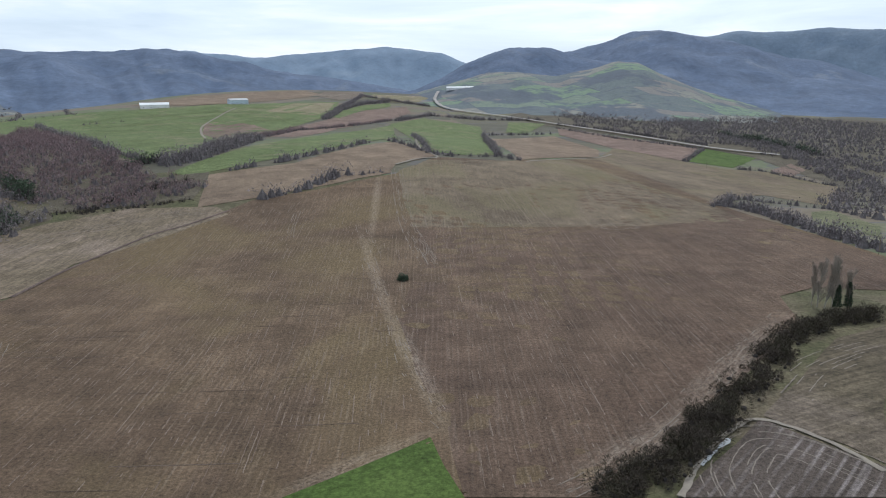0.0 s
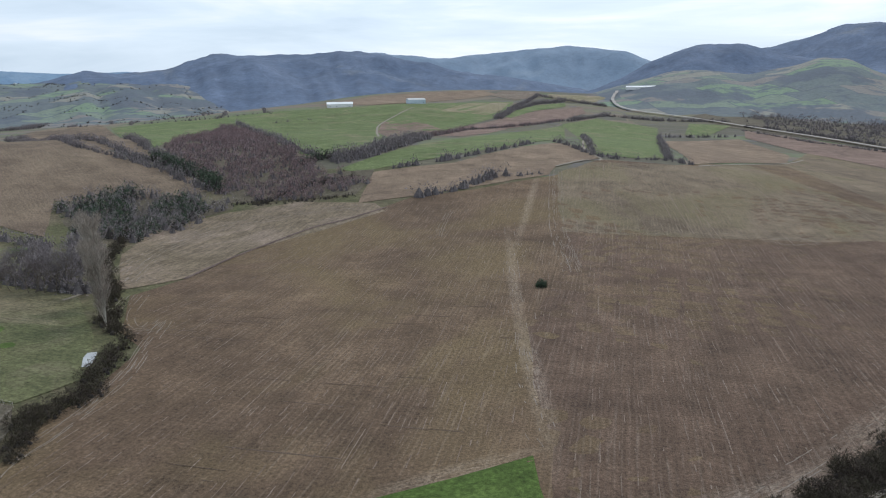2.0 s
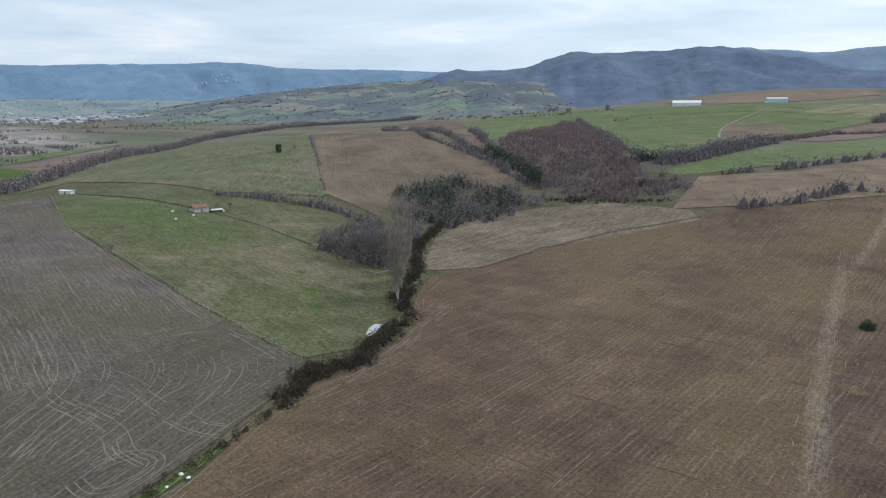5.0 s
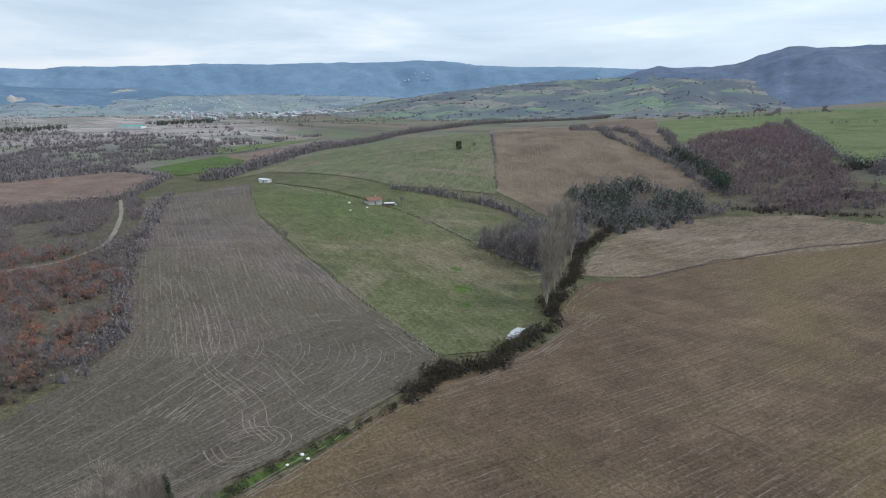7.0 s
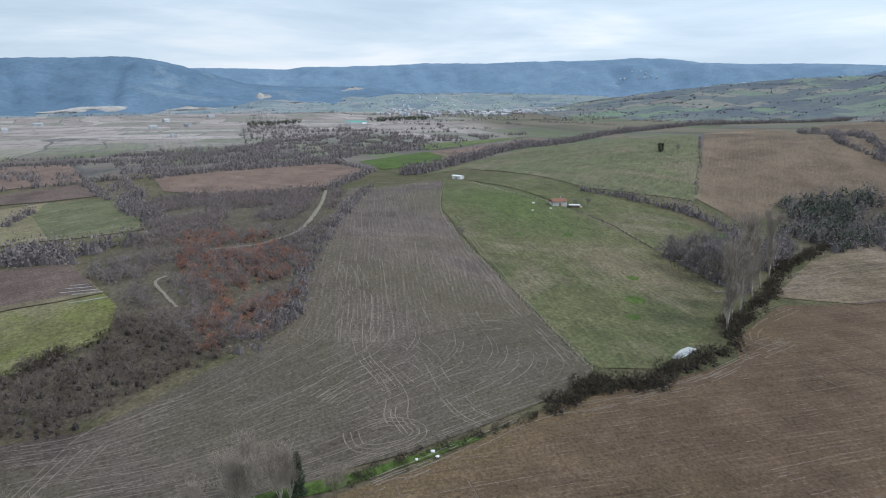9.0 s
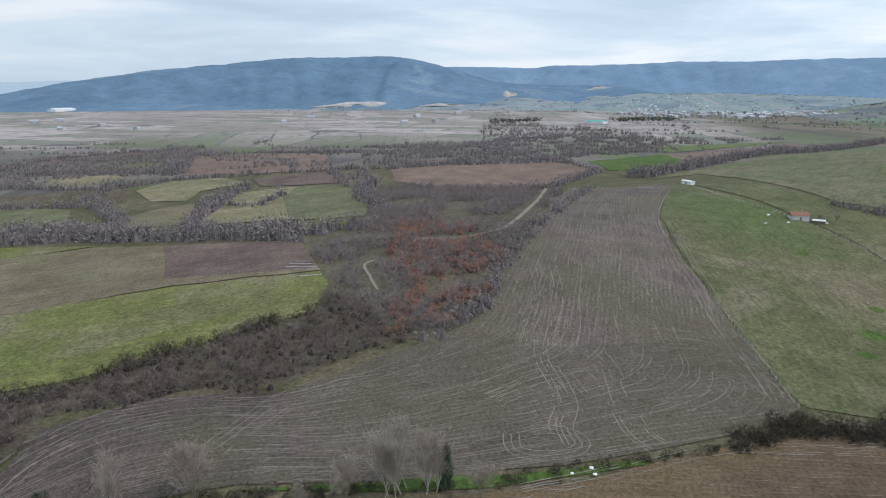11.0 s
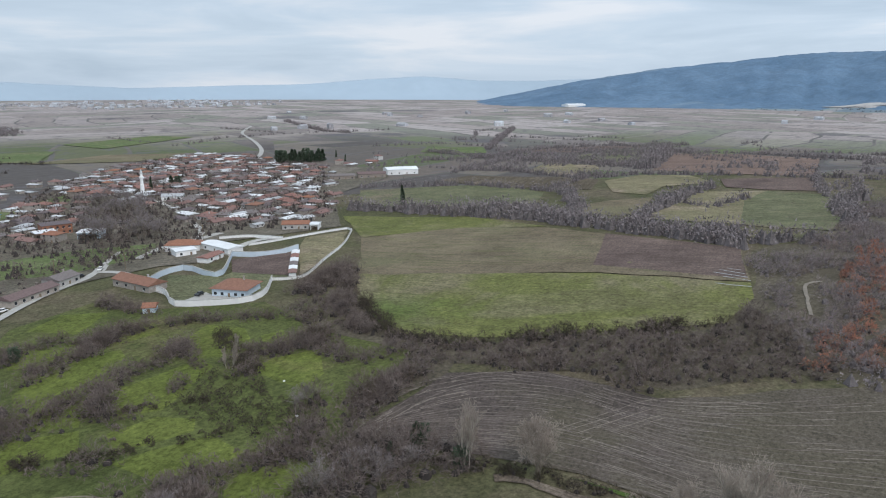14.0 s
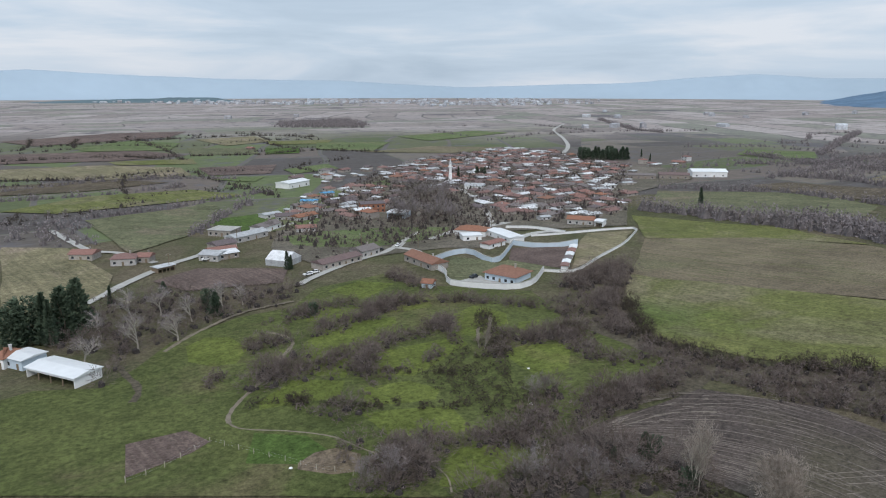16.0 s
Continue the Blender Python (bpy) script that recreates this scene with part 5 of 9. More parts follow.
def hedge(name, label, material, line, width, size, count, blade, category="hedge"):
    """A row of shrubs along a line."""
    gap = 1.4 if blade < 0.2 else 2.8
    count = int(count * (1.0 if blade < 0.2 else 0.8))
    px, py = [], []
    for (x0, y0), (x1, y1) in zip(line, line[1:]):
        n = max(1, int(math.hypot(x1 - x0, y1 - y0) / gap))
        s = RNG.uniform(0, 1, n * max(1, int(width / 2.5)))
        px.append(x0 + (x1 - x0) * s + width * np.clip(RNG.normal(0, 0.3, len(s)), -0.5, 0.5))
        py.append(y0 + (y1 - y0) * s + width * np.clip(RNG.normal(0, 0.3, len(s)), -0.5, 0.5))
    px, py = np.concatenate(px), np.concatenate(py)
    lump = np.array([noise.noise((x * 0.05, y * 0.05, 5)) for x, y in zip(px, py)])
    keep = RNG.uniform(-0.75, 0.4, len(px)) < lump + 0.25
    px, py, lump = px[keep], py[keep], lump[keep]
    h = size * RNG.uniform(0.4, 1.3, len(px)) * (1 + 0.5 * lump)
    verts = spray(px, py, H(px, py), h * RNG.uniform(0.4, 0.7, len(px)), h, count, blade)
    return tagged(soup(name, verts, MATS[material]), label, category, kind="stuff")


def hedgerows(label, material, outline, angle, plot, size, count, blade, share, seed):
    """The broken bare hedges round the small plots of a stretch of country, as one tangle."""
    rng = np.random.default_rng(seed)
    pts = np.array(outline)
    mid = pts.mean(0)
    c, s = math.cos(radians(angle)), math.sin(radians(angle))
    span = np.ptp(pts, axis=0).max() * 0.75
    px, py = [], []
    for axis in (0, 1):
        for u in np.arange(-span, span, plot[axis]):
            for v in np.arange(-span, span, plot[1 - axis]):
                if rng.uniform() > share:
                    continue
                o = u + rng.normal(0, plot[axis] * 0.12)
                t = np.arange(v, v + plot[1 - axis], size * 0.95)
                w = o + rng.normal(0, size * 0.25, len(t)) + plot[axis] * 0.15 * np.sin(t / plot[1 - axis] * 2.1 + u)
                t = t + rng.normal(0, size * 0.3, len(t))
                a, b = (w, t) if axis == 0 else (t, w)
                px.append(mid[0] + c * a - s * b)
                py.append(mid[1] + s * a + c * b)
    px, py = np.concatenate(px), np.concatenate(py)
    keep = inside(px, py, outline) & (rng.uniform(0, 1, len(px)) < 0.8)
    px, py = px[keep], py[keep]
    lump = np.array([noise.noise((x * 0.02, y * 0.02, seed)) for x, y in zip(px, py)])
    h = size * rng.uniform(0.45, 1.2, len(px)) * (1 + 0.6 * lump)
    verts = spray(px, py, H(px, py), h * rng.uniform(0.5, 0.8, len(px)), h, count, blade)
    return tagged(soup("hedgerows", verts, MATS[material]), label, "hedge", kind="stuff")


wood("scrub_patch", "fox red dry leaved scrub in the thicket", "twig_fox",
     [(-271.2, -10.7), (-306.6, 1.8), (-293.7, 36.2), (-263.9, 45), (-221.6, 50.5), (-196.4, 46.5), (-179, 31.7), (-174.9, 18.1), (-212.5, 17.5)], 5, 3.8, 110, 0.11, 0.12)
wood("valley_wood", "bare grey trees among the evergreens", "twig_grey",
     [(-408.1, 383.6), (-397.8, 434.2), (-342.3, 454.1), (-295.4, 429.9), (-301.1, 403.7), (-295.8, 340.5), (-318.6, 328.1), (-358.3, 342.2)], 6.5, 8, 80, 0.22, 0.05)
wood("scrub_wood", "tangled purple grey bare scrub with rusty leaves", "twig_red",
     [(-275.4, -41.6), (-321.9, -23.2), (-450.4, -60.1), (-463.4, -33.8), (-482.1, 55.1), (-487.4, 75.2), (-292.8, 57.4), (-239.4, 51), (-194.8, 45.3), (-178.7, 31.6), (-188, 10.3), (-218.6, -14.4)], 3.9, 4.2, 130, 0.09, 0.16)
wood("scrub_wood", "tangled brown scrub between the fields", "twig_brown",
     [(-218.6, -14.4), (-188, 10.3), (-178.7, 31.6), (-156.8, 7.1), (-141.5, -4), (-132.9, -36.9), (-117.1, -55.3), (-122.5, -66.9), (-144.1, -53.7), (-163.2, -35.8), (-189.3, -10.5)], 3.7, 4.4, 130, 0.1, 0)
wood("valley_wood", "reddish brown bare wood in the valley", "twig_rust",
     [(-429.4, 528.5), (-481.1, 577.7), (-556.9, 724.6), (-690.0, 950.0), (-640.0, 925.0), (-384.2, 639.6), (-314.5, 567.9), (-266.3, 524.6), (-235.2, 530.6), (-215.1, 493.2), (-235.1, 462.5), (-263.6, 451.1), (-299, 451.4), (-330.1, 464.2), (-364, 485.5), (-393.8, 499.2)], 5.3, 6, 80, 0.24, 0.02)
wood("valley_wood", "dark evergreen and bare trees in the valley", "needle",
     [(-402.1, 378.3), (-392.3, 428.6), (-348.1, 433.2), (-295.4, 429.9), (-301.1, 403.7), (-295.8, 340.5), (-318.6, 328.1), (-358.3, 342.2)], 9, 10, 110, 0.28, 0.2)
wood("far_scrub", "bare grey scrub between the far fields", "twig_grey",
     [(-968.4, -213.4), (-1286.5, 80), (-1260.7, 459.5), (-1046.2, 225.7), (-734, 77.1), (-583, -73), (-610.8, -112.1)], 7, 6, 30, 0.4, 0.42)
wood("far_scrub", "bare grey scrub between the far fields", "twig_grey",
     [(-642.3, -525), (-939.5, -472), (-564.7, -88.9), (-469, -67.8), (-567.8, -141.5), (-821.8, -414.9), (-570.4, -284.7), (-549.2, -385.4), (-463.9, -370.4)], 7, 6, 30, 0.4, 0.3)
hedge("hedge", "dark bramble hedge along the ditch", "twig_dark",
      [(22.1, 137.1), (37.2, 150), (48.7, 165.4), (73.3, 203.2), (96.6, 235.3), (111.3, 253.5), (140, 264.4)], 10, 3.6, 165, 0.1)
hedge("hedge", "dark bramble hedge along the stream", "twig_dark",
      [(-139.1, 120.6), (-145.8, 130.4), (-144.4, 147.5), (-155.9, 164.2), (-169.9, 193.1), (-193.6, 207.5), (-219.7, 237.4), (-275.1, 287.2), (-321.7, 356.4)], 7, 3.4, 130, 0.09)
hedge("hedge", "bare shrubs on the field bank", "twig_grey",
      [(-164.2, 464.6), (-144.2, 491.9), (-132.3, 528.5), (-121.8, 540.7)], 7, 9.8, 45, 0.25)
hedge("hedge", "row of bare shrubs on the field bank", "twig_grey",
      [(-121, 537), (-93.7, 559.8)], 4, 7, 45, 0.25)
hedge("hedge", "row of young trees along the green field", "twig_grey",
      [(-224, 540.3), (-181.3, 589.9), (-156.2, 650.3), (-138.3, 726)], 3, 7, 35, 0.25)
hedge("hedge", "bare hedge around the green field", "twig_grey",
      [(-125.3, 754.4), (-81.6, 670.1), (-40.8, 662.8), (-9.4, 685.9), (12.3, 681.3)], 4, 7, 35, 0.3)
hedge("hedge", "bare hedge between the parcels", "twig_grey",
      [(-9.6, 700), (-36.8, 1094.9), (76.1, 1180.4)], 4, 7, 35, 0.3)
hedge("hedge", "bare thicket at the edge of the ploughed field", "twig_grey",
      [(163.5, 537.2), (179.6, 517.6), (185.8, 471.9), (192.8, 423), (198.1, 382.5)], 10, 8.4, 45, 0.25)
hedge("hedge", "bare hedge below the dull green hill", "twig_grey",
      [(-416.4, 230.4), (-398, 260.6), (-374.6, 283.2), (-348.7, 293.7), (-325.5, 295.4)], 8, 6, 40, 0.25)
hedge("hedge", "bare trees along the pasture edge", "twig_grey",
      [(-279.8, 227.3), (-249.6, 232.2), (-239.1, 236.8), (-301.3, 266.6), (-325.5, 295.4)], 9, 8, 50, 0.22)
hedge("hedge", "long bare hedge on the skyline", "twig_grey",
      [(-566, 133), (-650.9, 199.5), (-948.9, 392.8), (-1159.4, 555.3), (-1423.1, 886.1), (-1429.5, 1207.2), (-1740.8, 1757.2)], 17, 8.5, 30, 0.4)
hedge("hedge", "long bare hedge across the plain", "twig_grey",
      [(-322.5, -247.9), (-311.9, -168.5), (-291.9, -92.4), (-281.1, -46.9)], 8, 7, 30, 0.4)
hedge("hedge", "long bare hedge across the plain", "twig_grey",
      [(-259.5, -307.7), (-287, -254.3), (-315.7, -210.9), (-295.9, -169.3), (-290.3, -112.5), (-289.8, -53.5), (-306.1, -24.1)], 8, 8, 40, 0.3)
hedge("hedge", "bare hedge round the red brown field", "twig_grey",
      [(-566.2, -74.2), (-624.8, -1.6), (-689.7, 76.9), (-606.5, 106.1), (-481.3, 59.7), (-457.3, -43.8)], 7, 6, 30, 0.4)
hedge("hedge", "bare hedge along the scrub edge", "twig_grey",
      [(-493.2, 94.4), (-309.4, 63.4), (-246, 52), (-198.3, 45.2), (-173.6, 31.7)], 7, 5, 45, 0.2)
hedge("hedge", "dark hedge below the round hill", "twig_grey",
      [(-400.1, 307.7), (-617.9, 433.4)], 2.5, 2.2, 40, 0.2)
hedge("hedge", "bare hedge up the hillside", "twig_grey",
      [(-985.9, 817.2), (-476.9, 523.9), (-419.3, 503), (-359.1, 491.3)], 7, 7, 35, 0.35)
wood("shrub", "low green shrub in the ploughed field", "needle",
     [(-47.9, 305.9), (-49, 313.1), (-45.3, 313.4), (-44.3, 306.1)], 1, 2.4, 120, 0.12, 0)
wood("far_scrub", "bare dark copse on the plain", "twig_grey",
     [(-87.5, -1335.1), (-110.7, -1505.9), (-260.1, -1612.2), (-280.9, -1403.7), (-242.4, -1261.3)], 8, 8, 30, 0.4, 0)
wood("thicket", "dense bare thicket at the edge of the meadow", "twig_brown",
     [(-15.8, -34.9), (-18.7, -44.4), (-28.1, -52.2), (-36.2, -50), (-28.9, -37.6), (-28.4, -30.8)], 3.2, 5, 161, 0.08, 0)
wood("thicket", "dense bare grey thicket beside the field", "twig_brown",
     [(-35.7, -25.8), (-47.6, -31.4), (-56.7, -37.3), (-68.3, -43.9), (-80.2, -34), (-83.9, -18.6), (-81.6, -10)], 3.4, 7, 161, 0.08, 0)
wood("thicket", "bare shrubs in the meadow", "twig_brown",
     [(-24.3, -53.3), (-40.8, -47.2), (-35.5, -40.4), (-24.2, -44.2)], 3, 4.5, 126, 0.08, 0)
wood("village_trees", "bare trees and shrubs between the houses", "twig_brown",
     [(-146.7, -589.2), (-220.1, -681.8), (-343.7, -765.4), (-376.5, -691.3), (-386.6, -547), (-280.9, -371.7), (-221.4, -279.5), (-147.7, -297.7), (-102.4, -254.7), (-35.4, -262.7), (-13.2, -269.6), (-26.2, -366.5), (-75.9, -453.8)], 5.9, 5.2, 34, 0.22, 0.02)
wood("village_trees", "undergrowth below the bare trees in the village", "twig_brown",
     [(-121.6, -455.9), (-165.3, -459.3), (-124, -296.5), (-82.4, -301.3), (-103.3, -377)], 8, 5, 70, 0.14, 0)
wood("village_trees", "bare trees and shrubs along the gardens", "twig_brown",
     [(-35.4, -262.7), (-83.7, -292.3), (-111.9, -274.7), (-104.5, -261.4), (-71.2, -251.2), (-32.2, -236.2), (-21.1, -230.7), (-24.3, -266.1)], 7, 4.2, 110, 0.08, 0.2)
wood("stream_trees", "bare trees and shrubs along the stream", "twig_brown",
     [(77, -159.3), (65.9, -180.3), (51.4, -197.5), (24.3, -197.2), (-1.9, -193.3), (-17.3, -201.6), (-16.2, -176.5), (3.1, -166.5), (22.1, -151.2), (26.4, -135.9), (34.9, -121.6), (39.5, -110.3), (45.3, -129.4)], 5, 5.5, 138, 0.08, 0.05)
wood("far_scrub", "bare scrub beside the far road", "twig_grey",
     [(123.5, -324.4), (137.1, -376.3), (116.8, -409.1), (95.4, -363.9), (72.6, -295.4), (93.1, -306.9)], 8, 6, 30, 0.35, 0.1)
wood("far_scrub", "bare grey woods along the valley bottom", "twig_grey",
     [(324, 1671.8), (578.6, 1891.3), (750.8, 1868.4), (885.6, 1765.6), (369.2, 718.8), (378, 845), (386.9, 1024.4), (366.7, 1079.4), (343.5, 1233.5)], 10, 8.5, 16, 0.75, 0.05)
hedge("hedge", "dark evergreen trees in the valley bottom", "needle",
      [(372.6, 1287.6), (402.8, 1216.8), (443.4, 1111.8), (451, 1070.1)], 16, 9, 30, 0.45)
wood("far_scrub", "bare scrub in the valley bottom", "twig_grey",
     [(400.3, 1299.4), (439.9, 1146.7), (489.9, 962.7), (247.5, 477.2), (253.7, 602.7), (374.5, 809.2), (386.9, 1024.4)], 8, 7, 30, 0.5, 0.2)
wood("far_scrub", "bare woods on the low slopes", "twig_grey",
     [(84.2, 1748.3), (436.4, 1620.1), (400.3, 1299.4), (402.7, 1090.1), (312.2, 1149.7), (114.1, 1434.9)], 10, 8, 26, 0.6, 0.15)
wood("far_scrub", "bare scrub across the valley floor", "twig_grey",
     [(-1293.2, -71.6), (-1798.3, -110.5), (-1611.8, 150.5), (-1024.3, 295.4), (-897.2, 138.6), (-754, 95.8), (-682.5, -22.5)], 12, 8, 26, 0.6, 0.38)
wood("far_scrub", "dark far plantation", "needle",
     [(-1716.7, -102.6), (-1891, 23.3), (-2071.2, 18.5), (-1901.1, -113.4)], 14, 9, 26, 0.7, 0)
wood("far_scrub", "dark far plantation", "needle",
     [(-1889.9, 206.7), (-1987, 385.3), (-2180.1, 414.7), (-2066.9, 218.8)], 14, 9, 26, 0.7, 0)
hedge("hedge", "row of dark evergreen shrubs in the green parcels", "needle",
      [(26.4, -477.4), (5.7, -486.3), (-19.7, -503.5)], 3, 3.5, 60, 0.2)
wood("scrub_wood", "dense bare scrub between the meadow and the wide field", "twig_brown",
     [(-154.5, -172.5), (-148.9, -152.1), (-131.4, -131.9), (-116.1, -102), (-119.5, -80.1), (-129.3, -63.3), (-143.6, -49.5), (-153.7, -36.4), (-138.8, -23), (-131.5, -35), (-121.2, -46.7), (-112.5, -55.7), (-104.6, -56.8), (-102.8, -71.8), (-106.8, -98.4), (-107.8, -124.4), (-114.5, -142.6), (-133, -154.6)], 3.6, 4.2, 110, 0.1, 0.16)
wood("bramble_patch", "low dark bramble patch in the meadow", "twig_dark",
     [(-44.7, -93.7), (-65, -107.1), (-68.4, -91.1), (-65.9, -74.9), (-72.8, -67.8), (-74.9, -57), (-65.1, -52.2), (-55.4, -57.5), (-52.2, -65.2), (-46.4, -77.2)], 2.5, 1.8, 80, 0.09, 0.15)
wood("thicket", "bare grey thicket at the field's end", "twig_brown",
     [(-63.5, -61.2), (-71, -70), (-78.7, -66.3), (-75.7, -58.1), (-68.5, -55.1)], 3.2, 5.2, 120, 0.09, 0)
hedge("hedge", "bare hedge below the villa wall", "twig_brown",
      [(-39.6, -147.1), (-52.3, -156.9), (-74.2, -155.2), (-88.3, -143.8), (-103.5, -134), (-107.5, -121.7)], 7, 3.8, 110, 0.09)
hedge("hedge", "bare hedge winding up the meadow", "twig_brown",
      [(-19.8, -133.7), (-28.2, -139.3), (-39.5, -146.4), (-53.4, -161.8)], 10.2, 4.37, 110, 0.09)
hedge("hedge", "bare shrubs between the bright plots", "twig_brown",
      [(-39.2, -116.3), (-52.1, -122.8), (-65.3, -130.2)], 10.2, 4.14, 110, 0.09)
hedge("hedge", "bare shrubs between the bright plots", "twig_brown",
      [(-72.8, -109.7), (-81.9, -104.6), (-96.3, -103.4), (-105.1, -106.7)], 10.2, 4.14, 110, 0.09)
hedge("hedge", "bare shrubs between the bright plots", "twig_brown",
      [(-68.9, -93.3), (-76.4, -102.9)], 8.5, 3.68, 110, 0.09)
hedge("hedge", "bare shrubs along the steep plot", "twig_brown",
      [(-96.3, -103.4), (-96.3, -81.2), (-103.1, -78.4)], 8.5, 3.91, 110, 0.09)
hedge("hedge", "pair of bare bushes in the meadow", "twig_brown",
      [(-24.4, -95), (-28.4, -100.5), (-31.6, -104.9)], 11.9, 5.06, 110, 0.09)
hedge("hedge", "large bare bush beside the track", "twig_brown",
      [(-1.3, -96.8), (-6.2, -100.9), (-10.7, -106.3)], 15.3, 5.52, 110, 0.09)
hedge("hedge", "round bare bushes below the track", "twig_brown",
      [(-11.4, -73.5), (-12.9, -76.3)], 6.8, 3.91, 110, 0.09)
hedge("hedge", "round bare bushes below the track", "twig_brown",
      [(-19.9, -72.7), (-22.2, -75.3)], 8.5, 4.14, 110, 0.09)
hedge("hedge", "low dark hedge across the meadow", "twig_dark",
      [(-4.9, -83), (-14.8, -79.8), (-24.3, -74.6), (-33, -73.5), (-49.2, -66.2)], 5.1, 2.07, 110, 0.09)
hedge("hedge", "low dark hedge above the track", "twig_dark",
      [(-30.7, -96.3), (-40.4, -91.3), (-52.9, -87.8)], 4.25, 1.61, 110, 0.09)
hedge("hedge", "bare hedge beside the ploughed field's corner", "twig_brown",
      [(-81.5, -54.5), (-91.9, -58.2), (-100.8, -60.3), (-105.2, -56.5)], 10.2, 4.83, 110, 0.09)
hedge("hedge", "bare hedge along the lower plots", "twig_brown",
      [(-35.5, -52.4), (-47.8, -49.7), (-57.4, -43.6)], 10.2, 4.14, 110, 0.09)
hedge("hedge", "dense bare thicket beside the fence", "twig_brown",
      [(-20.2, -52.6), (-25.6, -47), (-29.8, -40.8), (-25, -38.9)], 12, 4.6, 110, 0.09)
hedge("hedge", "bare bushes in the upper meadow", "twig_brown",
      [(5, -122.6), (-0.2, -125.9), (-7, -130.1)], 8.5, 3.91, 110, 0.09)
hedge("hedge", "bare bushes beside the lane", "twig_brown",
      [(-59.2, -197.4), (-66.2, -185.4), (-68.5, -167)], 8.5, 3.68, 110, 0.09)
hedge("hedge", "bare hedge below the lane", "twig_brown",
      [(-5.8, -146.6), (-16.3, -154.8), (-23.1, -160.9)], 8.5, 3.68, 110, 0.09)
hedge("hedge", "bare bushes under the long wall", "twig_brown",
      [(-123.9, -154), (-136.1, -158), (-154.9, -172.2)], 13.6, 5.175, 110, 0.09)
hedge("hedge", "thin bare hedge between bright plots", "twig_brown",
      [(-15.9, -101.2), (-24.1, -112.2), (-40.6, -114.2)], 6.4, 3.22, 110, 0.09)
hedge("hedge", "thin bare hedge between bright plots", "twig_brown",
      [(-24.4, -75.3), (-30, -88.2), (-36.2, -94.4), (-44.8, -95)], 4.8, 2.53, 110, 0.09)
hedge("hedge", "thin bare hedge between bright plots", "twig_brown",
      [(-65.3, -130.2), (-59.9, -110.1), (-50.9, -98.3)], 6.4, 3.45, 110, 0.09)
hedge("hedge", "thin dark hedge between bright plots", "twig_dark",
      [(-79.8, -132.7), (-73.6, -110.5), (-70, -91.4)], 6.4, 3.45, 110, 0.09)
hedge("hedge", "bare hedge along the lower meadow", "twig_brown",
      [(-56.8, -43.8), (-62.7, -52.4), (-69.1, -54.8)], 8, 4.14, 110, 0.09)
hedge("hedge", "bare hedge along the lower meadow", "twig_brown",
      [(-74.3, -49.8), (-82.5, -54.8), (-92.3, -61.8)], 8, 3.91, 110, 0.09)
hedge("hedge", "thin bare hedge below the lane", "twig_brown",
      [(-23.1, -160.9), (-36, -162.4), (-48.5, -149.5)], 6.4, 3.22, 110, 0.09)
hedge("hedge", "weedy bank in the lower meadow", "twig_dark",
      [(3.6, -84.3), (-4.9, -83)], 4.8, 1.84, 110, 0.09)
hedge("hedge", "bare bushes in the western meadow", "twig_brown",
      [(16.7, -99.3), (11.5, -105.7)], 6.4, 2.99, 110, 0.09)
hedge("hedge", "dark undergrowth along the ditch", "twig_dark",
      [(-72.3, -34.6), (-77.3, -24.5), (-82.8, -13.3), (-89.7, -0.1), (-95.6, 13.6), (-97.7, 26.1)], 5, 2.2, 114, 0.08)
hedge("hedge", "dark undergrowth along the ditch", "twig_dark",
      [(-98.2, 27.1), (-102.8, 45.9), (-106.6, 57.7), (-114.9, 74.8), (-122.7, 94.2), (-132.9, 115.2), (-143.1, 131)], 4, 1.8, 114, 0.08)
hedge("hedge", "bare bushes at the ditch bend", "twig_dark",
      [(-134.2, 115.5), (-143.7, 131.2), (-150.8, 137.4), (-147.4, 143.2), (-145.9, 153.3)], 7, 3.2, 138, 0.08)
hedge("hedge", "bare hedge beside the wide field", "twig_brown",
      [(-149, -162.1), (-131.2, -133.6), (-123, -129.5), (-115.9, -105.2), (-113.6, -94.4)], 7, 5.5, 114, 0.08)
hedge("hedge", "bare hedge round the wide field", "twig_dark",
      [(-133.2, -128.5), (-118, -90.5), (-126.4, -68.2), (-144.8, -54.3), (-164.9, -36.8), (-191.6, -11.5)], 5, 3.6, 126, 0.08)
hedge("hedge", "dark far hedge line", "twig_dark",
      [(240, -769.3), (133.1, -800.5), (49.9, -736.7)], 6, 4, 30, 0.3)
hedge("hedge", "dark far hedge line", "twig_dark",
      [(194.7, -596.1), (140.3, -587.5), (77.2, -596.8), (32.9, -583.6)], 6, 4, 30, 0.3)
hedge("hedge", "dark far hedge line", "twig_dark",
      [(250.5, -959.7), (89.9, -1065.5), (-37.1, -1116.9), (-130.2, -1049.4)], 6, 4, 30, 0.3)
hedge("hedge", "dark far hedge line", "twig_dark",
      [(52.1, -783.2), (-37.2, -777.8), (-102.6, -820.3), (-179, -765.5)], 6, 4, 30, 0.3)
hedge("hedge", "dark far hedge line", "twig_grey",
      [(-845.7, -1435.3), (-714.1, -1070.8), (-719, -987.5)], 9, 6, 30, 0.4)
hedge("hedge", "dark far hedge line", "twig_grey",
      [(-664.9, -581.5), (-867.5, -746.6), (-1050.6, -889.3)], 9, 6, 30, 0.4)
hedge("hedge", "dark far hedge line", "twig_grey",
      [(101.6, -380.5), (45.2, -409.8), (8.6, -444.2), (-25.6, -475.1)], 6, 5, 30, 0.3)
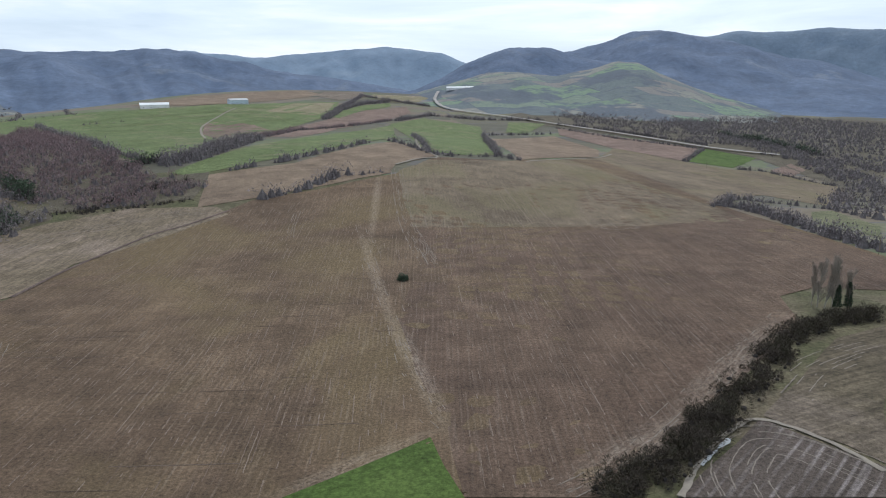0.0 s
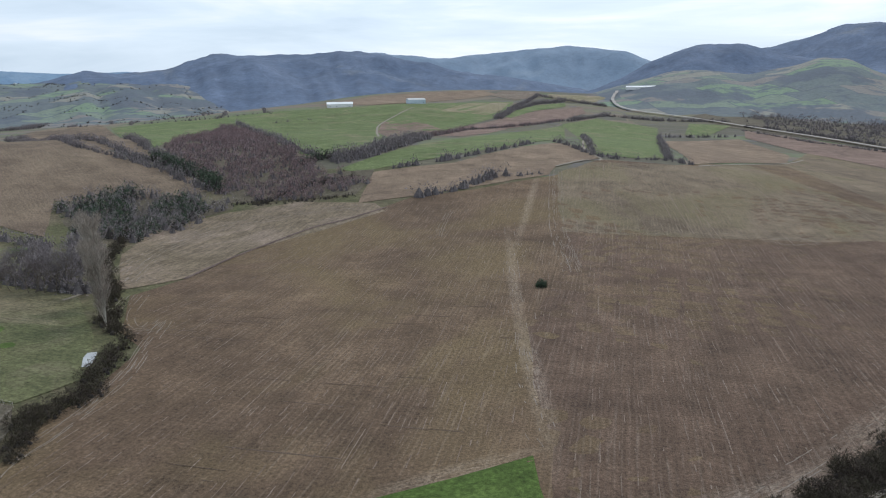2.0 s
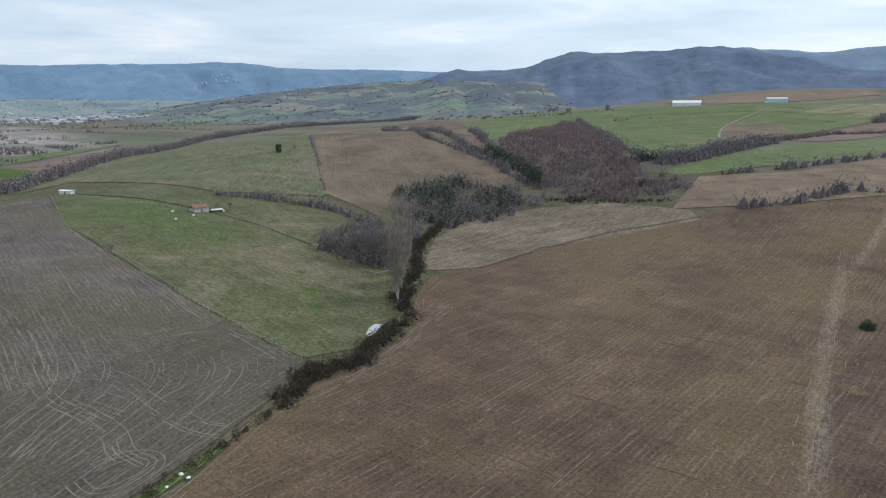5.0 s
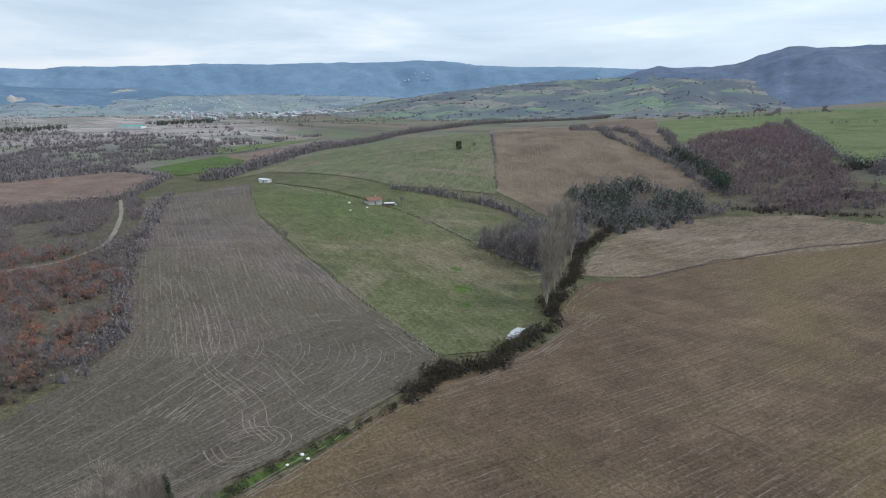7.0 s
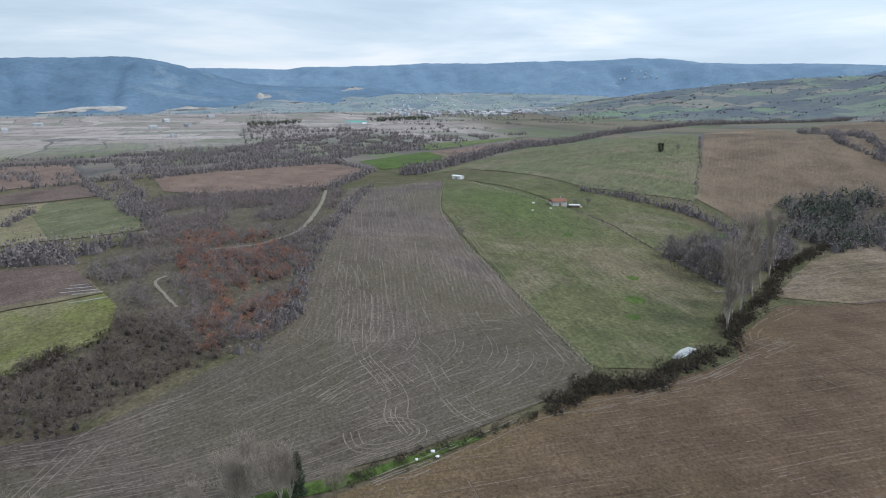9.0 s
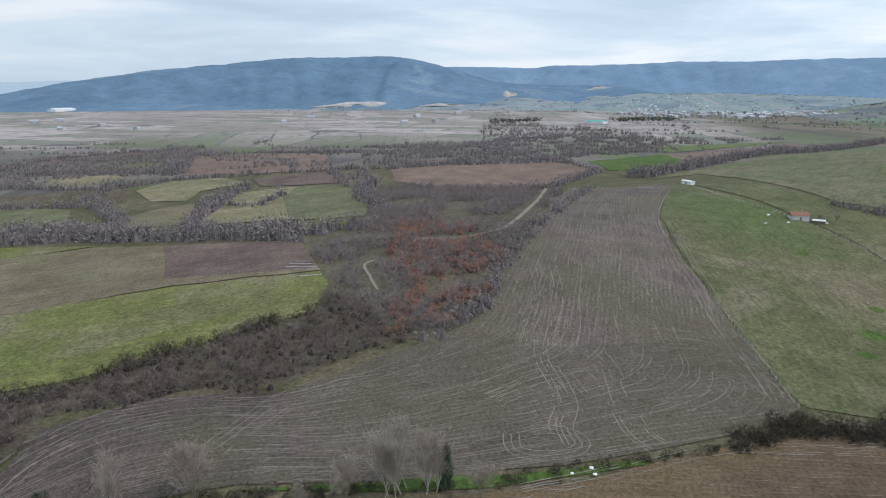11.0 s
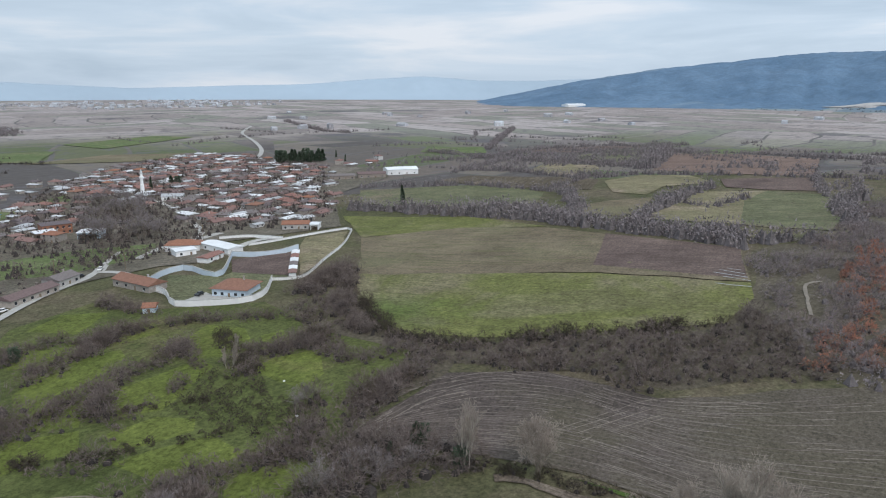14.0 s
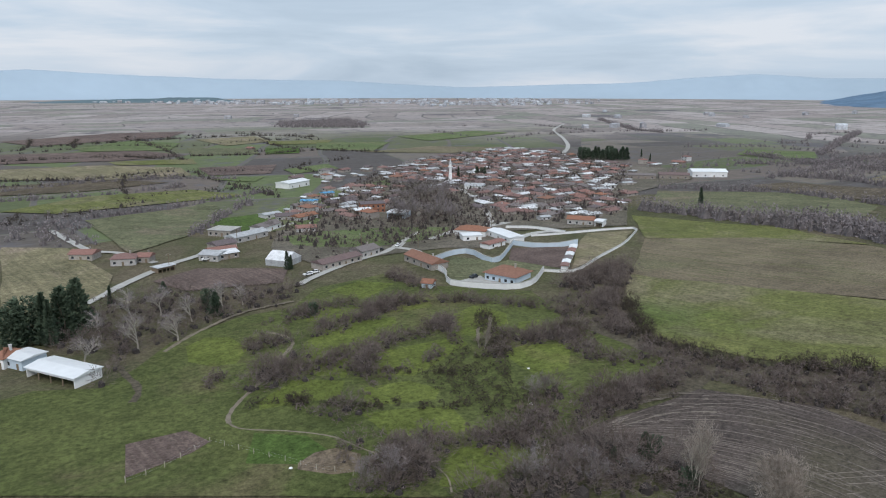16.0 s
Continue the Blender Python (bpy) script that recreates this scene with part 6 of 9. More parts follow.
hedge("hedge", "dark far hedge line", "twig_grey",
      [(29.3, -303.5), (12.2, -367.6), (-6.5, -413.6)], 6, 5, 30, 0.3)
hedge("hedge", "dark far hedge line", "twig_grey",
      [(175.5, -522.7), (122.9, -563.5), (56.7, -578.3), (-1.1, -553)], 6, 5, 26, 0.4)
hedge("hedge", "dark far hedge line", "twig_grey",
      [(162.7, -474.2), (90.8, -488.5), (39.7, -520.9)], 6, 5, 26, 0.4)
hedge("hedge", "dark far hedge line", "twig_grey",
      [(-93, -1408.6), (-184.1, -1496.6), (-270.7, -1356.2)], 8, 5, 26, 0.5)
hedge("hedge", "dark far hedge line", "twig_grey",
      [(-504.4, -530.1), (-581.7, -499.4), (-729.4, -537.9), (-825.9, -512.9), (-945, -446.9)], 8, 6, 26, 0.5)
hedge("hedge", "dark far hedge line", "twig_grey",
      [(-558.6, -125.5), (-572.7, -79.5), (-627, -23), (-729.5, 74.7)], 8, 6, 26, 0.5)
hedge("hedge", "dark far hedge line", "twig_grey",
      [(-971.4, -211.9), (-970.6, -78.7), (-1170.3, -26.4), (-1301.7, 91.5)], 9, 6, 26, 0.5)
hedge("hedge", "dark far hedge line", "twig_grey",
      [(-585.8, -613.4), (-581.4, -506.4), (-606, -442.6), (-595.2, -296.4)], 8, 6, 26, 0.6)
hedge("hedge", "dark far hedge line", "twig_grey",
      [(-315.9, 1283.2), (-335, 1409.5), (-364.9, 1782.6), (-176.6, 1624.4)], 8, 7, 26, 0.5)
hedge("hedge", "dark far hedge line", "twig_grey",
      [(-198.7, 1264), (-155, 1423), (-52, 1383.4), (69.2, 1426.9)], 8, 7, 26, 0.5)
hedge("hedge", "dark far hedge line", "twig_grey",
      [(91.6, 1346.4), (137.2, 1333.5), (306.6, 1128.3)], 9, 8, 26, 0.5)
hedge("hedge", "dark trees in the valley", "needle",
      [(-311.3, 554.2), (-307.6, 580.5), (-295.9, 587.6)], 10, 9, 45, 0.3)
hedge("hedge", "bare trees in the valley", "twig_grey",
      [(-289.9, 575.3), (-281.2, 600.1), (-269.4, 661.4)], 12, 9, 45, 0.3)
hedge("hedge", "bare scrub below the fields", "twig_dark",
      [(-282.3, 443.5), (-264.8, 487.2), (-238.5, 514.9)], 12, 4, 40, 0.25)
hedge("hedge", "bare trees on the stream bank", "twig_grey",
      [(-332.3, 321.6), (-304.1, 305.4), (-271.8, 272.1), (-258.2, 245.4), (-265.2, 233.8), (-289.5, 239)], 12, 8, 50, 0.25)
hedge("hedge", "bare hedge between the western parcels", "twig_grey",
      [(-256.8, -307.9), (-270.4, -279.9), (-292.5, -216.1), (-300.7, -170.6), (-304.6, -124.6), (-300.4, -58)], 10, 8, 34, 0.3)
hedge("hedge", "bare hedge between the western parcels", "twig_grey",
      [(-325, -396.2), (-351.6, -373.5), (-391.7, -337.2), (-400.5, -259.2), (-398.9, -237.9)], 7, 6, 34, 0.3)
hedge("hedge", "bare hedge between the western parcels", "twig_grey",
      [(-398.1, -257.4), (-475, -281.6), (-491.6, -270), (-523.6, -255.2), (-534, -215), (-542.2, -185.4)], 7, 6, 34, 0.3)
hedge("hedge", "bare hedge between the western parcels", "twig_grey",
      [(-810.2, -400.2), (-678.8, -334.6), (-565.4, -277)], 16, 12, 34, 0.3)
hedge("hedge", "bare hedge between the western parcels", "twig_grey",
      [(-542.2, -185.4), (-552.6, -122.6), (-463.1, -80.7)], 7, 6, 34, 0.3)
hedge("hedge", "bare hedge between the western parcels", "twig_grey",
      [(-323.4, -130.2), (-356, -139), (-415.9, -154), (-469.8, -162)], 9, 7, 34, 0.3)
hedge("hedge", "bare hedge between the western parcels", "twig_grey",
      [(-398.9, -237.9), (-340.7, -183), (-307.1, -165.5)], 9, 7, 34, 0.3)
hedge("hedge", "bare hedge between the western parcels", "twig_grey",
      [(-472.7, -421.9), (-496.6, -377.8), (-478.5, -301.5), (-499, -274.8)], 8, 6.5, 34, 0.3)
hedge("hedge", "bare hedge between the western parcels", "twig_grey",
      [(-443.8, -412.7), (-569.6, -462.4), (-589.2, -419.3), (-626.6, -313.3)], 8, 6.5, 34, 0.3)
hedge("hedge", "bare hedge between the western parcels", "twig_grey",
      [(-712.2, -465.2), (-795.9, -417.8), (-859.3, -330.9), (-852, -168.2)], 8, 6, 34, 0.3)
hedge("hedge", "bare hedge between the western parcels", "twig_grey",
      [(-481.5, -68.8), (-424, -60.1), (-360.7, -28.9)], 12, 7, 34, 0.3)
hedge("hedge", "bare hedge between the western parcels", "twig_grey",
      [(-403.9, -170.1), (-380.9, -115.5), (-429.8, -116.3)], 5, 5, 34, 0.3)
hedge("hedge", "bare scrub along the hilltop field", "twig_grey",
      [(-1012, 863), (-536.9, 524.1), (-470.9, 509.2), (-404.5, 493.9), (-343.5, 462.7)], 8, 6, 34, 0.3)
hedge("hedge", "bare scrub below the green slope", "twig_grey",
      [(-588.4, 643.7), (-467.8, 546.2), (-421.4, 520.2), (-384.2, 493.8)], 9, 7, 34, 0.3)
hedge("hedge", "dark evergreen oaks at the wood's edge", "needle",
      [(-441.8, 518.6), (-411.3, 509.1), (-357.8, 485.6), (-327.8, 458.1)], 10, 9, 60, 0.3)
hedge("hedge", "bare trees above the wood", "twig_grey",
      [(-686.2, 990), (-477.2, 753.7), (-363.9, 624.5), (-317.7, 591.4)], 7, 8, 34, 0.3)
hedge("hedge", "bare trees in the valley below the green slope", "twig_grey",
      [(-282.6, 570.5), (-270.5, 599.4), (-269.4, 661.4), (-273.8, 751.6)], 22, 9, 40, 0.3)
hedge("hedge", "brown hedge along the reddish field", "twig_rust",
      [(-282.2, 774.9), (-299.7, 982.8), (-258.9, 1084.3), (-209.4, 1267.2)], 8, 6, 34, 0.3)
hedge("hedge", "bare trees along the crest", "twig_grey",
      [(-311, 1202.1), (-330.9, 1392.4), (-324, 1581.9), (-276.5, 1681.2)], 14, 8, 34, 0.3)
hedge("hedge", "dark bramble edge along the fallow strip", "twig_dark",
      [(-314.9, 434.1), (-256.5, 446.4), (-215.5, 462)], 8, 2.5, 50, 0.2)
hedge("hedge", "bare hedge between the northern parcels", "twig_grey",
      [(-133.7, 1002), (-72.4, 659.9), (-50.9, 655.6)], 6, 5.5, 30, 0.3)
hedge("hedge", "bare hedge between the northern parcels", "twig_grey",
      [(87.4, 1281.6), (173.1, 1157), (283.1, 1082.8)], 6, 5.5, 30, 0.3)
hedge("hedge", "bare hedge between the northern parcels", "twig_grey",
      [(226.6, 926.9), (294, 1093)], 6, 5.5, 30, 0.3)
hedge("hedge", "bare hedge between the northern parcels", "twig_grey",
      [(279, 895), (310.6, 898.6), (357.3, 797.3)], 6, 5.5, 30, 0.3)
hedge("hedge", "bare hedge between the northern parcels", "twig_grey",
      [(149.5, 526.5), (184.5, 585.7), (252.8, 559.6)], 6, 5.5, 30, 0.3)
hedge("hedge", "bare hedge between the northern parcels", "twig_grey",
      [(-28.9, 975.9), (-9.6, 700), (12.3, 677.1)], 6, 5.5, 30, 0.3)
hedgerows("bare hedges round the fields of the north west valley", "twig_grey",
          [(-1293.2, -71.6), (-2977.3, -201.3), (-2537.6, 322), (-2396.2, 789.3), (-1589.5, 539.7), (-1222.8, 174.8)], 10, (150, 260), 8, 20, 0.5, 0.5, 36)
hedgerows("bare hedges round the small fields of the northern slopes", "twig_grey",
          [(-2411.9, 1156.4), (-1972.8, 1741.1), (-1364.5, 883.7)], 20, (110, 170), 7, 22, 0.45, 0.55, 31)
hedgerows("bare hedges round the fields below the foothills", "twig_grey",
          [(-1881.4, 630.1), (-2690.5, 1765.9), (-693.2, 1239.6), (-495.4, 920.3), (-832.6, 981.3), (-1463.3, 1197.3), (-1226.1, 584.1)], 35, (110, 170), 7, 22, 0.45, 0.5, 32)
hedgerows("bare hedges round the western fields", "twig_grey",
          [(-511.9, -639.9), (-828.7, -803.2), (-1055.6, -572.7), (-1111.4, -240.9), (-1013.3, -85.9), (-560.2, -193.7), (-453.5, -359.2), (-388.9, -480.4)], 12, (90, 220), 6, 24, 0.35, 0.5, 33)
hedgerows("bare hedges round the parcels of the plain", "twig_dark",
          [(137.1, -376.3), (327.1, -1101.5), (-68, -1180.3), (-201.1, -799.3), (-48.2, -531.2), (-20.5, -390.3), (31.3, -344.8)], 14, (80, 170), 5, 24, 0.35, 0.5, 34)
hedgerows("bare hedges round the far parcels", "twig_grey",
          [(-255, -835.6), (-387.4, -1289.3), (-1035.5, -1227.7), (-1335.1, -740.4), (-958.4, -504.8), (-527.9, -585.7), (-429.2, -748.9)], 14, (160, 300), 6, 16, 0.6, 0.3, 35)


def slope_trees(label, of, material, tries, size, count, blade, seed, reach=(0.05, 0.85)):
    """Groves and winding hedgerows over a far slope, as one tangle."""
    rng = np.random.default_rng(seed)
    grid = SLOPES[of]
    ni, nj = grid.shape[:2]
    u, v = rng.uniform(0, ni - 1.01, tries), rng.uniform(reach[0], reach[1], tries) * (nj - 1.01)
    i, j = u.astype(int), v.astype(int)
    a, b = (u - i)[:, None], (v - j)[:, None]
    p = (grid[i, j] * (1 - a) + grid[i + 1, j] * a) * (1 - b) + (grid[i, j + 1] * (1 - a) + grid[i + 1, j + 1] * a) * b
    grove = np.array([noise.noise((x * 0.006, y * 0.006, seed)) for x, y, z in p])
    line = np.array([min(abs(noise.noise((x * 0.005, y * 0.005, seed + 4))), abs(noise.noise((x * 0.008, y * 0.004, seed + 8)))) for x, y, z in p])
    p = p[(line < 0.0055) & (grove > -0.25)]
    h = size * rng.uniform(0.5, 1.3, len(p))
    verts = spray(p[:, 0], p[:, 1], p[:, 2] - 0.5, h * rng.uniform(0.5, 0.8, len(p)), h, count, blade, rng=rng)
    return tagged(soup("hedgerows", verts, MATS[material]), label, "hedge", kind="stuff")


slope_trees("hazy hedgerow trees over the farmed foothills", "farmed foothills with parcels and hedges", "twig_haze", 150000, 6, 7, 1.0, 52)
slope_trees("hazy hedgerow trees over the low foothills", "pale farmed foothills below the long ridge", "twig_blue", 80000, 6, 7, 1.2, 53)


# ---- lanes, tracks and water ----
def smooth_line(line, gap):
    """A line resampled evenly along a soft curve."""
    p = np.array(line, float)
    if len(p) > 2:
        q = [p[0]]
        for a, b, c, d in zip(np.vstack([p[:1], p[:-2]]), p[:-1], p[1:], np.vstack([p[2:], p[-1:]])):
            for s in (0.2, 0.4, 0.6, 0.8, 1.0):
                q.append(0.5 * (2 * b + (c - a) * s + (2 * a - 5 * b + 4 * c - d) * s * s + (3 * b - a - 3 * c + d) * s ** 3))
        p = np.array(q)
    cum = np.r_[0, np.cumsum(np.hypot(*np.diff(p, axis=0).T))]
    n = max(2, int(cum[-1] / gap) + 1)
    s = np.linspace(0, cum[-1], n)
    return np.stack([np.interp(s, cum, p[:, 0]), np.interp(s, cum, p[:, 1])], 1)


def normals(p):
    d = np.gradient(p, axis=0)
    d /= np.linalg.norm(d, axis=1, keepdims=True) + 1e-9
    return np.stack([-d[:, 1], d[:, 0]], 1)


def lift_of(x, y):
    return 0.40 + 0.0005 * math.hypot(x - HUB[0], y - HUB[1])


def lane(name, label, material, line, width, rag=0.12, category="track", over=None):
    """A strip of road or track laid on the land, with uneven edges."""
    far = math.hypot(*(np.array(line).mean(0) - HUB))
    rag = {"dirt_track": 0.7, "puddle": 1.3}.get(name, rag)
    p = smooth_line(line, max(2.0, 0.012 * far))
    nrm = normals(p)
    verts, faces = [], []
    for i, ((x, y), (nx, ny)) in enumerate(zip(p, nrm)):
        for s in (-1, -0.33, 0.33, 1):
            w = 0.5 * width * s * max(0.15, 1 + rag * noise.noise((x * 0.31, y * 0.31, s * 3)))
            X, Y = x + nx * w, y + ny * w
            base = max(H(X, Y), on_slope(over, X, Y)) if over else H(X, Y)
            verts.append((X, Y, base + lift_of(X, Y) * (3 if over else 1) - (0.06 if abs(s) == 1 else 0)))
        if i:
            a = 4 * (i - 1)
            faces += [(a + k, a + 4 + k, a + 5 + k, a + 1 + k) for k in range(3)]
    ob = mesh_object(name, verts, faces, MATS[material], smooth=True)
    return tagged(ob, label, category, kind="structure")


def ruts(name, label, material, line, count, spread, width, gaps, seed):
    """Side by side broken wheel marks along a line, as one sheet."""
    rng = np.random.default_rng(seed)
    verts, faces = [], []
    for k in range(count):
        off = (k - (count - 1) / 2) * spread / max(1, count - 1) + rng.normal(0, spread * 0.06)
        p = smooth_line(line, 1.5)
        nrm = normals(p)
        on = True
        last = None
        for i, ((x, y), (nx, ny)) in enumerate(zip(p, nrm)):
            if rng.uniform() < 0.3:
                on = rng.uniform() > gaps
            if not on:
                last = None
                continue
            o = off + 0.8 * noise.noise((x * 0.015, y * 0.015, k)) + rng.normal(0, 0.06)
            w = width * rng.uniform(0.5, 1.2) / 2
            row = []
            for s in (o - w, o + w):
                X, Y = x + nx * s, y + ny * s
                verts.append((X, Y, H(X, Y) + lift_of(X, Y) - 0.1))
                row.append(len(verts) - 1)
            if last:
                faces.append((last[0], row[0], row[1], last[1]))
            last = row
    ob = mesh_object(name, verts, faces, MATS[material])
    return tagged(ob, label, "track", kind="structure")


def strips(name, label, lines, width, gaps, material, seed, category="furrows", run=9):
    """Broken low crests along many lines, as one mesh."""
    rng = np.random.default_rng(seed)
    verts, faces = [], []
    for p in lines:
        if len(p) < 3:
            continue
        nrm = normals(p)
        last, left = None, 0
        for i, ((x, y), (nx, ny)) in enumerate(zip(p, nrm)):
            if left <= 0:
                dense = 0.5 + 0.9 * noise.noise((x * 0.02, y * 0.02, seed))
                on, left = rng.uniform() > gaps - 0.4 * (dense - 0.5), int(rng.integers(2, run))
            left -= 1
            if not on:
                last = None
                continue
            w = width * rng.uniform(0.35, 1.0) / 2
            z = H(x, y) + 0.26 + 0.0004 * math.hypot(x - HUB[0], y - HUB[1])
            verts += [(x - nx * w, y - ny * w, z), (x, y, z + 0.08), (x + nx * w, y + ny * w, z)]
            row = len(verts) - 3
            if last is not None:
                faces += [(last, row, row + 1, last + 1), (last + 1, row + 1, row + 2, last + 2)]
            last = row
    return tagged(mesh_object(name, verts, faces, MATS[material]), label, category, kind="stuff")


def rows_between(a, b, count, gap, rng):
    """Lines that turn gradually from one edge of a field into the other."""
    a, b = smooth_line(a, gap), smooth_line(b, gap)
    n = max(len(a), len(b))
    f = np.linspace(0, 1, n)
    at = lambda p: np.stack([np.interp(f, np.linspace(0, 1, len(p)), p[:, k]) for k in (0, 1)], 1)
    a, b = at(a), at(b)
    return [a + (b - a) * min(0.985, max(0.015, (k + rng.uniform(-0.3, 0.3)) / count)) + rng.normal(0, 0.05, a.shape) for k in range(count)]


def rows_across(outline, angle, gap, step, rng, bend=0.0):
    """Parallel lines within a field's outline."""
    pts = np.array(outline)
    mid, half = pts.mean(0), np.ptp(pts, axis=0).max() * 0.75
    c, s = math.cos(radians(angle)), math.sin(radians(angle))
    t = np.arange(-half, half, step)
    lines = []
    for o in np.arange(-half, half, gap):
        w = o + rng.normal(0, gap * 0.18) + bend * np.sin(t * 0.012 + 0.6) + rng.normal(0, 0.05, len(t))
        p = np.stack([mid[0] + c * t - s * w, mid[1] + s * t + c * w], 1)
        ok = inside(p[:, 0], p[:, 1], outline)
        edges = np.flatnonzero(np.diff(np.r_[0, ok.astype(int), 0]))
        lines += [p[i:j] for i, j in zip(edges[::2], edges[1::2])]
    return lines


FR = np.random.default_rng(77)
strips("furrows", "long pale furrows sweeping down the grey ploughed field",
       rows_between([(-489, 81), (-285, 60), (-240, 55), (-192, 48), (-174, 35), (-138, 0), (-131, -33), (-112, -51), (-82, -47)],
                    [(-503, 150), (-343, 121), (-229, 127), (-190, 130), (-160, 134), (-138, 112), (-118, 75), (-104, 40), (-97, 5), (-84, -20), (-69, -42)], 58, 3.0, FR), 0.34, 0.66, "furrow_grey", 61)
strips("furrows", "fine furrow crests down the brown ploughed field",
       rows_across([(-50, 137), (-22, 166), (-30, 205), (-44, 255), (-47, 350), (-58, 410), (-75, 480), (-90, 550), (-137, 488), (-178, 436), (-218, 331), (-212, 280), (-180, 205), (-147, 155), (-128, 108), (-104, 60)], 99, 1.9, 1.6, FR, 2.0), 0.36, 0.68, "furrow_brown", 62, run=5)
strips("furrows", "fine furrow crests down the reddish ploughed field",
       rows_across([(-6, 138), (-12, 168), (-26, 206), (-39, 255), (-42, 350), (-52, 405), (0, 420), (78, 424), (150, 500), (174, 446), (188, 363), (157, 302), (131, 305), (111, 290), (105, 255), (74, 211), (48, 172), (20, 140)], 96, 2.1, 1.7, FR, 2.5), 0.36, 0.70, "furrow_brown", 63, run=5)
strips("furrows", "pale cross scratches on the brown ploughed field",
       rows_across([(-104, 64), (-50, 137), (-22, 168), (-38, 240), (-60, 320), (-160, 300), (-200, 240), (-147, 155)], 8, 7.5, 3.0, FR, 1.0), 0.34, 0.84, "furrow_brown", 64)
strips("furrows", "streaks of turned soil over the weathered crest",
       rows_across([(-60, 412), (-15, 420), (78, 428), (150, 505), (95, 640), (0, 650), (-60, 620), (-85, 550)], 98, 4.5, 5.0, FR, 3.0), 0.6, 0.7, "furrow_brown", 65)
strips("crop_rows", "drill rows in the wide green field",
       rows_across([(-156.6, -162.4), (-195.7, -110.5), (-215.5, -78.4), (-232.4, -22.7), (-218.5, -14.8), (-193.1, -12.1), (-166.5, -37.8), (-145.6, -54.8), (-120, -92), (-133, -129)], 118, 3.2, 4.0, FR, 2.0), 0.5, 0.6, "furrow_green", 66, "crop")
strips("crop_rows", "drill rows in the olive field",
       rows_across([(-202.6, -224.6), (-256.2, -200.9), (-279, -157.7), (-278, -122), (-225, -88), (-195.7, -111), (-157, -162)], 118, 3.2, 4.0, FR, 2.0), 0.5, 0.6, "furrow_green", 67, "crop")
strips("crop_rows", "pale drill rows and washed streaks on the green slope",
       rows_across([(-727.5, 1130.4), (-581.6, 1192.9), (-519.3, 1276.4), (-488.1, 1322.4), (-385.6, 1427.7), (-335.1, 1043.4), (-307.1, 685.7), (-297.1, 600.9), (-352, 625.1), (-480.3, 761.4)], 62, 13, 9, FR, 9.0), 2.6, 0.6, "furrow_green", 68, "crop")
lane("lane", "pale country lane into the village", "concrete",
     [(103.9, -349.2), (85.7, -310.3), (72.7, -287.6), (58.5, -278.3), (40.6, -252.9)], 3.6)
lane("lane", "pale concrete lane beside the low houses", "concrete",
     [(-19.8, -195.4), (-28.7, -207.5), (-46.8, -226.9), (-66.3, -242.3), (-73.9, -250.3), (-82.6, -238.1), (-82.1, -210.5), (-84, -194.8)], 3.6)
lane("road", "pale concrete village road", "concrete",
     [(60.6, -192.7), (56.2, -202.9), (48, -221.8), (34.1, -247.6), (23.4, -260.5), (3.2, -288.4), (-16, -315.1), (-30.4, -333.6)], 4.2)
lane("lane", "pale concrete lane into the village", "concrete",
     [(-133.5, -240.5), (-136.1, -254.8), (-134.3, -271.8), (-138.9, -291.4), (-147.8, -307.6), (-156.5, -343.4), (-165.2, -391.2), (-171.3, -440.6)], 3.6)
lane("lane", "pale concrete yard lane", "concrete",
     [(-95.9, -264.4), (-113.3, -279.2), (-137.7, -288.2), (-154.1, -295.5)], 5)
lane("lane", "pale concrete lane past the white sheds", "concrete",
     [(-73.9, -250.3), (-83.8, -268.5), (-95.1, -285.3)], 5)
lane("lane", "pale concrete yard behind the wall", "concrete",
     [(-134.3, -240.2), (-145.8, -254.3), (-160.9, -261.9), (-172.6, -257.3)], 5)
lane("road", "pale road leaving the village over the plain", "concrete",
     [(-301, -595.9), (-358.4, -653.7), (-425.3, -758.5), (-490.9, -905), (-559.4, -1082.7), (-631.5, -1208), (-679.5, -1279.6)], 5.5)
lane("dirt_track", "rutted dirt track across the meadow", "track_earth",
     [(-4, -140), (-8.8, -135), (-11.5, -127.6), (-9, -119.6), (-3.8, -107.2), (1, -96.3), (5.7, -87.8), (8.7, -79.9), (8.6, -75.5)], 1.3)
lane("dirt_track", "rutted dirt track in the meadow", "track_earth",
     [(8.6, -75.5), (5.3, -71.4), (-6.3, -66.5), (-15, -60.9), (-20.4, -53.6), (-25.7, -47.7), (-32.5, -44), (-35.5, -36.6), (-34.7, -30.2)], 0.6)
lane("dirt_track", "dirt lane beside the stream", "track_earth",
     [(-15.9, -172.8), (3.2, -164.4), (18.3, -147), (27.8, -131.2)], 1.5)
lane("dirt_track", "dirt track past the barn", "litter",
     [(42.7, -133.3), (38.3, -118.3), (32.3, -104.2), (32.7, -95.1)], 2)
lane("dirt_track", "pale sandy track through the scrub", "dirt",
     [(-481.7, 62.2), (-379.4, 57.3), (-308, 49), (-284.9, 36.3), (-277.3, 24.3), (-276.4, 8.9)], 2.2)
lane("dirt_track", "pale sandy track in the scrub", "dirt",
     [(-245.3, -3), (-239.7, -6.3), (-225.6, -0.1), (-212.7, 6.2)], 1.2)
lane("road", "pale country road along the valley", "asphalt",
     [(-186, 1940.3), (-173.7, 1724.8), (-120.5, 1563.9), (2.4, 1456.5), (91.6, 1346.4), (192, 1222.2), (297.7, 1094.5), (388.2, 1049.4)], 8, over="low hill with green and brown parcels and hedges")
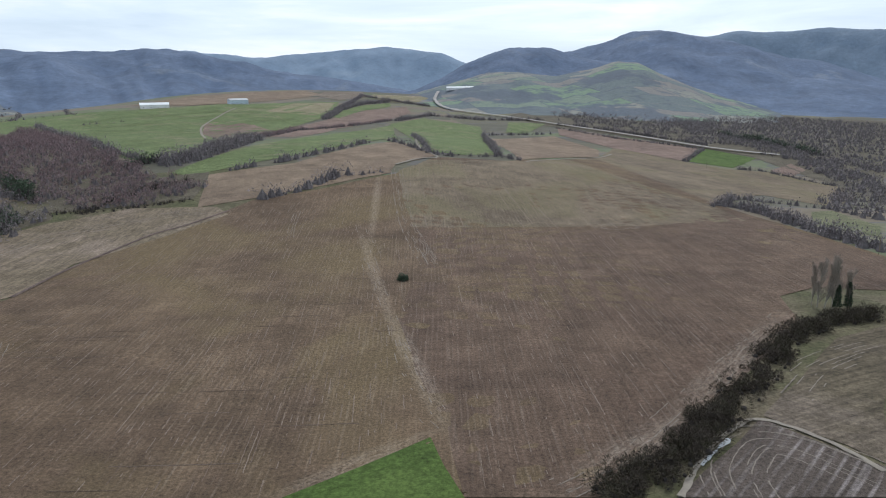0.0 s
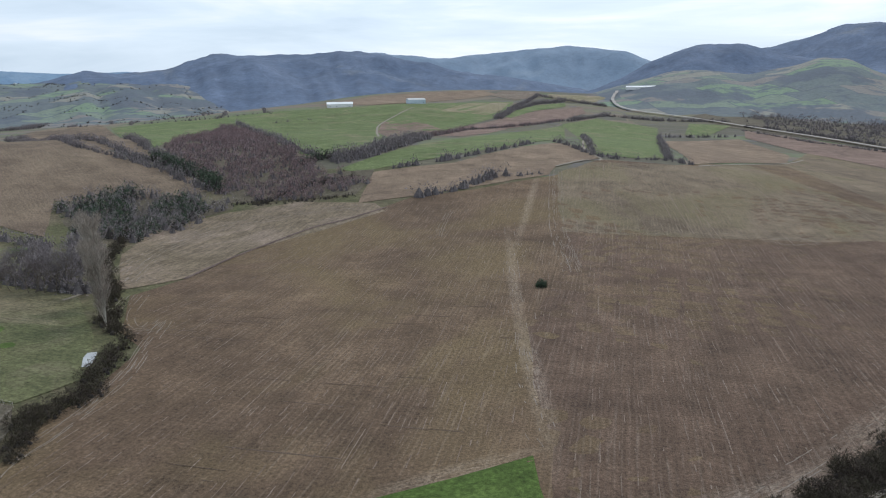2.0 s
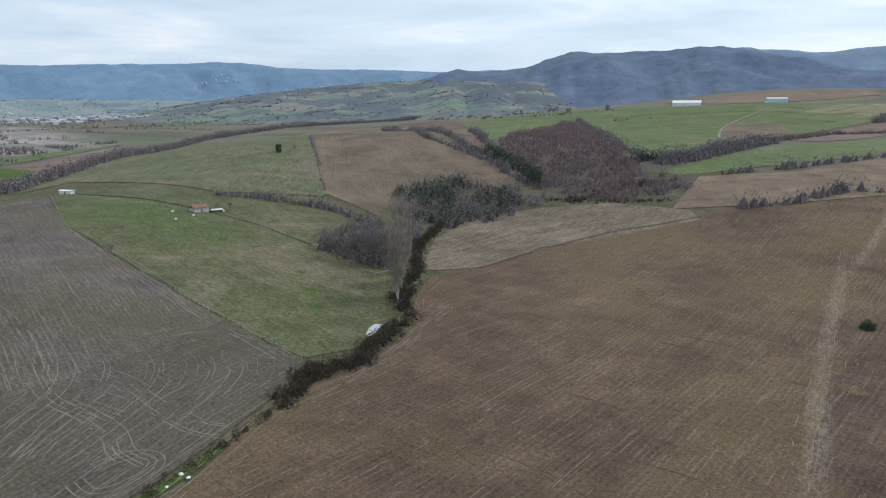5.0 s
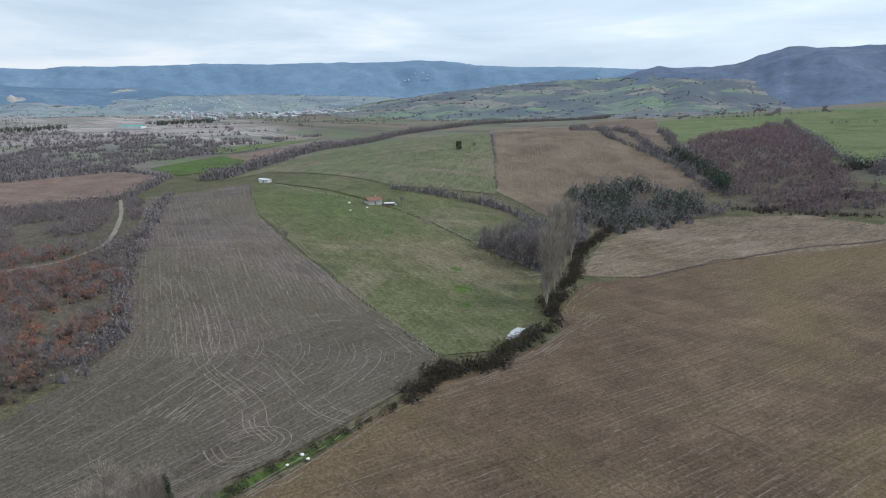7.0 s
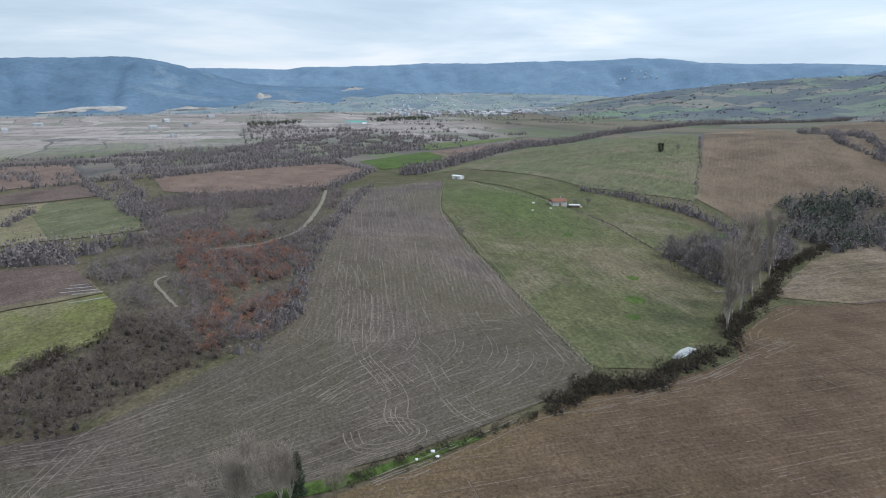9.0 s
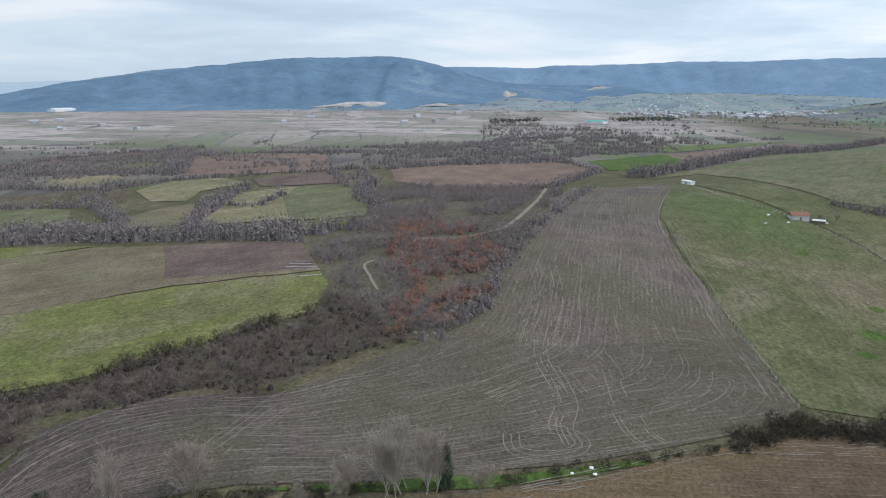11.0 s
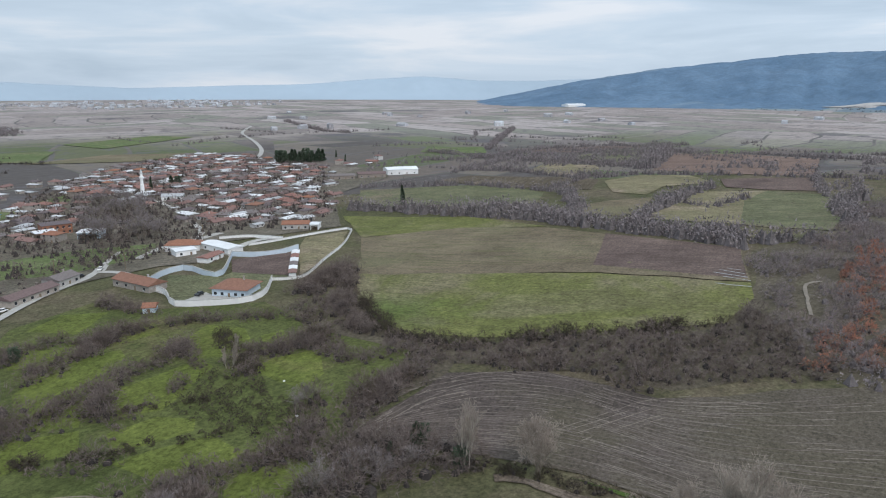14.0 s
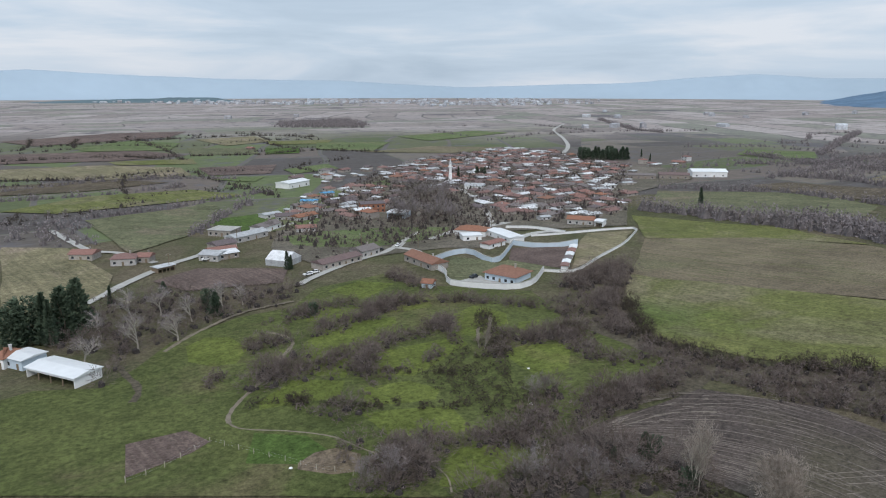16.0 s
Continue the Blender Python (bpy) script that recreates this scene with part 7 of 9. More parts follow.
lane("dirt_track", "pale dirt track over the crest", "dirt",
     [(-93.6, 589.4), (-76.5, 627), (-62.3, 638), (-74.2, 666.6), (-90.1, 716.5), (-117.4, 906.4)], 2.4)
lane("dirt_track", "pale dirt track between the parcels", "dirt",
     [(17.6, 674), (60.6, 748.3), (108.7, 851.6), (134.3, 930)], 2.4)
lane("dirt_track", "worn path up the green slope", "dirt",
     [(-500, 1290), (-486.6, 1207), (-447, 1023.5), (-403.3, 910.8), (-343, 785.1)], 3)
lane("dirt_track", "pale wet track beside the hedge", "dirt",
     [(37.6, 138.1), (45.7, 153.5), (56.5, 168.4), (66.5, 175.7), (77.5, 166.5), (85.4, 151.1)], 1.5)
lane("puddle", "still rainwater lying in the furrows", "water",
     [(-238, -39.7), (-237.8, -32.9), (-237.8, -26.2)], 0.6)
lane("puddle", "still rainwater lying in the furrows", "water",
     [(-242, -39.3), (-241.6, -33.9), (-241.3, -29.1)], 0.42)
lane("puddle", "still rainwater lying in the furrows", "water",
     [(-234.7, -34.2), (-234.5, -29), (-234.4, -23.4)], 0.48)
lane("puddle", "still rainwater lying in the furrows", "water",
     [(-226.1, -33), (-227, -26), (-228.4, -20.4)], 0.42)
lane("puddle", "still rainwater lying in the furrows", "water",
     [(-245.3, -38.1), (-245, -32.2)], 0.3)
lane("puddle", "thin sheet of water in the wheel ruts", "water",
     [(45.1, 151.4), (50.1, 157.9), (55.3, 164.5)], 1.2)
lane("water_channel", "narrow ditch beside the pasture", "dirt",
     [(-232.1, 222.2), (-234, 233.2)], 1.5)
lane("dirt_track", "pale dirt strip at the ditch", "soil_pale",
     [(-82.2, -7.4), (-85.8, -3.4), (-88.4, 6.5), (-90.7, 12.9)], 2.4)
lane("field_margin", "bare margin with dark weeds between two fields", "soil_dark",
     [(-214.6, 276.3), (-218.8, 328.3), (-208.4, 384.2), (-193.8, 405.1), (-178.8, 435.3)], 2.2)
ruts("wheel_tracks", "pair of pale wheel ruts across the meadow", "scuff",
     [(-4, -140), (-8.8, -135), (-11.5, -127.6), (-9, -119.6), (-3.8, -107.2), (1, -96.3), (5.7, -87.8), (8.7, -79.9), (8.6, -75.5)], 5, 3.6, 0.5, 0.25, 20)
ruts("wheel_tracks", "pair of pale wheel ruts in the meadow", "scuff",
     [(8.6, -75.5), (5.3, -71.4), (-6.3, -66.5), (-15, -60.9), (-20.4, -53.6), (-25.7, -47.7), (-32.5, -44), (-35.5, -36.6), (-34.7, -30.2)], 4, 2.6, 0.35, 0.35, 21)
ruts("wheel_tracks", "faint wheel ruts through the wet grass", "track_earth",
     [(31.1, -75.7), (27, -85), (19.2, -91), (9.2, -97), (-3.6, -109.5)], 4, 3.0, 0.4, 0.4, 19)
ruts("wheel_tracks", "pale scuffed tractor tracks down the ploughed field", "scuff",
     [(-86.6, 409.6), (-65.3, 332.2), (-46.5, 268.7), (-38.6, 239.4), (-30.2, 208), (-20.8, 179.7), (-14.4, 168.2)], 8, 9, 0.28, 0.8, 22)
ruts("wheel_tracks", "pale scuffed soil at the corner of the grass plot", "scuff",
     [(-37.9, 227.9), (-28.7, 203.5), (-15.3, 169.8)], 6, 7, 0.28, 0.8, 23)
ruts("wheel_tracks", "pale tractor tracks over the crest", "scuff",
     [(-90.9, 571.7), (-71.4, 469.3), (-60, 414.7), (-37.6, 334.7)], 12, 10, 0.28, 0.5, 24)
ruts("wheel_tracks", "pale turning marks along the ditch side", "scuff",
     [(13.3, 139.2), (27.3, 152), (41.7, 171.1), (57.9, 194.5), (80.9, 226.8), (105.1, 263.3)], 8, 10, 0.3, 0.8, 25)
ruts("wheel_tracks", "pale cross tracks on the ploughed field", "scuff",
     [(-55.9, 410.2), (-15.8, 421.5), (22.6, 438.6), (58.1, 442.3), (80.8, 432.7)], 3, 3, 0.28, 0.4, 26)
ruts("wheel_tracks", "pale looping wheel marks", "scuff",
     [(53.7, 435), (64.7, 427.2), (81.4, 436.1), (72.7, 446.5), (57.6, 438.9)], 3, 2, 0.28, 0.1, 27)
ruts("wheel_tracks", "pale looping wheel marks", "scuff",
     [(-50.9, 384.2), (-44.6, 376.6), (-41.4, 356), (-43.6, 350.1)], 3, 2.4, 0.28, 0.1, 28)
ruts("wheel_tracks", "pair of pale wheel marks", "scuff",
     [(-132.9, 435.5), (-127.4, 404.4), (-121.2, 379.1)], 3, 4, 0.28, 0.1, 29)
ruts("wheel_tracks", "pale edge track along the ditch", "scuff",
     [(-105.3, 65.7), (-114.6, 83.5), (-131, 110.9), (-135.5, 130.8), (-147.5, 166.5), (-163.1, 194.5), (-175.4, 217.7)], 6, 5, 0.28, 0.4, 30)
ruts("wheel_tracks", "pale curved wheel marks beside the stream", "scuff",
     [(-213.7, 244.1), (-197.9, 218.6), (-182.7, 204.2), (-173.5, 207.4), (-177.5, 219.5)], 6, 9, 0.28, 0.4, 31)
ruts("wheel_tracks", "pale looping tracks on the grey field", "scuff",
     [(-181, 67.8), (-168.2, 68.5), (-155.6, 72.5), (-143.9, 74.8), (-133.9, 73.4), (-125.5, 75.5)], 5, 6, 0.33, 0.3, 32)
ruts("wheel_tracks", "pale looping tracks on the grey field", "scuff",
     [(-176.9, 83.4), (-167.1, 87.1), (-150, 89.1), (-135.3, 92.2), (-128.8, 96.9)], 5, 7, 0.33, 0.4, 33)
ruts("wheel_tracks", "pale looping tracks on the grey field", "scuff",
     [(-127.7, 61.8), (-121.1, 63.2), (-119.8, 68.9), (-122.5, 76.1), (-127.4, 78.9), (-131.4, 74.8), (-130.7, 66.5)], 3, 4, 0.28, 0.1, 34)
ruts("wheel_tracks", "pale crossing tracks on the grey field", "scuff",
     [(-108.5, -6.4), (-121.9, -2.5), (-132.4, 0.9), (-141, 7.3)], 6, 8, 0.28, 0.5, 35)
ruts("wheel_tracks", "pale tracks along the fence", "scuff",
     [(-334.8, 124.8), (-269, 124.1), (-213.5, 127.8), (-179.9, 132.1), (-160.2, 133.5)], 8, 9, 0.28, 0.4, 36)
ruts("wheel_tracks", "pale tracks on the grey field", "scuff",
     [(-246.7, 65.8), (-218.8, 68.7), (-190.8, 66.6), (-174.8, 65.4)], 9, 12, 0.28, 0.5, 37)
ruts("wheel_tracks", "pale tracks on the grey field", "scuff",
     [(-191.8, 103.7), (-192.5, 119.5), (-183.4, 127.9), (-164.4, 134.2)], 9, 14, 0.25, 0.5, 38)
ruts("wheel_tracks", "pale tracks on the grey field", "scuff",
     [(-145.6, 53.6), (-157, 63.7), (-162.3, 73.2), (-150.9, 79.4)], 9, 14, 0.28, 0.45, 39)
ruts("wheel_tracks", "pale fan of wheel marks at the field end", "scuff",
     [(-70.3, -44.3), (-80.9, -48), (-96.3, -49.7), (-108.3, -45.7)], 12, 12, 0.28, 0.4, 40)
ruts("wheel_tracks", "pale curved tracks on the brown field", "scuff",
     [(50, 138.8), (51.2, 150.7), (60.7, 164.5), (71.8, 162.2), (83.7, 147.7)], 8, 14, 0.33, 0.4, 41)
ruts("wheel_tracks", "pale curved tracks on the fallow field", "scuff",
     [(78.7, 191.5), (94.9, 212.8), (115.2, 228), (126.2, 233.6)], 8, 14, 0.33, 0.5, 42)
ruts("wheel_tracks", "pale streaks on the fallow strip", "scuff",
     [(-238.2, 260.6), (-273.1, 326.7), (-272.4, 380.8), (-233.6, 418.9), (-190.7, 436.1)], 12, 16, 0.39, 0.5, 43)
tagged(drape("pond", [(-164.7, 167.2), (-170.8, 173.7), (-173.2, 177.9), (-171.3, 180.2), (-165.3, 172.6), (-163.2, 168.4)], MATS["water"], 0.55, 3.0), "small white pond at the pasture corner", "water", kind="structure")


# ---- walls and fences ----
def boundary_wall(label, line, height, material, thick=0.35):
    p = smooth_line(line, 6.0) if len(line) > 2 else np.array(line, float)
    nrm = normals(p)
    root = new("boundary_wall")
    root.location = (p[0][0], p[0][1], H(p[0][0], p[0][1]))
    o = np.array(root.location)

    def strip(name, t, z0, z1, mat):
        verts, faces = [], []
        for i, ((x, y), (nx, ny)) in enumerate(zip(p, nrm)):
            g = H(x, y)
            verts += [(x + nx * s * t - o[0], y + ny * s * t - o[1], g + z - o[2]) for s, z in ((-0.5, z0), (0.5, z0), (0.5, z1), (-0.5, z1))]
            if i:
                a = 4 * (i - 1)
                faces += [(a + k, a + 4 + k, a + 4 + (k + 1) % 4, a + (k + 1) % 4) for k in range(4)]
        n = len(verts)
        faces += [(3, 2, 1, 0), (n - 4, n - 3, n - 2, n - 1)]
        return mesh_object(name, verts, faces, mat, root)

    strip("wall_face", thick, -0.5, height, MATS[material])
    strip("coping", thick + 0.16, height + 0.002, height + 0.14, MATS["concrete"])
    return tagged(root, label, "wall")


def bar_mesh(name, a, b, r):
    """Shared mesh of a thin four sided bar."""
    a, b = Vector(a), Vector(b)
    d = (b - a).normalized()
    s = d.orthogonal().normalized()
    t = d.cross(s)
    verts = [q + r * (math.cos(k * math.pi / 2) * s + math.sin(k * math.pi / 2) * t) for q in (a, b) for k in range(4)]
    me = bpy.data.meshes.new(name)
    me.from_pydata([tuple(v) for v in verts], [], [(k, (k + 1) % 4, 4 + (k + 1) % 4, 4 + k) for k in range(4)] + [(3, 2, 1, 0), (4, 5, 6, 7)])
    return me


def fence(label, line, gap, height):
    p = smooth_line(line, gap) if len(line) > 2 else np.array(line, float)
    root = new("wire_fence")
    root.location = (p[0][0], p[0][1], H(p[0][0], p[0][1]))
    o = Vector(root.location)
    post = bar_mesh("post", (0, 0, -0.3), (0, 0, height), 0.09)
    post.materials.append(MATS["pale_wood"])
    tops = []
    for x, y in p:
        ob = new("post", post)
        ob.parent = root
        tilt = RNG.normal(0, 3, 2)
        ob.matrix_basis = pose(x - o.x, y - o.y, H(x, y) - o.z + 0.3, tilt[0], tilt[1], RNG.uniform(0, 90)) @ Matrix.Scale(RNG.uniform(0.85, 1.15), 4)
        tops.append(Vector((x, y, H(x, y) + 0.3)) - o)
    for level in (0.45, 0.9):
        verts, faces = [], []
        for i, q in enumerate(tops):
            verts += [(q.x, q.y, q.z + height * level - 0.012), (q.x, q.y + 0.02, q.z + height * level + 0.012), (q.x + 0.02, q.y, q.z + height * level)]
            if i:
                a = 3 * (i - 1)
                faces += [(a + k, a + 3 + k, a + 3 + (k + 1) % 3, a + (k + 1) % 3) for k in range(3)]
        mesh_object("wire", verts, faces, MATS["metal"], root)
    return tagged(root, label, "fence")


boundary_wall("long white boundary wall round the villa garden",
              [(-80.1, -211.2), (-83.3, -195), (-79.6, -177.9), (-86.1, -170), (-101, -160.8), (-109.3, -162.8), (-114.5, -167.2), (-124.9, -182.1)], 2.4, "white")
boundary_wall("low white boundary wall round the dry grass",
              [(-124.9, -182.1), (-134.4, -176), (-142.6, -180.1), (-160.5, -196.2), (-184.5, -216.2), (-204.6, -238.3), (-213.4, -250.8), (-202.5, -253.7), (-184.9, -254), (-165.5, -253.3), (-150.7, -254.1)], 1.2, "white")
boundary_wall("winding pale blue garden wall",
              [(-80.1, -211.2), (-87.3, -219.1), (-96.7, -226.7), (-105.7, -227.3), (-107.3, -215.4), (-108.7, -205.3), (-113.8, -206.9), (-122.4, -219.8), (-133.8, -238.9)], 2.6, "bluewall")
boundary_wall("pale blue yard wall",
              [(-133.3, -237.6), (-141.9, -227.1), (-153, -224), (-165.1, -227.8)], 2.6, "bluewall")
boundary_wall("white yard wall beside the lane",
              [(-146, -279.8), (-160.6, -272.6), (-171.2, -254.4)], 1.8, "white")
fence("row of pale wooden posts with wire beside the pasture",
      [(-490.3, 151.1), (-348.4, 123.5), (-287, 122.5), (-249.5, 125.8), (-230.1, 129), (-188.9, 133.8), (-157.3, 137.1)], 3.2, 1.5)
fence("wire fence with pale posts across the meadow",
      [(29.5, -54.2), (22.3, -58), (16.1, -64.1), (12.8, -66.9), (9.3, -63.9), (3.2, -58.5), (-2.7, -53.6), (-9.4, -47.3), (-13.9, -44.7), (-16.6, -42.7)], 4, 1.5)
fence("wire fence with wooden posts above the pasture",
      [(-481.7, 163.7), (-413.8, 177), (-369.7, 199.2), (-326.7, 217), (-278.7, 226.7), (-233.4, 231.1)], 4, 1.4)


# ---- trees ----
def limbs(bm, base, way, length, radius, depth, split, spread, rng, tips, lift, low=0.45, shrink=0.55):
    """A tapered limb with its boughs; gathers the tips for the twigs."""
    sides, steps = (6 if depth > 2 else 4 if depth > 0 else 3), 3 if depth > 1 else 2
    rings, pos, d = [], Vector(base), Vector(way).normalized()
    for i in range(steps + 1):
        s = d.orthogonal().normalized()
        t = d.cross(s)
        r = radius * (1 - 0.62 * i / steps)
        rings.append([bm.verts.new(pos + r * (math.cos(2 * math.pi * k / sides) * s + math.sin(2 * math.pi * k / sides) * t)) for k in range(sides)])
        if i < steps:
            d = (d + Vector(rng.normal(0, 0.10, 3)) + Vector((0, 0, lift))).normalized()
            pos = pos + d * length / steps
            if depth > 0 and i > 0:
                tips.append((pos.copy(), d.copy(), length))
    for a, b in zip(rings, rings[1:]):
        for k in range(sides):
            bm.faces.new((a[k], a[(k + 1) % sides], b[(k + 1) % sides], b[k]))
    tips.append((pos.copy(), d.copy(), length))
    if depth == 0:
        return
    for k in range(split):
        side = Vector((*rng.normal(0, 1, 2), rng.normal(0, 0.3))).normalized()
        nd = (d + side * spread).normalized()
        start = Vector(base).lerp(pos, rng.uniform(low, 1.0))
        limbs(bm, start, nd, length * rng.uniform(shrink, shrink * 1.45), radius * 0.45, depth - 1, split, spread, rng, tips, lift, low, shrink)


def bare_tree(name, label, height, depth, split, spread, lift, twig, per_tip, blade, seed, thick=0.022, stems=1, bark="bark", bole=0.46, low=0.45, shrink=0.55):
    rng = np.random.default_rng(seed)
    root = new(name)
    bm, tips = bmesh.new(), []
    for s in range(stems):
        base = Vector((*rng.normal(0, 0.5 if stems > 1 else 0.0, 2), -0.4))
        limbs(bm, base, (rng.normal(0, 0.08 * stems), rng.normal(0, 0.08 * stems), 1), height * bole, height * thick, depth, split, spread, rng, tips, lift, low, shrink)
    me = bpy.data.meshes.new("trunk")
    bm.to_mesh(me)
    bm.free()
    me.materials.append(MATS[bark])
    trunk = new("trunk", me)
    trunk.parent = root
    k = len(tips) * per_tip
    pos = np.repeat(np.array([t[0] for t in tips]), per_tip, 0)
    way = np.repeat(np.array([t[1] for t in tips]), per_tip, 0) + rng.normal(0, 0.45, (k, 3)) + (0, 0, lift)
    way /= np.linalg.norm(way, axis=1, keepdims=True)
    pos = pos + rng.normal(0, 0.12, (k, 3)) * height * 0.15
    side = np.cross(way, rng.normal(0, 1, (k, 3)))
    side /= np.linalg.norm(side, axis=1, keepdims=True) + 1e-9
    ln = height * rng.uniform(0.04, 0.10, (k, 1))
    w = blade * rng.uniform(0.6, 1.4, (k, 1))
    crown = soup("crown", (np.stack([pos - side * w, pos + side * w, pos + way * ln], 1).reshape(-1, 3), np.zeros((0, 3))), MATS[twig])
    crown.parent = root
    return tagged(root, label, "tree")


def evergreen(name, label, height, width, count, blade, seed, pointed=True):
    rng = np.random.default_rng(seed)
    root = new(name)
    bm, tips = bmesh.new(), []
    limbs(bm, (0, 0, -0.4), (0, 0, 1), height * 0.8, height * 0.022, 0, 0, 0, rng, tips, 0)
    me = bpy.data.meshes.new("trunk")
    bm.to_mesh(me)
    bm.free()
    me.materials.append(MATS["bark"])
    trunk = new("trunk", me)
    trunk.parent = root
    z = rng.uniform(0.06, 1, count)
    edge = (1 - z) ** 0.7 if pointed else np.sqrt(np.clip(1 - (1.7 * z - 0.95) ** 2, 0.02, 1))
    th = rng.uniform(0, 2 * np.pi, count)
    lobes = 1 + 0.28 * np.sin(th * 3 + z * 17 + seed) + 0.18 * np.sin(th * 7 - z * 31)
    r = width * edge * lobes * np.sqrt(rng.uniform(0.25, 1, count))
    pos = np.stack([r * np.cos(th), r * np.sin(th), z * height], 1)
    way = np.stack([np.cos(th), np.sin(th), np.full(count, 0.7 if pointed else 0.2)], 1) + rng.normal(0, 0.4, (count, 3))
    way /= np.linalg.norm(way, axis=1, keepdims=True)
    side = np.cross(way, rng.normal(0, 1, (count, 3)))
    side /= np.linalg.norm(side, axis=1, keepdims=True) + 1e-9
    w = blade * rng.uniform(0.6, 1.5, (count, 1))
    crown = soup("crown", (np.stack([pos - side * w, pos + side * w, pos + way * w * 3.2], 1).reshape(-1, 3), np.zeros((0, 3))), MATS["needle"])
    crown.parent = root
    return tagged(root, label, "tree")


TREES = {
    "poplar": [bare_tree("poplar_tree", "tall slender bare poplar with upright pale twigs", 10, 2, 14, 0.34, 0.22, "twig_pale", 8, 0.022, s, 0.013, 1, "pale_bark", 0.78, 0.14, 0.24) for s in (1, 2, 3)],
    "round": [bare_tree("bare_tree", "bare rounded tree with fine tan twigs", 10, 3, 5, 0.6, 0.10, "twig_pale", 5, 0.028, s, 0.012, 3) for s in (4, 5)],
    "fine": [bare_tree("bare_tree", "tall bare tree with a fine open tan crown", 10, 3, 6, 0.42, 0.16, "twig_pale", 4, 0.018, s, 0.009, 2, "pale_bark", 0.5, 0.25, 0.5) for s in (21, 22)],
    "broad": [bare_tree("plane_tree", "bare spreading tree with pale branches", 10, 3, 5, 0.95, 0.05, "twig_grey", 5, 0.035, s, 0.03, 1, "pale_bark") for s in (6, 7)],
    "grey": [bare_tree("bare_tree", "bare grey tree with dense twigs", 10, 3, 4, 0.7, 0.08, "twig_grey", 7, 0.028, s, 0.014, 2) for s in (8, 9)],
    "cypress": [evergreen("cypress_tree", "dark narrow cypress tree", 10, 1.5, 1500, 0.16, 11), evergreen("cypress_tree", "dark narrow cypress tree", 10, 1.2, 1500, 0.16, 12)],
    "pine": [evergreen("pine_tree", "dark green pine tree", 10, 3.2, 1900, 0.22, 13, False), evergreen("conifer_tree", "dark green pointed conifer tree", 10, 2.8, 1900, 0.2, 14)],
}
USED = set()


def plant(kind, x, y, height, turn=None):
    """One tree of a kind; the first use takes the model itself."""
    k = int(RNG.integers(len(TREES[kind])))
    model = TREES[kind][k]
    s = height / 10
    m = pose(x, y, H(x, y), RNG.normal(0, 2), RNG.normal(0, 2), RNG.uniform(0, 360)) @ Matrix.Diagonal((s * RNG.uniform(0.85, 1.15), s * RNG.uniform(0.85, 1.15), s, 1))
    if model.name not in USED:
        USED.add(model.name)
        model.matrix_basis = m
        return model
    loc, rot, sc = m.decompose()
    twin = copy_thing(model, Matrix.Identity(4))
    twin.matrix_basis = m
    return twin


for x, y, h in [(-124.7, -344.7, 14.9), (-114.6, -307.1, 15.8), (-137, -438.4, 15.1), (-129.4, -338.8, 11.4), (-110.4, -370, 13.6), (-98.2, -359.8, 12), (-143.5, -389.9, 14.3), (-144.1, -412.1, 11.4), (-101, -352.3, 10.7), (-96.6, -320.6, 12.1), (-118.7, -302, 12.5), (-106.7, -307.9, 14.3), (-147.8, -402.3, 13.8), (-119.9, -303.5, 12.6), (-111.3, -386.9, 11.6), (-128.1, -431.8, 13.5), (-145.9, -438.8, 12), (-138.2, -386.3, 12.9), (-125.4, -390.3, 14.2), (-155.6, -426.4, 10.4), (-124.5, -327.6, 11.1), (-105.1, -329.8, 13.9), (-120.8, -446.5, 11.1), (-93.8, -312, 15.1), (-122.6, -306.4, 12.7), (-125.7, -385, 14.5), (-144.4, -420.8, 14.3), (-90.4, -324.5, 15.8), (-129, -428.5, 13.5), (-100.6, -315.5, 15.9)]:
    plant("grey", x, y, h)
for x, y, h in [(120.1, 277.4, 17.1), (121.4, 275.2, 19.1), (123.3, 273.8, 20.1), (126.3, 273.8, 19.2), (129.6, 274.7, 19.8), (132.2, 274.8, 15.7)]:
    plant("poplar", x, y, h)
for x, y, h in [(128, 273.9, 9.3), (132.2, 274, 10.4)]:
    plant("cypress", x, y, h)
for x, y, h in [(-189.2, 201.9, 30.9), (-197, 209.1, 34.5), (-206.7, 218.4, 36), (-217.4, 228, 36.2), (-227.3, 237.8, 34.9), (-238.8, 249.1, 32.7), (-253.4, 262.9, 30.8), (-267.3, 275.8, 29.1)]:
    plant("poplar", x, y, h)
for x, y, h in [(-264.9, 221.8, 14.8), (-258.1, 222.7, 17.5), (-252.3, 224, 18.8), (-248.3, 226.4, 20.1), (-246, 229.8, 20.7), (-243.6, 233.2, 20.1), (-248.6, 240, 22.1), (-263.7, 243.4, 21.4), (-274.3, 241.5, 18.7), (-279.6, 237.7, 15.7), (-279.8, 227.3, 13.9)]:
    plant("grey", x, y, h)
for x, y, h in [(-287, 122.5, 7.3), (-370.8, 219.5, 6.7), (-370.8, 211, 5.1), (-550.5, 374.4, 7.8)]:
    plant("grey", x, y, h)
for x, y, h in [(-557.4, 361.1, 7.8)]:
    plant("pine", x, y, h)
for x, y, h in [(-89.8, -0.9, 12.9), (-96.3, 29.3, 9), (-92, 20.9, 5.2)]:
    plant("round", x, y, h)
for x, y, h in [(-81.4, -15.2, 16.5), (-98.6, 36.6, 14.0), (-98.8, 39, 16.5), (-100.5, 41.4, 17.0), (-102, 44.5, 15.5), (-102.7, 46.7, 13.0)]:
    plant("fine", x, y, h)
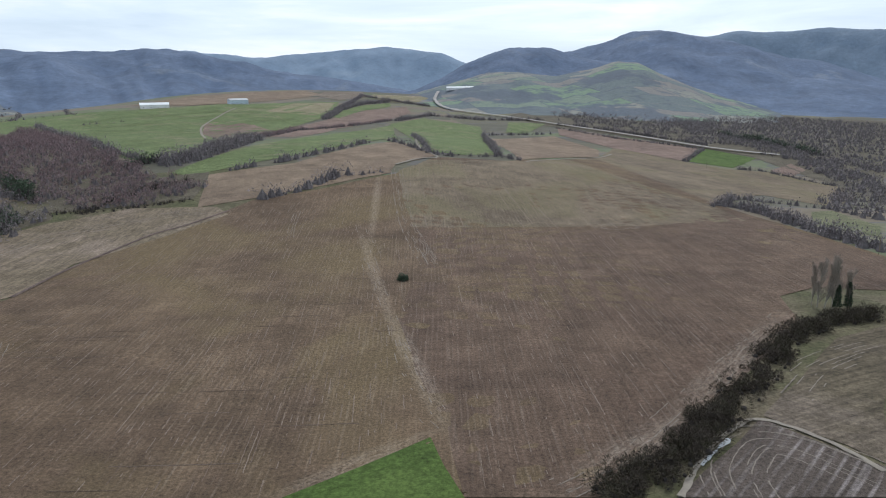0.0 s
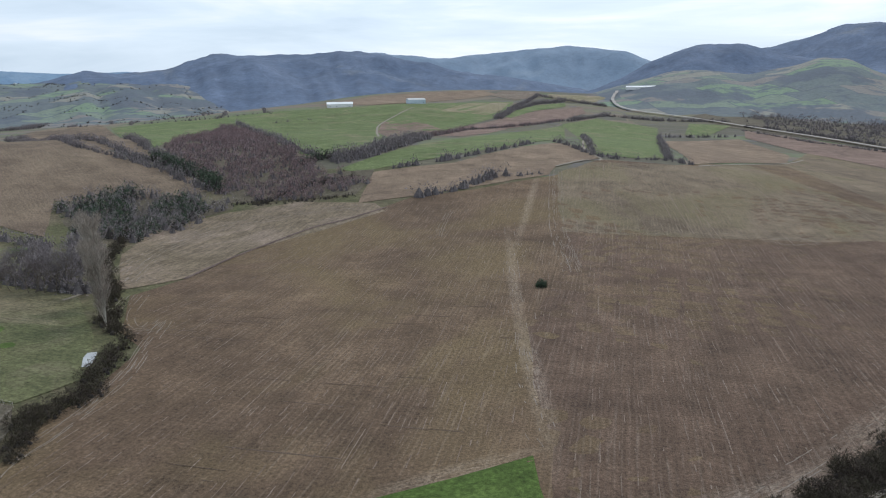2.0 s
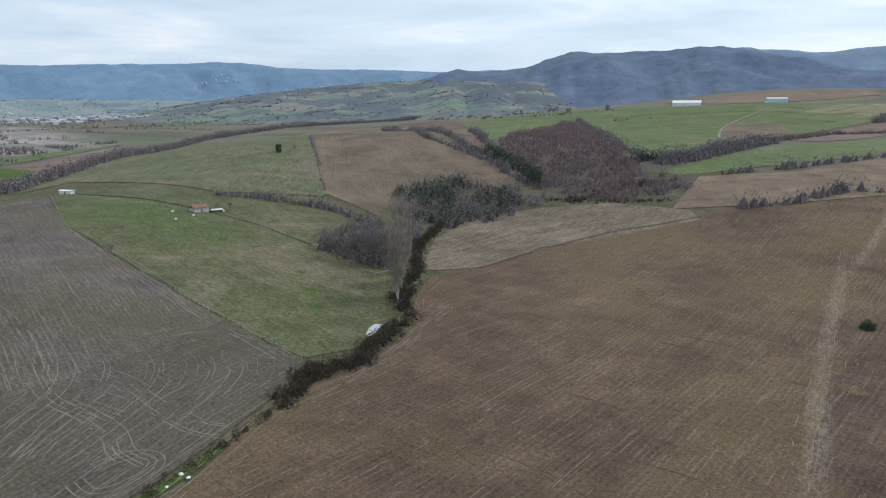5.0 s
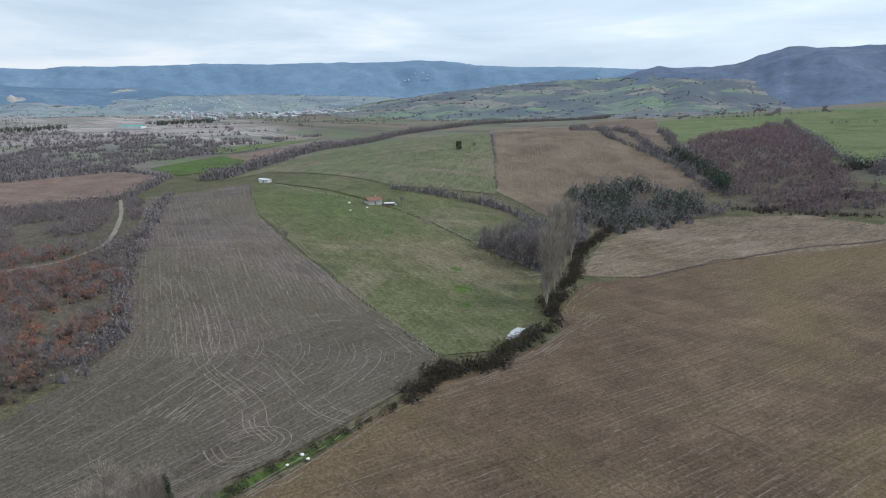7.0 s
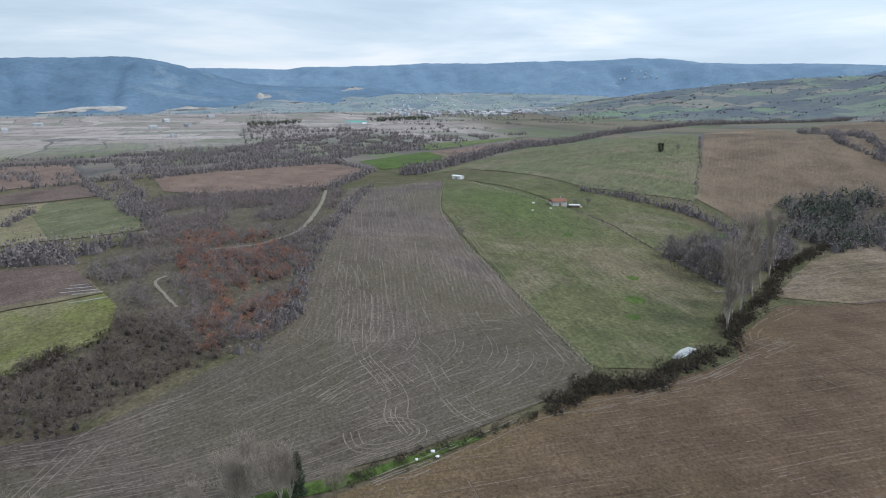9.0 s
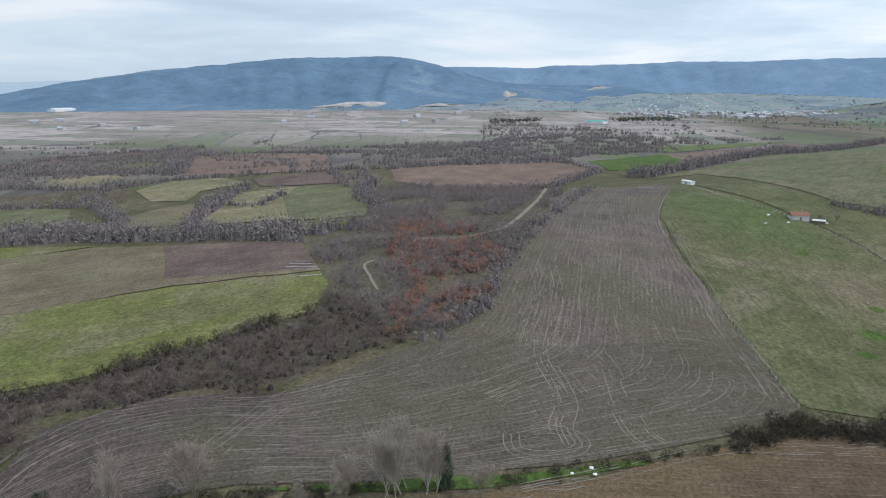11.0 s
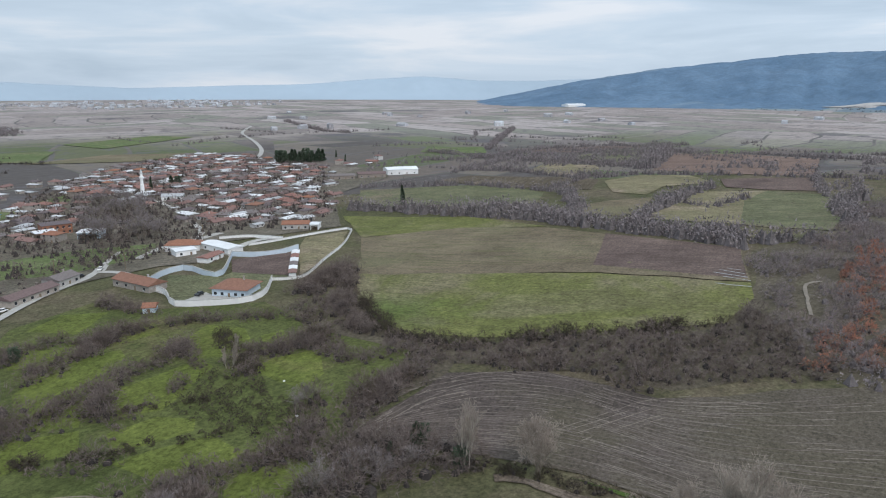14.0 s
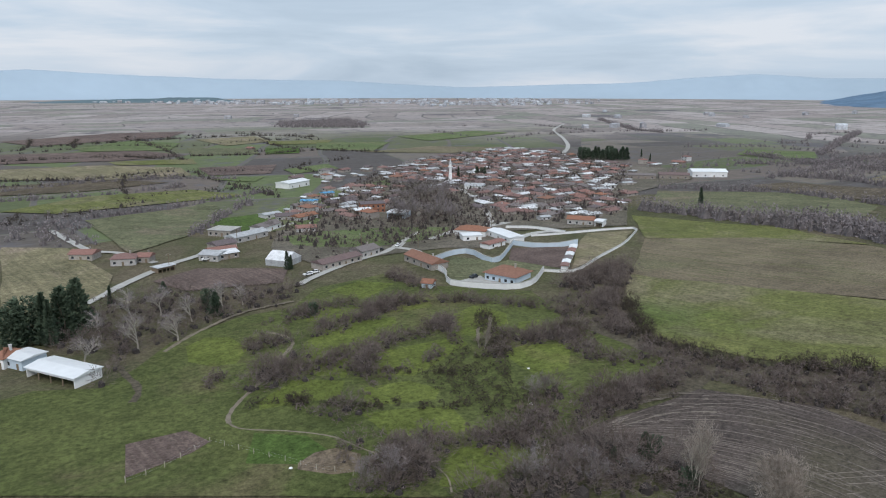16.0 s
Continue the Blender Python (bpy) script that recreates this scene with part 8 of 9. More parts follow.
for x, y, h in [(-82, -30.3, 4.3), (-80.9, -17.2, 4.4), (-70.6, -28.6, 4.7)]:
    plant("pine", x, y, h)
for x, y, h in [(-90.7, -1.9, 13), (-94.8, 30, 10.4), (-102, 57, 7.9)]:
    plant("round", x, y, h)
for x, y, h in [(-103.1, 49.6, 10.6)]:
    plant("cypress", x, y, h)
for x, y, h in [(-24.9, -36.2, 8.9), (-24.8, -43.6, 6.6), (-50.6, -23.9, 11.3), (-58.7, -27.6, 9.1), (-63.4, -21.6, 10.2), (-69.8, -21.5, 7.8), (-18.5, -36.6, 7.6), (-32.1, -44.9, 5.4)]:
    plant("grey", x, y, h)
for x, y, h in [(49.4, -126, 12.2), (35.7, -136.1, 13.7), (24.2, -140.5, 11.4), (31.6, -169.9, 11.8), (40.7, -166.1, 13.5), (48.4, -150.7, 10.7), (20.6, -159.9, 11), (10.1, -170, 12.2), (2.9, -175, 9.2)]:
    plant("broad", x, y, h)
for x, y, h in [(56.4, -157.6, 18.8), (60, -154.2, 17.5), (74, -150.4, 13.1), (70.3, -151.9, 15.4), (32.6, -195.7, 6), (13, -164.1, 8.9), (15.1, -171.6, 8.2)]:
    plant("pine", x, y, h)
for x, y, h in [(64.8, -149.2, 17.3), (62.5, -147.4, 15.4), (72.1, -151.4, 14.5), (51.3, -189.9, 7.4), (-17.9, -223.1, 8.6), (-19.1, -222.7, 7), (-187.7, -496.9, 11.4), (-295.9, -304.3, 12.5)]:
    plant("cypress", x, y, h)
for x, y, h in [(-21.2, -153.2, 5.1), (-214.6, -522.1, 7.6), (-218.2, -516.6, 7.6)]:
    plant("pine", x, y, h)
for x, y, h in [(-368.8, -611.3, 14.5), (-375.2, -615.6, 13.3), (-381.8, -620, 12.1), (-379.5, -608, 10.6), (-386.1, -612.3, 14.7), (-392.7, -616.7, 13.5), (-390.3, -604.7, 12), (-396.9, -609, 10.7), (-403.6, -613.4, 14.9), (-401, -601.4, 13.3), (-407.7, -605.7, 12.1), (-414.5, -610, 10.9), (-411.7, -598.1, 14.7), (-418.5, -602.4, 13.5)]:
    plant("pine", x, y, h)
for x, y, h in [(-452.3, -625.3, 9.2), (-436.9, -584, 8)]:
    plant("cypress", x, y, h)
for x, y, h in [(-67.9, -102, 11), (-66.7, -103.4, 7.4)]:
    plant("poplar", x, y, h)
for x, y, h in [(-71.2, -66.1, 7), (-68.4, -65.3, 6.3), (-292.9, -200.8, 10.5), (-278.5, -230.4, 8.6), (102.3, -384.6, 8.2), (117.9, -370.6, 8), (-16.1, -316.7, 7.6), (46.5, -490.3, 6.8), (135.5, -1044.6, 9.5), (71.9, -1003.9, 9.1)]:
    plant("grey", x, y, h)
for x, y, h in [(-78, -28.2, 7), (-79.9, -15.5, 5.3)]:
    plant("pine", x, y, h)
for x, y, h in [(-289, -295.2, 9.8)]:
    plant("cypress", x, y, h)


# ---- buildings ----
def box(bm, x0, x1, y0, y1, z0, z1):
    v = [bm.verts.new(p) for p in ((x0, y0, z0), (x1, y0, z0), (x1, y1, z0), (x0, y1, z0), (x0, y0, z1), (x1, y0, z1), (x1, y1, z1), (x0, y1, z1))]
    for f in ((3, 2, 1, 0), (4, 5, 6, 7), (0, 1, 5, 4), (1, 2, 6, 5), (2, 3, 7, 6), (3, 0, 4, 7)):
        bm.faces.new([v[k] for k in f])


def part(name, bm, material, parent, label=""):
    me = bpy.data.meshes.new(name)
    bmesh.ops.recalc_face_normals(bm, faces=bm.faces[:])
    bm.to_mesh(me)
    bm.free()
    me.materials.append(material)
    ob = new(name, me)
    ob.parent = parent
    if label:
        ob["label"] = label
    return ob


def roof_mesh(w, d, h, rise, over, hip, sheet):
    """A pitched roof with thickness: ridge along x; hip draws its ends in. Battens or sheet ribs run up the slopes."""
    bm = bmesh.new()
    t = 0.16
    ex, ey, in_x = w / 2 + over, d / 2 + over, (d / 2 if hip else -0.0)
    rx = ex - in_x if hip else ex
    low = [(-ex, -ey), (ex, -ey), (ex, ey), (-ex, ey)]
    top = [bm.verts.new((x, y, h)) for x, y in low]
    bot = [bm.verts.new((x, y, h - t)) for x, y in low]
    r0, r1 = bm.verts.new((-rx, 0, h + rise)), bm.verts.new((rx, 0, h + rise))
    bm.faces.new((top[0], top[1], r1, r0))
    bm.faces.new((top[2], top[3], r0, r1))
    bm.faces.new((top[1], top[2], r1))
    bm.faces.new((top[3], top[0], r0))
    bm.faces.new(bot[::-1])
    for k in range(4):
        bm.faces.new((bot[k], bot[(k + 1) % 4], top[(k + 1) % 4], top[k]))
    return bm


def house(name, label, w, d, h, rise, roof="tile", wall="plaster", hip=False, windows=3, chimney=True, over=0.45, open_front=False, category="house", floors=1, sills=True):
    """A house or shed that stands with its long front along -y."""
    root = new(name)
    bm = bmesh.new()
    t = 0.3
    if open_front:
        box(bm, -w / 2, w / 2, d / 2 - t, d / 2, -0.6, h)
        for s in (-1, 1):
            box(bm, s * w / 2 - (t if s > 0 else 0), s * w / 2 + (t if s < 0 else 0), -d / 2, d / 2 - t, -0.6, h)
        box(bm, -w / 2 + t, w / 2 - t, -d / 2, -d / 2 + t, h - 0.9, h)
    else:
        box(bm, -w / 2, w / 2, -d / 2, d / 2, -0.6, h)
    if not hip and rise > 0.4:
        for s in (-1, 1):
            a = [bm.verts.new((s * (w / 2 - k * t), y, z)) for k in (0, 1) for y, z in ((-d / 2, h - 0.05), (d / 2, h - 0.05), (0, h + rise * 0.93))]
            bm.faces.new(a[:3])
            bm.faces.new(a[3:])
            for i in range(3):
                bm.faces.new((a[i], a[(i + 1) % 3], a[3 + (i + 1) % 3], a[3 + i]))
    part("wall", bm, MATS[wall], root)
    part("roof", roof_mesh(w, d, h, rise, over, hip, roof), MATS[roof], root)
    if chimney:
        bm = bmesh.new()
        cx = w * 0.22
        box(bm, cx - 0.3, cx + 0.3, 0.3, 0.9, h + rise * 0.5, h + rise + 0.8)
        box(bm, cx - 0.4, cx + 0.4, 0.2, 1.0, h + rise + 0.802, h + rise + 0.92)
        part("chimney", bm, MATS["plaster"], root)
    if open_front:
        for k in range(1, 4):
            bm = bmesh.new()
            x = -w / 2 + w * k / 4
            box(bm, x - 0.14, x + 0.14, -d / 2 + 0.02, -d / 2 + 0.28, -0.6, h - 0.9)
            part("post", bm, MATS["wood"], root)
    for fl in range(floors):
        zc = 1.5 + 2.8 * fl
        for s in ((1,) if open_front else (-1, 1)):
            for k in range(windows):
                x = -w / 2 + w * (k + 0.5) / windows
                if s < 0 and fl == 0 and k == windows // 2:
                    bm = bmesh.new()
                    box(bm, x - 0.5, x + 0.5, -d / 2 - 0.05, -d / 2 + 0.02, -0.3, 2.0)
                    part("door", bm, MATS["wood"], root)
                    continue
                bm = bmesh.new()
                y = s * d / 2
                box(bm, x - 0.6, x + 0.6, y - 0.05, y + 0.05, zc - 0.6, zc + 0.6)
                win = part("window", bm, MATS["glass"], root)
                if not sills:
                    continue
                bm = bmesh.new()
                box(bm, x - 0.72, x + 0.72, y - 0.09, y + 0.09, zc - 0.7, zc - 0.602)
                part("sill", bm, MATS["white"], win)
    return tagged(root, label, category)


def stand(ob, x, y, turn, scale=1.0, sink=0.0):
    ob.matrix_basis = pose(x, y, H(x, y) - sink, 0, 0, turn) @ Matrix.Scale(scale, 4)
    return ob


def front(a, b, depth):
    """The centre and the turn of a building whose front runs from a to b."""
    (ax, ay), (bx, by) = a, b
    dx, dy = bx - ax, by - ay
    n = math.hypot(dx, dy)
    return ax + dx / 2 - dy / n * depth / 2, ay + dy / 2 + dx / n * depth / 2, math.degrees(math.atan2(dy, dx)), n


def site(name, label, a, b, depth, h, rise, **more):
    x, y, turn, w = front(a, b, depth)
    TAKEN.append((x, y, max(w, depth) * 0.62))
    return stand(house(name, label, w, depth, h, rise, **more), x, y, turn)


TAKEN = []
STREETS = []
site("villa", "pale blue villa with a broad orange hipped roof",
     (-95.7, -177.5), (-104.5, -165.7), 13, 3.6, 2.8, roof='orange_tile', wall='bluewall', hip=True, windows=5, over=0.9)
site("barn", "long white barn with an open front and sheet roof",
     (63.8, -122.6), (49, -109.7), 9, 3.2, 0.7, roof='whitemetal', wall='white', windows=0, chimney=False, open_front=True, category='barn')
site("shed", "small white shed with a flat sheet roof",
     (72.2, -133), (66.1, -127.6), 8, 3.4, 0.5, roof='whitemetal', wall='bluewall', windows=2, chimney=False, category='shed')
site("cottage", "cottage with a red tile roof beside the barn",
     (76.4, -133.4), (71.6, -130.6), 8, 3.4, 1.8, roof='orange_tile', wall='white', hip=True, windows=2)
site("farm_shed", "long white roofed farm hall at the village edge",
     (-391.6, -446.1), (-420.2, -435.2), 16, 5, 2, roof='whitemetal', wall='white', windows=4, chimney=False, category='barn')
site("farm_shed", "long low shed with a red roof",
     (-331.9, -454.5), (-352, -443.2), 10, 3.6, 1.4, roof='tile', wall='plaster', windows=4, chimney=False, category='barn')
site("farm_shed", "long low shed with a red roof",
     (-357, -445.6), (-379.4, -433.1), 11, 4, 1.6, roof='tile', wall='plaster', windows=4, chimney=False, category='barn')
site("row_house", "low house with a bright orange tile roof",
     (-72, -223.2), (-79, -200.7), 9, 3.2, 2, roof='orange_tile', wall='plaster', windows=4)
site("row_house", "long low terrace with a dull tile roof",
     (-32.8, -216.3), (-52.7, -229.6), 8, 3, 1.5, roof='tile', wall='plaster', windows=6)
site("row_house", "cottage with a worn red roof beside the lane",
     (-54, -233.9), (-63.7, -240.6), 9, 3.4, 1.8, roof='tile', wall='plaster', windows=3)
site("greenhouse", "silver grey plastic covered greenhouse",
     (-8.6, -234.6), (-17.8, -227.4), 12, 3, 3.2, roof='metal', wall='metal', windows=0, chimney=False, over=0.1, category='greenhouse')
site("shed", "white roofed shed beside the road",
     (21.3, -252.8), (12.6, -247.8), 10, 3.2, 1.2, roof='metal', wall='plaster', windows=3, chimney=False, category='shed')
site("shed", "white roofed shed in the farm yard",
     (12.1, -250), (2.7, -254.2), 9, 3, 1, roof='metal', wall='plaster', windows=3, chimney=False, category='shed')
site("farm_house", "farm house with a dark red roof",
     (13, -268.4), (3.4, -274.6), 9, 3.4, 1.6, roof='tile', wall='plaster', windows=3)
site("flat_house", "cream flat roofed building in the green field",
     (18.4, -310.9), (6.5, -304.2), 12, 3.6, 0.15, roof='concrete', wall='plaster', windows=4, chimney=False)
site("shed", "long shed with a silver roof",
     (3.8, -285.7), (-13.6, -301.2), 9, 3.2, 1.4, roof='metal', wall='plaster', windows=4, chimney=False, category='shed')
site("farm_house", "house with a pink red roof beside the road",
     (-11.2, -308.3), (-22.2, -321.7), 9, 3.4, 1.8, roof='tile', wall='white', windows=3)
site("shed", "white flat roofed shed in the yard",
     (-111.8, -254.4), (-121.8, -253.8), 8, 3.2, 0.4, roof='whitemetal', wall='white', windows=2, chimney=False, category='shed')
site("farm_house", "house with a red tile roof above the yard",
     (-112, -269.8), (-126, -260.1), 11, 3.6, 2, roof='orange_tile', wall='white', hip=True, windows=4)
site("shed", "long white roofed shed",
     (-128.7, -263.9), (-132.7, -240.8), 9, 3.4, 0.8, roof='whitemetal', wall='white', windows=3, chimney=False, category='shed')
site("shed", "low white shed with a pink roof",
     (-118.1, -232.1), (-129.5, -239.1), 6, 2.6, 0.8, roof='tile', wall='white', windows=2, chimney=False, category='shed')
site("farm_hall", "white roofed hall in the green field",
     (-40, -480.4), (-58.2, -498.7), 14, 4.4, 1.4, roof='whitemetal', wall='white', windows=3, chimney=False, category='barn')
site("shed", "shed with a bright blue sheet roof",
     (-40.8, -398.4), (-51.3, -395.2), 8, 3.2, 0.8, roof='bluemetal', wall='white', windows=2, chimney=False, category='shed')
site("shed", "shed with a blue grey roof",
     (-61.6, -428.7), (-69.2, -432), 7, 3.2, 0.6, roof='bluemetal', wall='plaster', windows=2, chimney=False, category='shed')
site("farm_hall", "open shed with a green grey roof",
     (-87.3, -331.4), (-95.8, -324.7), 12, 4.4, 0.6, roof='metal', wall='bluewall', windows=0, chimney=False, open_front=True, category='barn')
site("farm_hall", "half built red brick hall with open floors",
     (-75.8, -355.7), (-91.4, -355.2), 12, 6, 0.15, roof='tile', wall='brick', windows=5, floors=2, chimney=False, category='building')
site("shed", "shed with a white sheet roof and dark open front",
     (-70.8, -348.7), (-81.3, -349.7), 9, 3.4, 1, roof='whitemetal', wall='wood', windows=0, chimney=False, open_front=True, category='shed')
site("shed", "long white roofed stable",
     (-173.4, -436.7), (-186.5, -429.3), 10, 3.4, 1.6, roof='metal', wall='white', windows=3, chimney=False, category='shed')
site("farm_house", "house with a dark red roof behind the field",
     (80.5, -270.6), (69.7, -267.3), 9, 3.2, 1.6, roof='tile', wall='plaster', windows=3)
site("farm_house", "pink house with a tile roof by the road",
     (59.9, -253.2), (49.1, -252.2), 9, 3.4, 1.8, roof='tile', wall='plaster', hip=True, windows=3)
site("farm_house", "low house with a red roof by the road",
     (49.1, -256.6), (43.3, -254.9), 7, 3, 1.4, roof='tile', wall='plaster', windows=2)
site("shed", "lean-to with a blue grey roof beside the road",
     (37.8, -233.1), (31, -238.2), 5, 2.6, 0.4, roof='metal', wall='wood', windows=0, chimney=False, open_front=True, category='shed')
site("row_house", "long shed with an orange roof at the village edge",
     (-184.2, -278.4), (-196.8, -269.5), 9, 3.4, 1.6, roof='orange_tile', wall='plaster', windows=4)
site("shed", "white shed with a dark doorway",
     (-195.7, -266.1), (-199, -262.8), 8, 3.6, 0.6, roof='whitemetal', wall='white', windows=1, chimney=False, open_front=True, category='shed')
site("hut", "small blue and red hut outside the wall",
     (-67.2, -174.3), (-70.9, -172.1), 6, 2.6, 1.2, roof='orange_tile', wall='bluewall', windows=1, chimney=False, category='hut')
site("shed", "small red roofed shed along the yard wall",
     (-135.3, -179.7), (-138.1, -184.2), 3, 2.2, 0.4, roof='tile', wall='white', windows=1, chimney=False, category='shed')
site("shed", "small white roofed shed along the yard wall",
     (-139.1, -185.6), (-141.9, -190.2), 3, 2.2, 0.4, roof='whitemetal', wall='white', windows=1, chimney=False, category='shed')
site("shed", "small red roofed shed along the yard wall",
     (-142.9, -191.7), (-146, -196.5), 3, 2.2, 0.4, roof='tile', wall='white', windows=1, chimney=False, category='shed')
site("shed", "small white roofed shed along the yard wall",
     (-147, -198.1), (-150.2, -203.2), 3, 2.2, 0.4, roof='whitemetal', wall='white', windows=1, chimney=False, category='shed')
site("shed", "small red roofed shed along the yard wall",
     (-151.3, -204.8), (-154.6, -210.1), 3, 2.2, 0.4, roof='tile', wall='white', windows=1, chimney=False, category='shed')
site("shed", "small white roofed shed along the yard wall",
     (-155.7, -211.8), (-159.3, -217.4), 3, 2.2, 0.4, roof='whitemetal', wall='white', windows=1, chimney=False, category='shed')
site("farm_house", "low house with a pink red roof by the farm road",
     (-20.8, -344), (-33, -344.1), 8, 3, 1.5, roof='tile', wall='plaster', windows=3)
site("farm_house", "low house with a red roof by the farm road",
     (-34, -336.2), (-46.5, -346), 8, 3, 1.5, roof='orange_tile', wall='plaster', windows=3)
site("farm_house", "small red roofed house beside the yard",
     (-29.3, -304.4), (-40.4, -304.3), 7, 2.8, 1.3, roof='tile', wall='plaster', windows=3)
site("farm_house", "long low shed with a faded red roof",
     (16.3, -259.5), (3.6, -263), 7, 2.8, 1.2, roof='tile', wall='plaster', windows=3)
site("barn", "white roofed barn on the green slope",
     (-651.9, 1226.3), (-608.4, 1249.2), 22, 6, 4, roof='whitemetal', wall='white', windows=4, chimney=False, category='barn')
site("barn", "grey barn with a pale roof on the slope",
     (-536.8, 1357.1), (-508.8, 1379.3), 20, 8, 3, roof='metal', wall='bluewall', windows=4, chimney=False, category='barn')
valley_barn = site("barn", "long white barn beside the valley road",
     (-162.3, 1914), (-89.8, 1910.8), 20, 6, 3, roof='whitemetal', wall='white', windows=4, chimney=False, category='barn')
valley_barn.location.z = max(valley_barn.location.z, on_slope("low hill with green and brown parcels and hedges", valley_barn.location.x, valley_barn.location.y) - 1.5)
site("hut", "small stone hut with an orange tile roof in the pasture",
     (-368.3, 196), (-369.4, 205.1), 6, 2.8, 1.6, roof='orange_tile', wall='plaster', windows=1, category='hut')
site("shed", "small white shed at the head of the field",
     (-508.2, 160.6), (-500.1, 165.6), 4, 2.6, 0.5, roof='whitemetal', wall='white', windows=1, chimney=False, category='shed')
site("shed", "low grey animal shelter beside the hut",
     (-366.4, 206.1), (-364.9, 211.5), 4, 1.8, 0.4, roof='metal', wall='wood', windows=0, chimney=False, category='shed')
site("far_barn", "long hall with a turquoise roof on the plain",
     (-1808.6, 131.3), (-1776.8, 174.4), 22, 6, 2, roof='greenmetal', wall='white', windows=3, chimney=False, category='barn')
site("far_barn", "large white barn below the mountain",
     (-2331.5, -1755.9), (-2430, -1743.8), 40, 9, 4, roof='whitemetal', wall='white', windows=3, chimney=False, category='barn')

MODELS = []
for w, d, h, rise, roof, hip, label in (
    (10, 8, 2.7, 1.7, "tile", True, "low village house with a worn red tile roof"),
    (12, 8, 2.8, 1.8, "tile", False, "plastered village house with a clay tile roof"),
    (9, 7.5, 5.1, 1.5, "tile", True, "two-storey village house with a tile roof"),
    (14, 7, 2.5, 1.5, "tile", False, "long low farm building with a tile roof"),
    (8, 6, 2.7, 0.7, "metal", False, "small shed with a sheet metal roof"),
    (11, 9, 5.1, 1.7, "orange_tile", True, "two-storey house with a new orange tile roof"),
    (13, 8, 3.0, 0.9, "metal", False, "farm shed with a pale sheet metal roof"),
):
    MODELS.append(house("shed" if roof == "metal" else "tall_house" if h > 5 else "farm_building" if w > 13 else "village_house", label, w, d, h, rise, roof, hip=hip, windows=2, sills=False, floors=2 if h > 5 else 1, chimney=roof != "metal", category="shed" if roof == "metal" else "house"))
FRESH = set(range(len(MODELS)))


def settle(outline, gap, skip, seed, weights, group, limit=400):
    rng = np.random.default_rng(seed)
    px, py = scatter(outline, gap, rng)
    made = 0
    for x, y in zip(px, py):
        if made >= limit or rng.uniform() < skip or any(math.hypot(x - a, y - b) < r + 6 for a, b, r in TAKEN):
            continue
        if any(math.hypot(x - a, y - b) < 8.5 for a, b in STREETS):
            continue
        k = int(rng.choice(len(MODELS), p=weights))
        turn = 25 + 30 * noise.noise((x * 0.008, y * 0.008, 2)) + (90 if rng.uniform() < 0.4 else 0) + rng.normal(0, 6)
        if k in FRESH:
            FRESH.discard(k)
            ob = MODELS[k]
        else:
            ob = copy_thing(MODELS[k], Matrix.Identity(4))
        stand(ob, x, y, turn, rng.uniform(0.68, 0.98))
        tagged(ob, group=group)
        TAKEN.append((x, y, 2.6))
        made += 1


settle([(-146.7, -589.2), (-220.1, -681.8), (-343.7, -765.4), (-376.5, -691.3), (-363.5, -588.5), (-386.6, -547), (-333.1, -458.3), (-278.9, -372.5), (-231.9, -297.2), (-188.2, -288.7), (-157.6, -304.1), (-159.7, -328.7), (-169.7, -395.4), (-155.9, -414.2), (-170.3, -475.6), (-129, -488.1)],
       8.2, 0.06, 3, [0.24, 0.2, 0.04, 0.14, 0.2, 0.02, 0.16], "houses of the village", 520)
settle([(-57.3, -444.3), (-98.5, -479.6), (-125.2, -471.6), (-106, -388.6), (-69.8, -323.3), (-44.3, -336.9), (-19.9, -325.9), (-18.6, -358.4), (-43.6, -395.2)],
       8.6, 0.1, 4, [0.2, 0.2, 0.05, 0.2, 0.2, 0.05, 0.1], "houses of the village", 120)
settle([(-39.3, -541.6), (-98.6, -603.6), (-151, -608.3), (-137, -545.6), (-83.2, -501.9), (-36.1, -498.3)],
       12, 0.3, 5, [0.2, 0.2, 0.05, 0.2, 0.2, 0.05, 0.1], "houses of the village", 70)
settle([(-392.2, -556.4), (-476, -578.1), (-448, -538.5), (-375.7, -518.5)],
       18, 0.3, 6, [0.2, 0.2, 0.05, 0.2, 0.2, 0.05, 0.1], "houses of the village", 20)
settle([(0.6, -885.3), (-43.2, -890.4), (-39.6, -822.8), (1.2, -819.2)],
       24, 0.2, 8, [0.3, 0.3, 0.05, 0.2, 0.05, 0.05, 0.05], "houses of the hamlet", 12)
settle([(-102.4, -254.7), (-87.6, -256.9), (-78.5, -270.2), (-82.4, -301.3), (-102.1, -286.3)],
       12, 0.4, 9, [0.2, 0.2, 0.0, 0.2, 0.3, 0.0, 0.1], "houses of the village", 12)


MINARET = (-174.5, -478.0)
minaret = new("minaret")
for name, label, rings, material in (
    ("shaft", "", [(0, 1.5), (8, 1.5), (8.3, 1.15), (13, 1.1)], "white"),
    ("balcony", "", [(13.0, 1.1), (13.4, 1.9), (14.2, 1.9), (14.21, 1.0), (16.5, 1.0)], "white"),
    ("spire", "grey conical cap", [(16.5, 1.25), (20.5, 0.05)], "metal"),
):
    bm = bmesh.new()
    old = None
    for z, r in rings:
        ring = [bm.verts.new((r * math.cos(k * math.pi / 6), r * math.sin(k * math.pi / 6), z)) for k in range(12)]
        if old:
            for k in range(12):
                bm.faces.new((old[k], old[(k + 1) % 12], ring[(k + 1) % 12], ring[k]))
        old = ring
    part(name, bm, MATS[material], minaret, label)
minaret.location = (*MINARET, H(*MINARET))
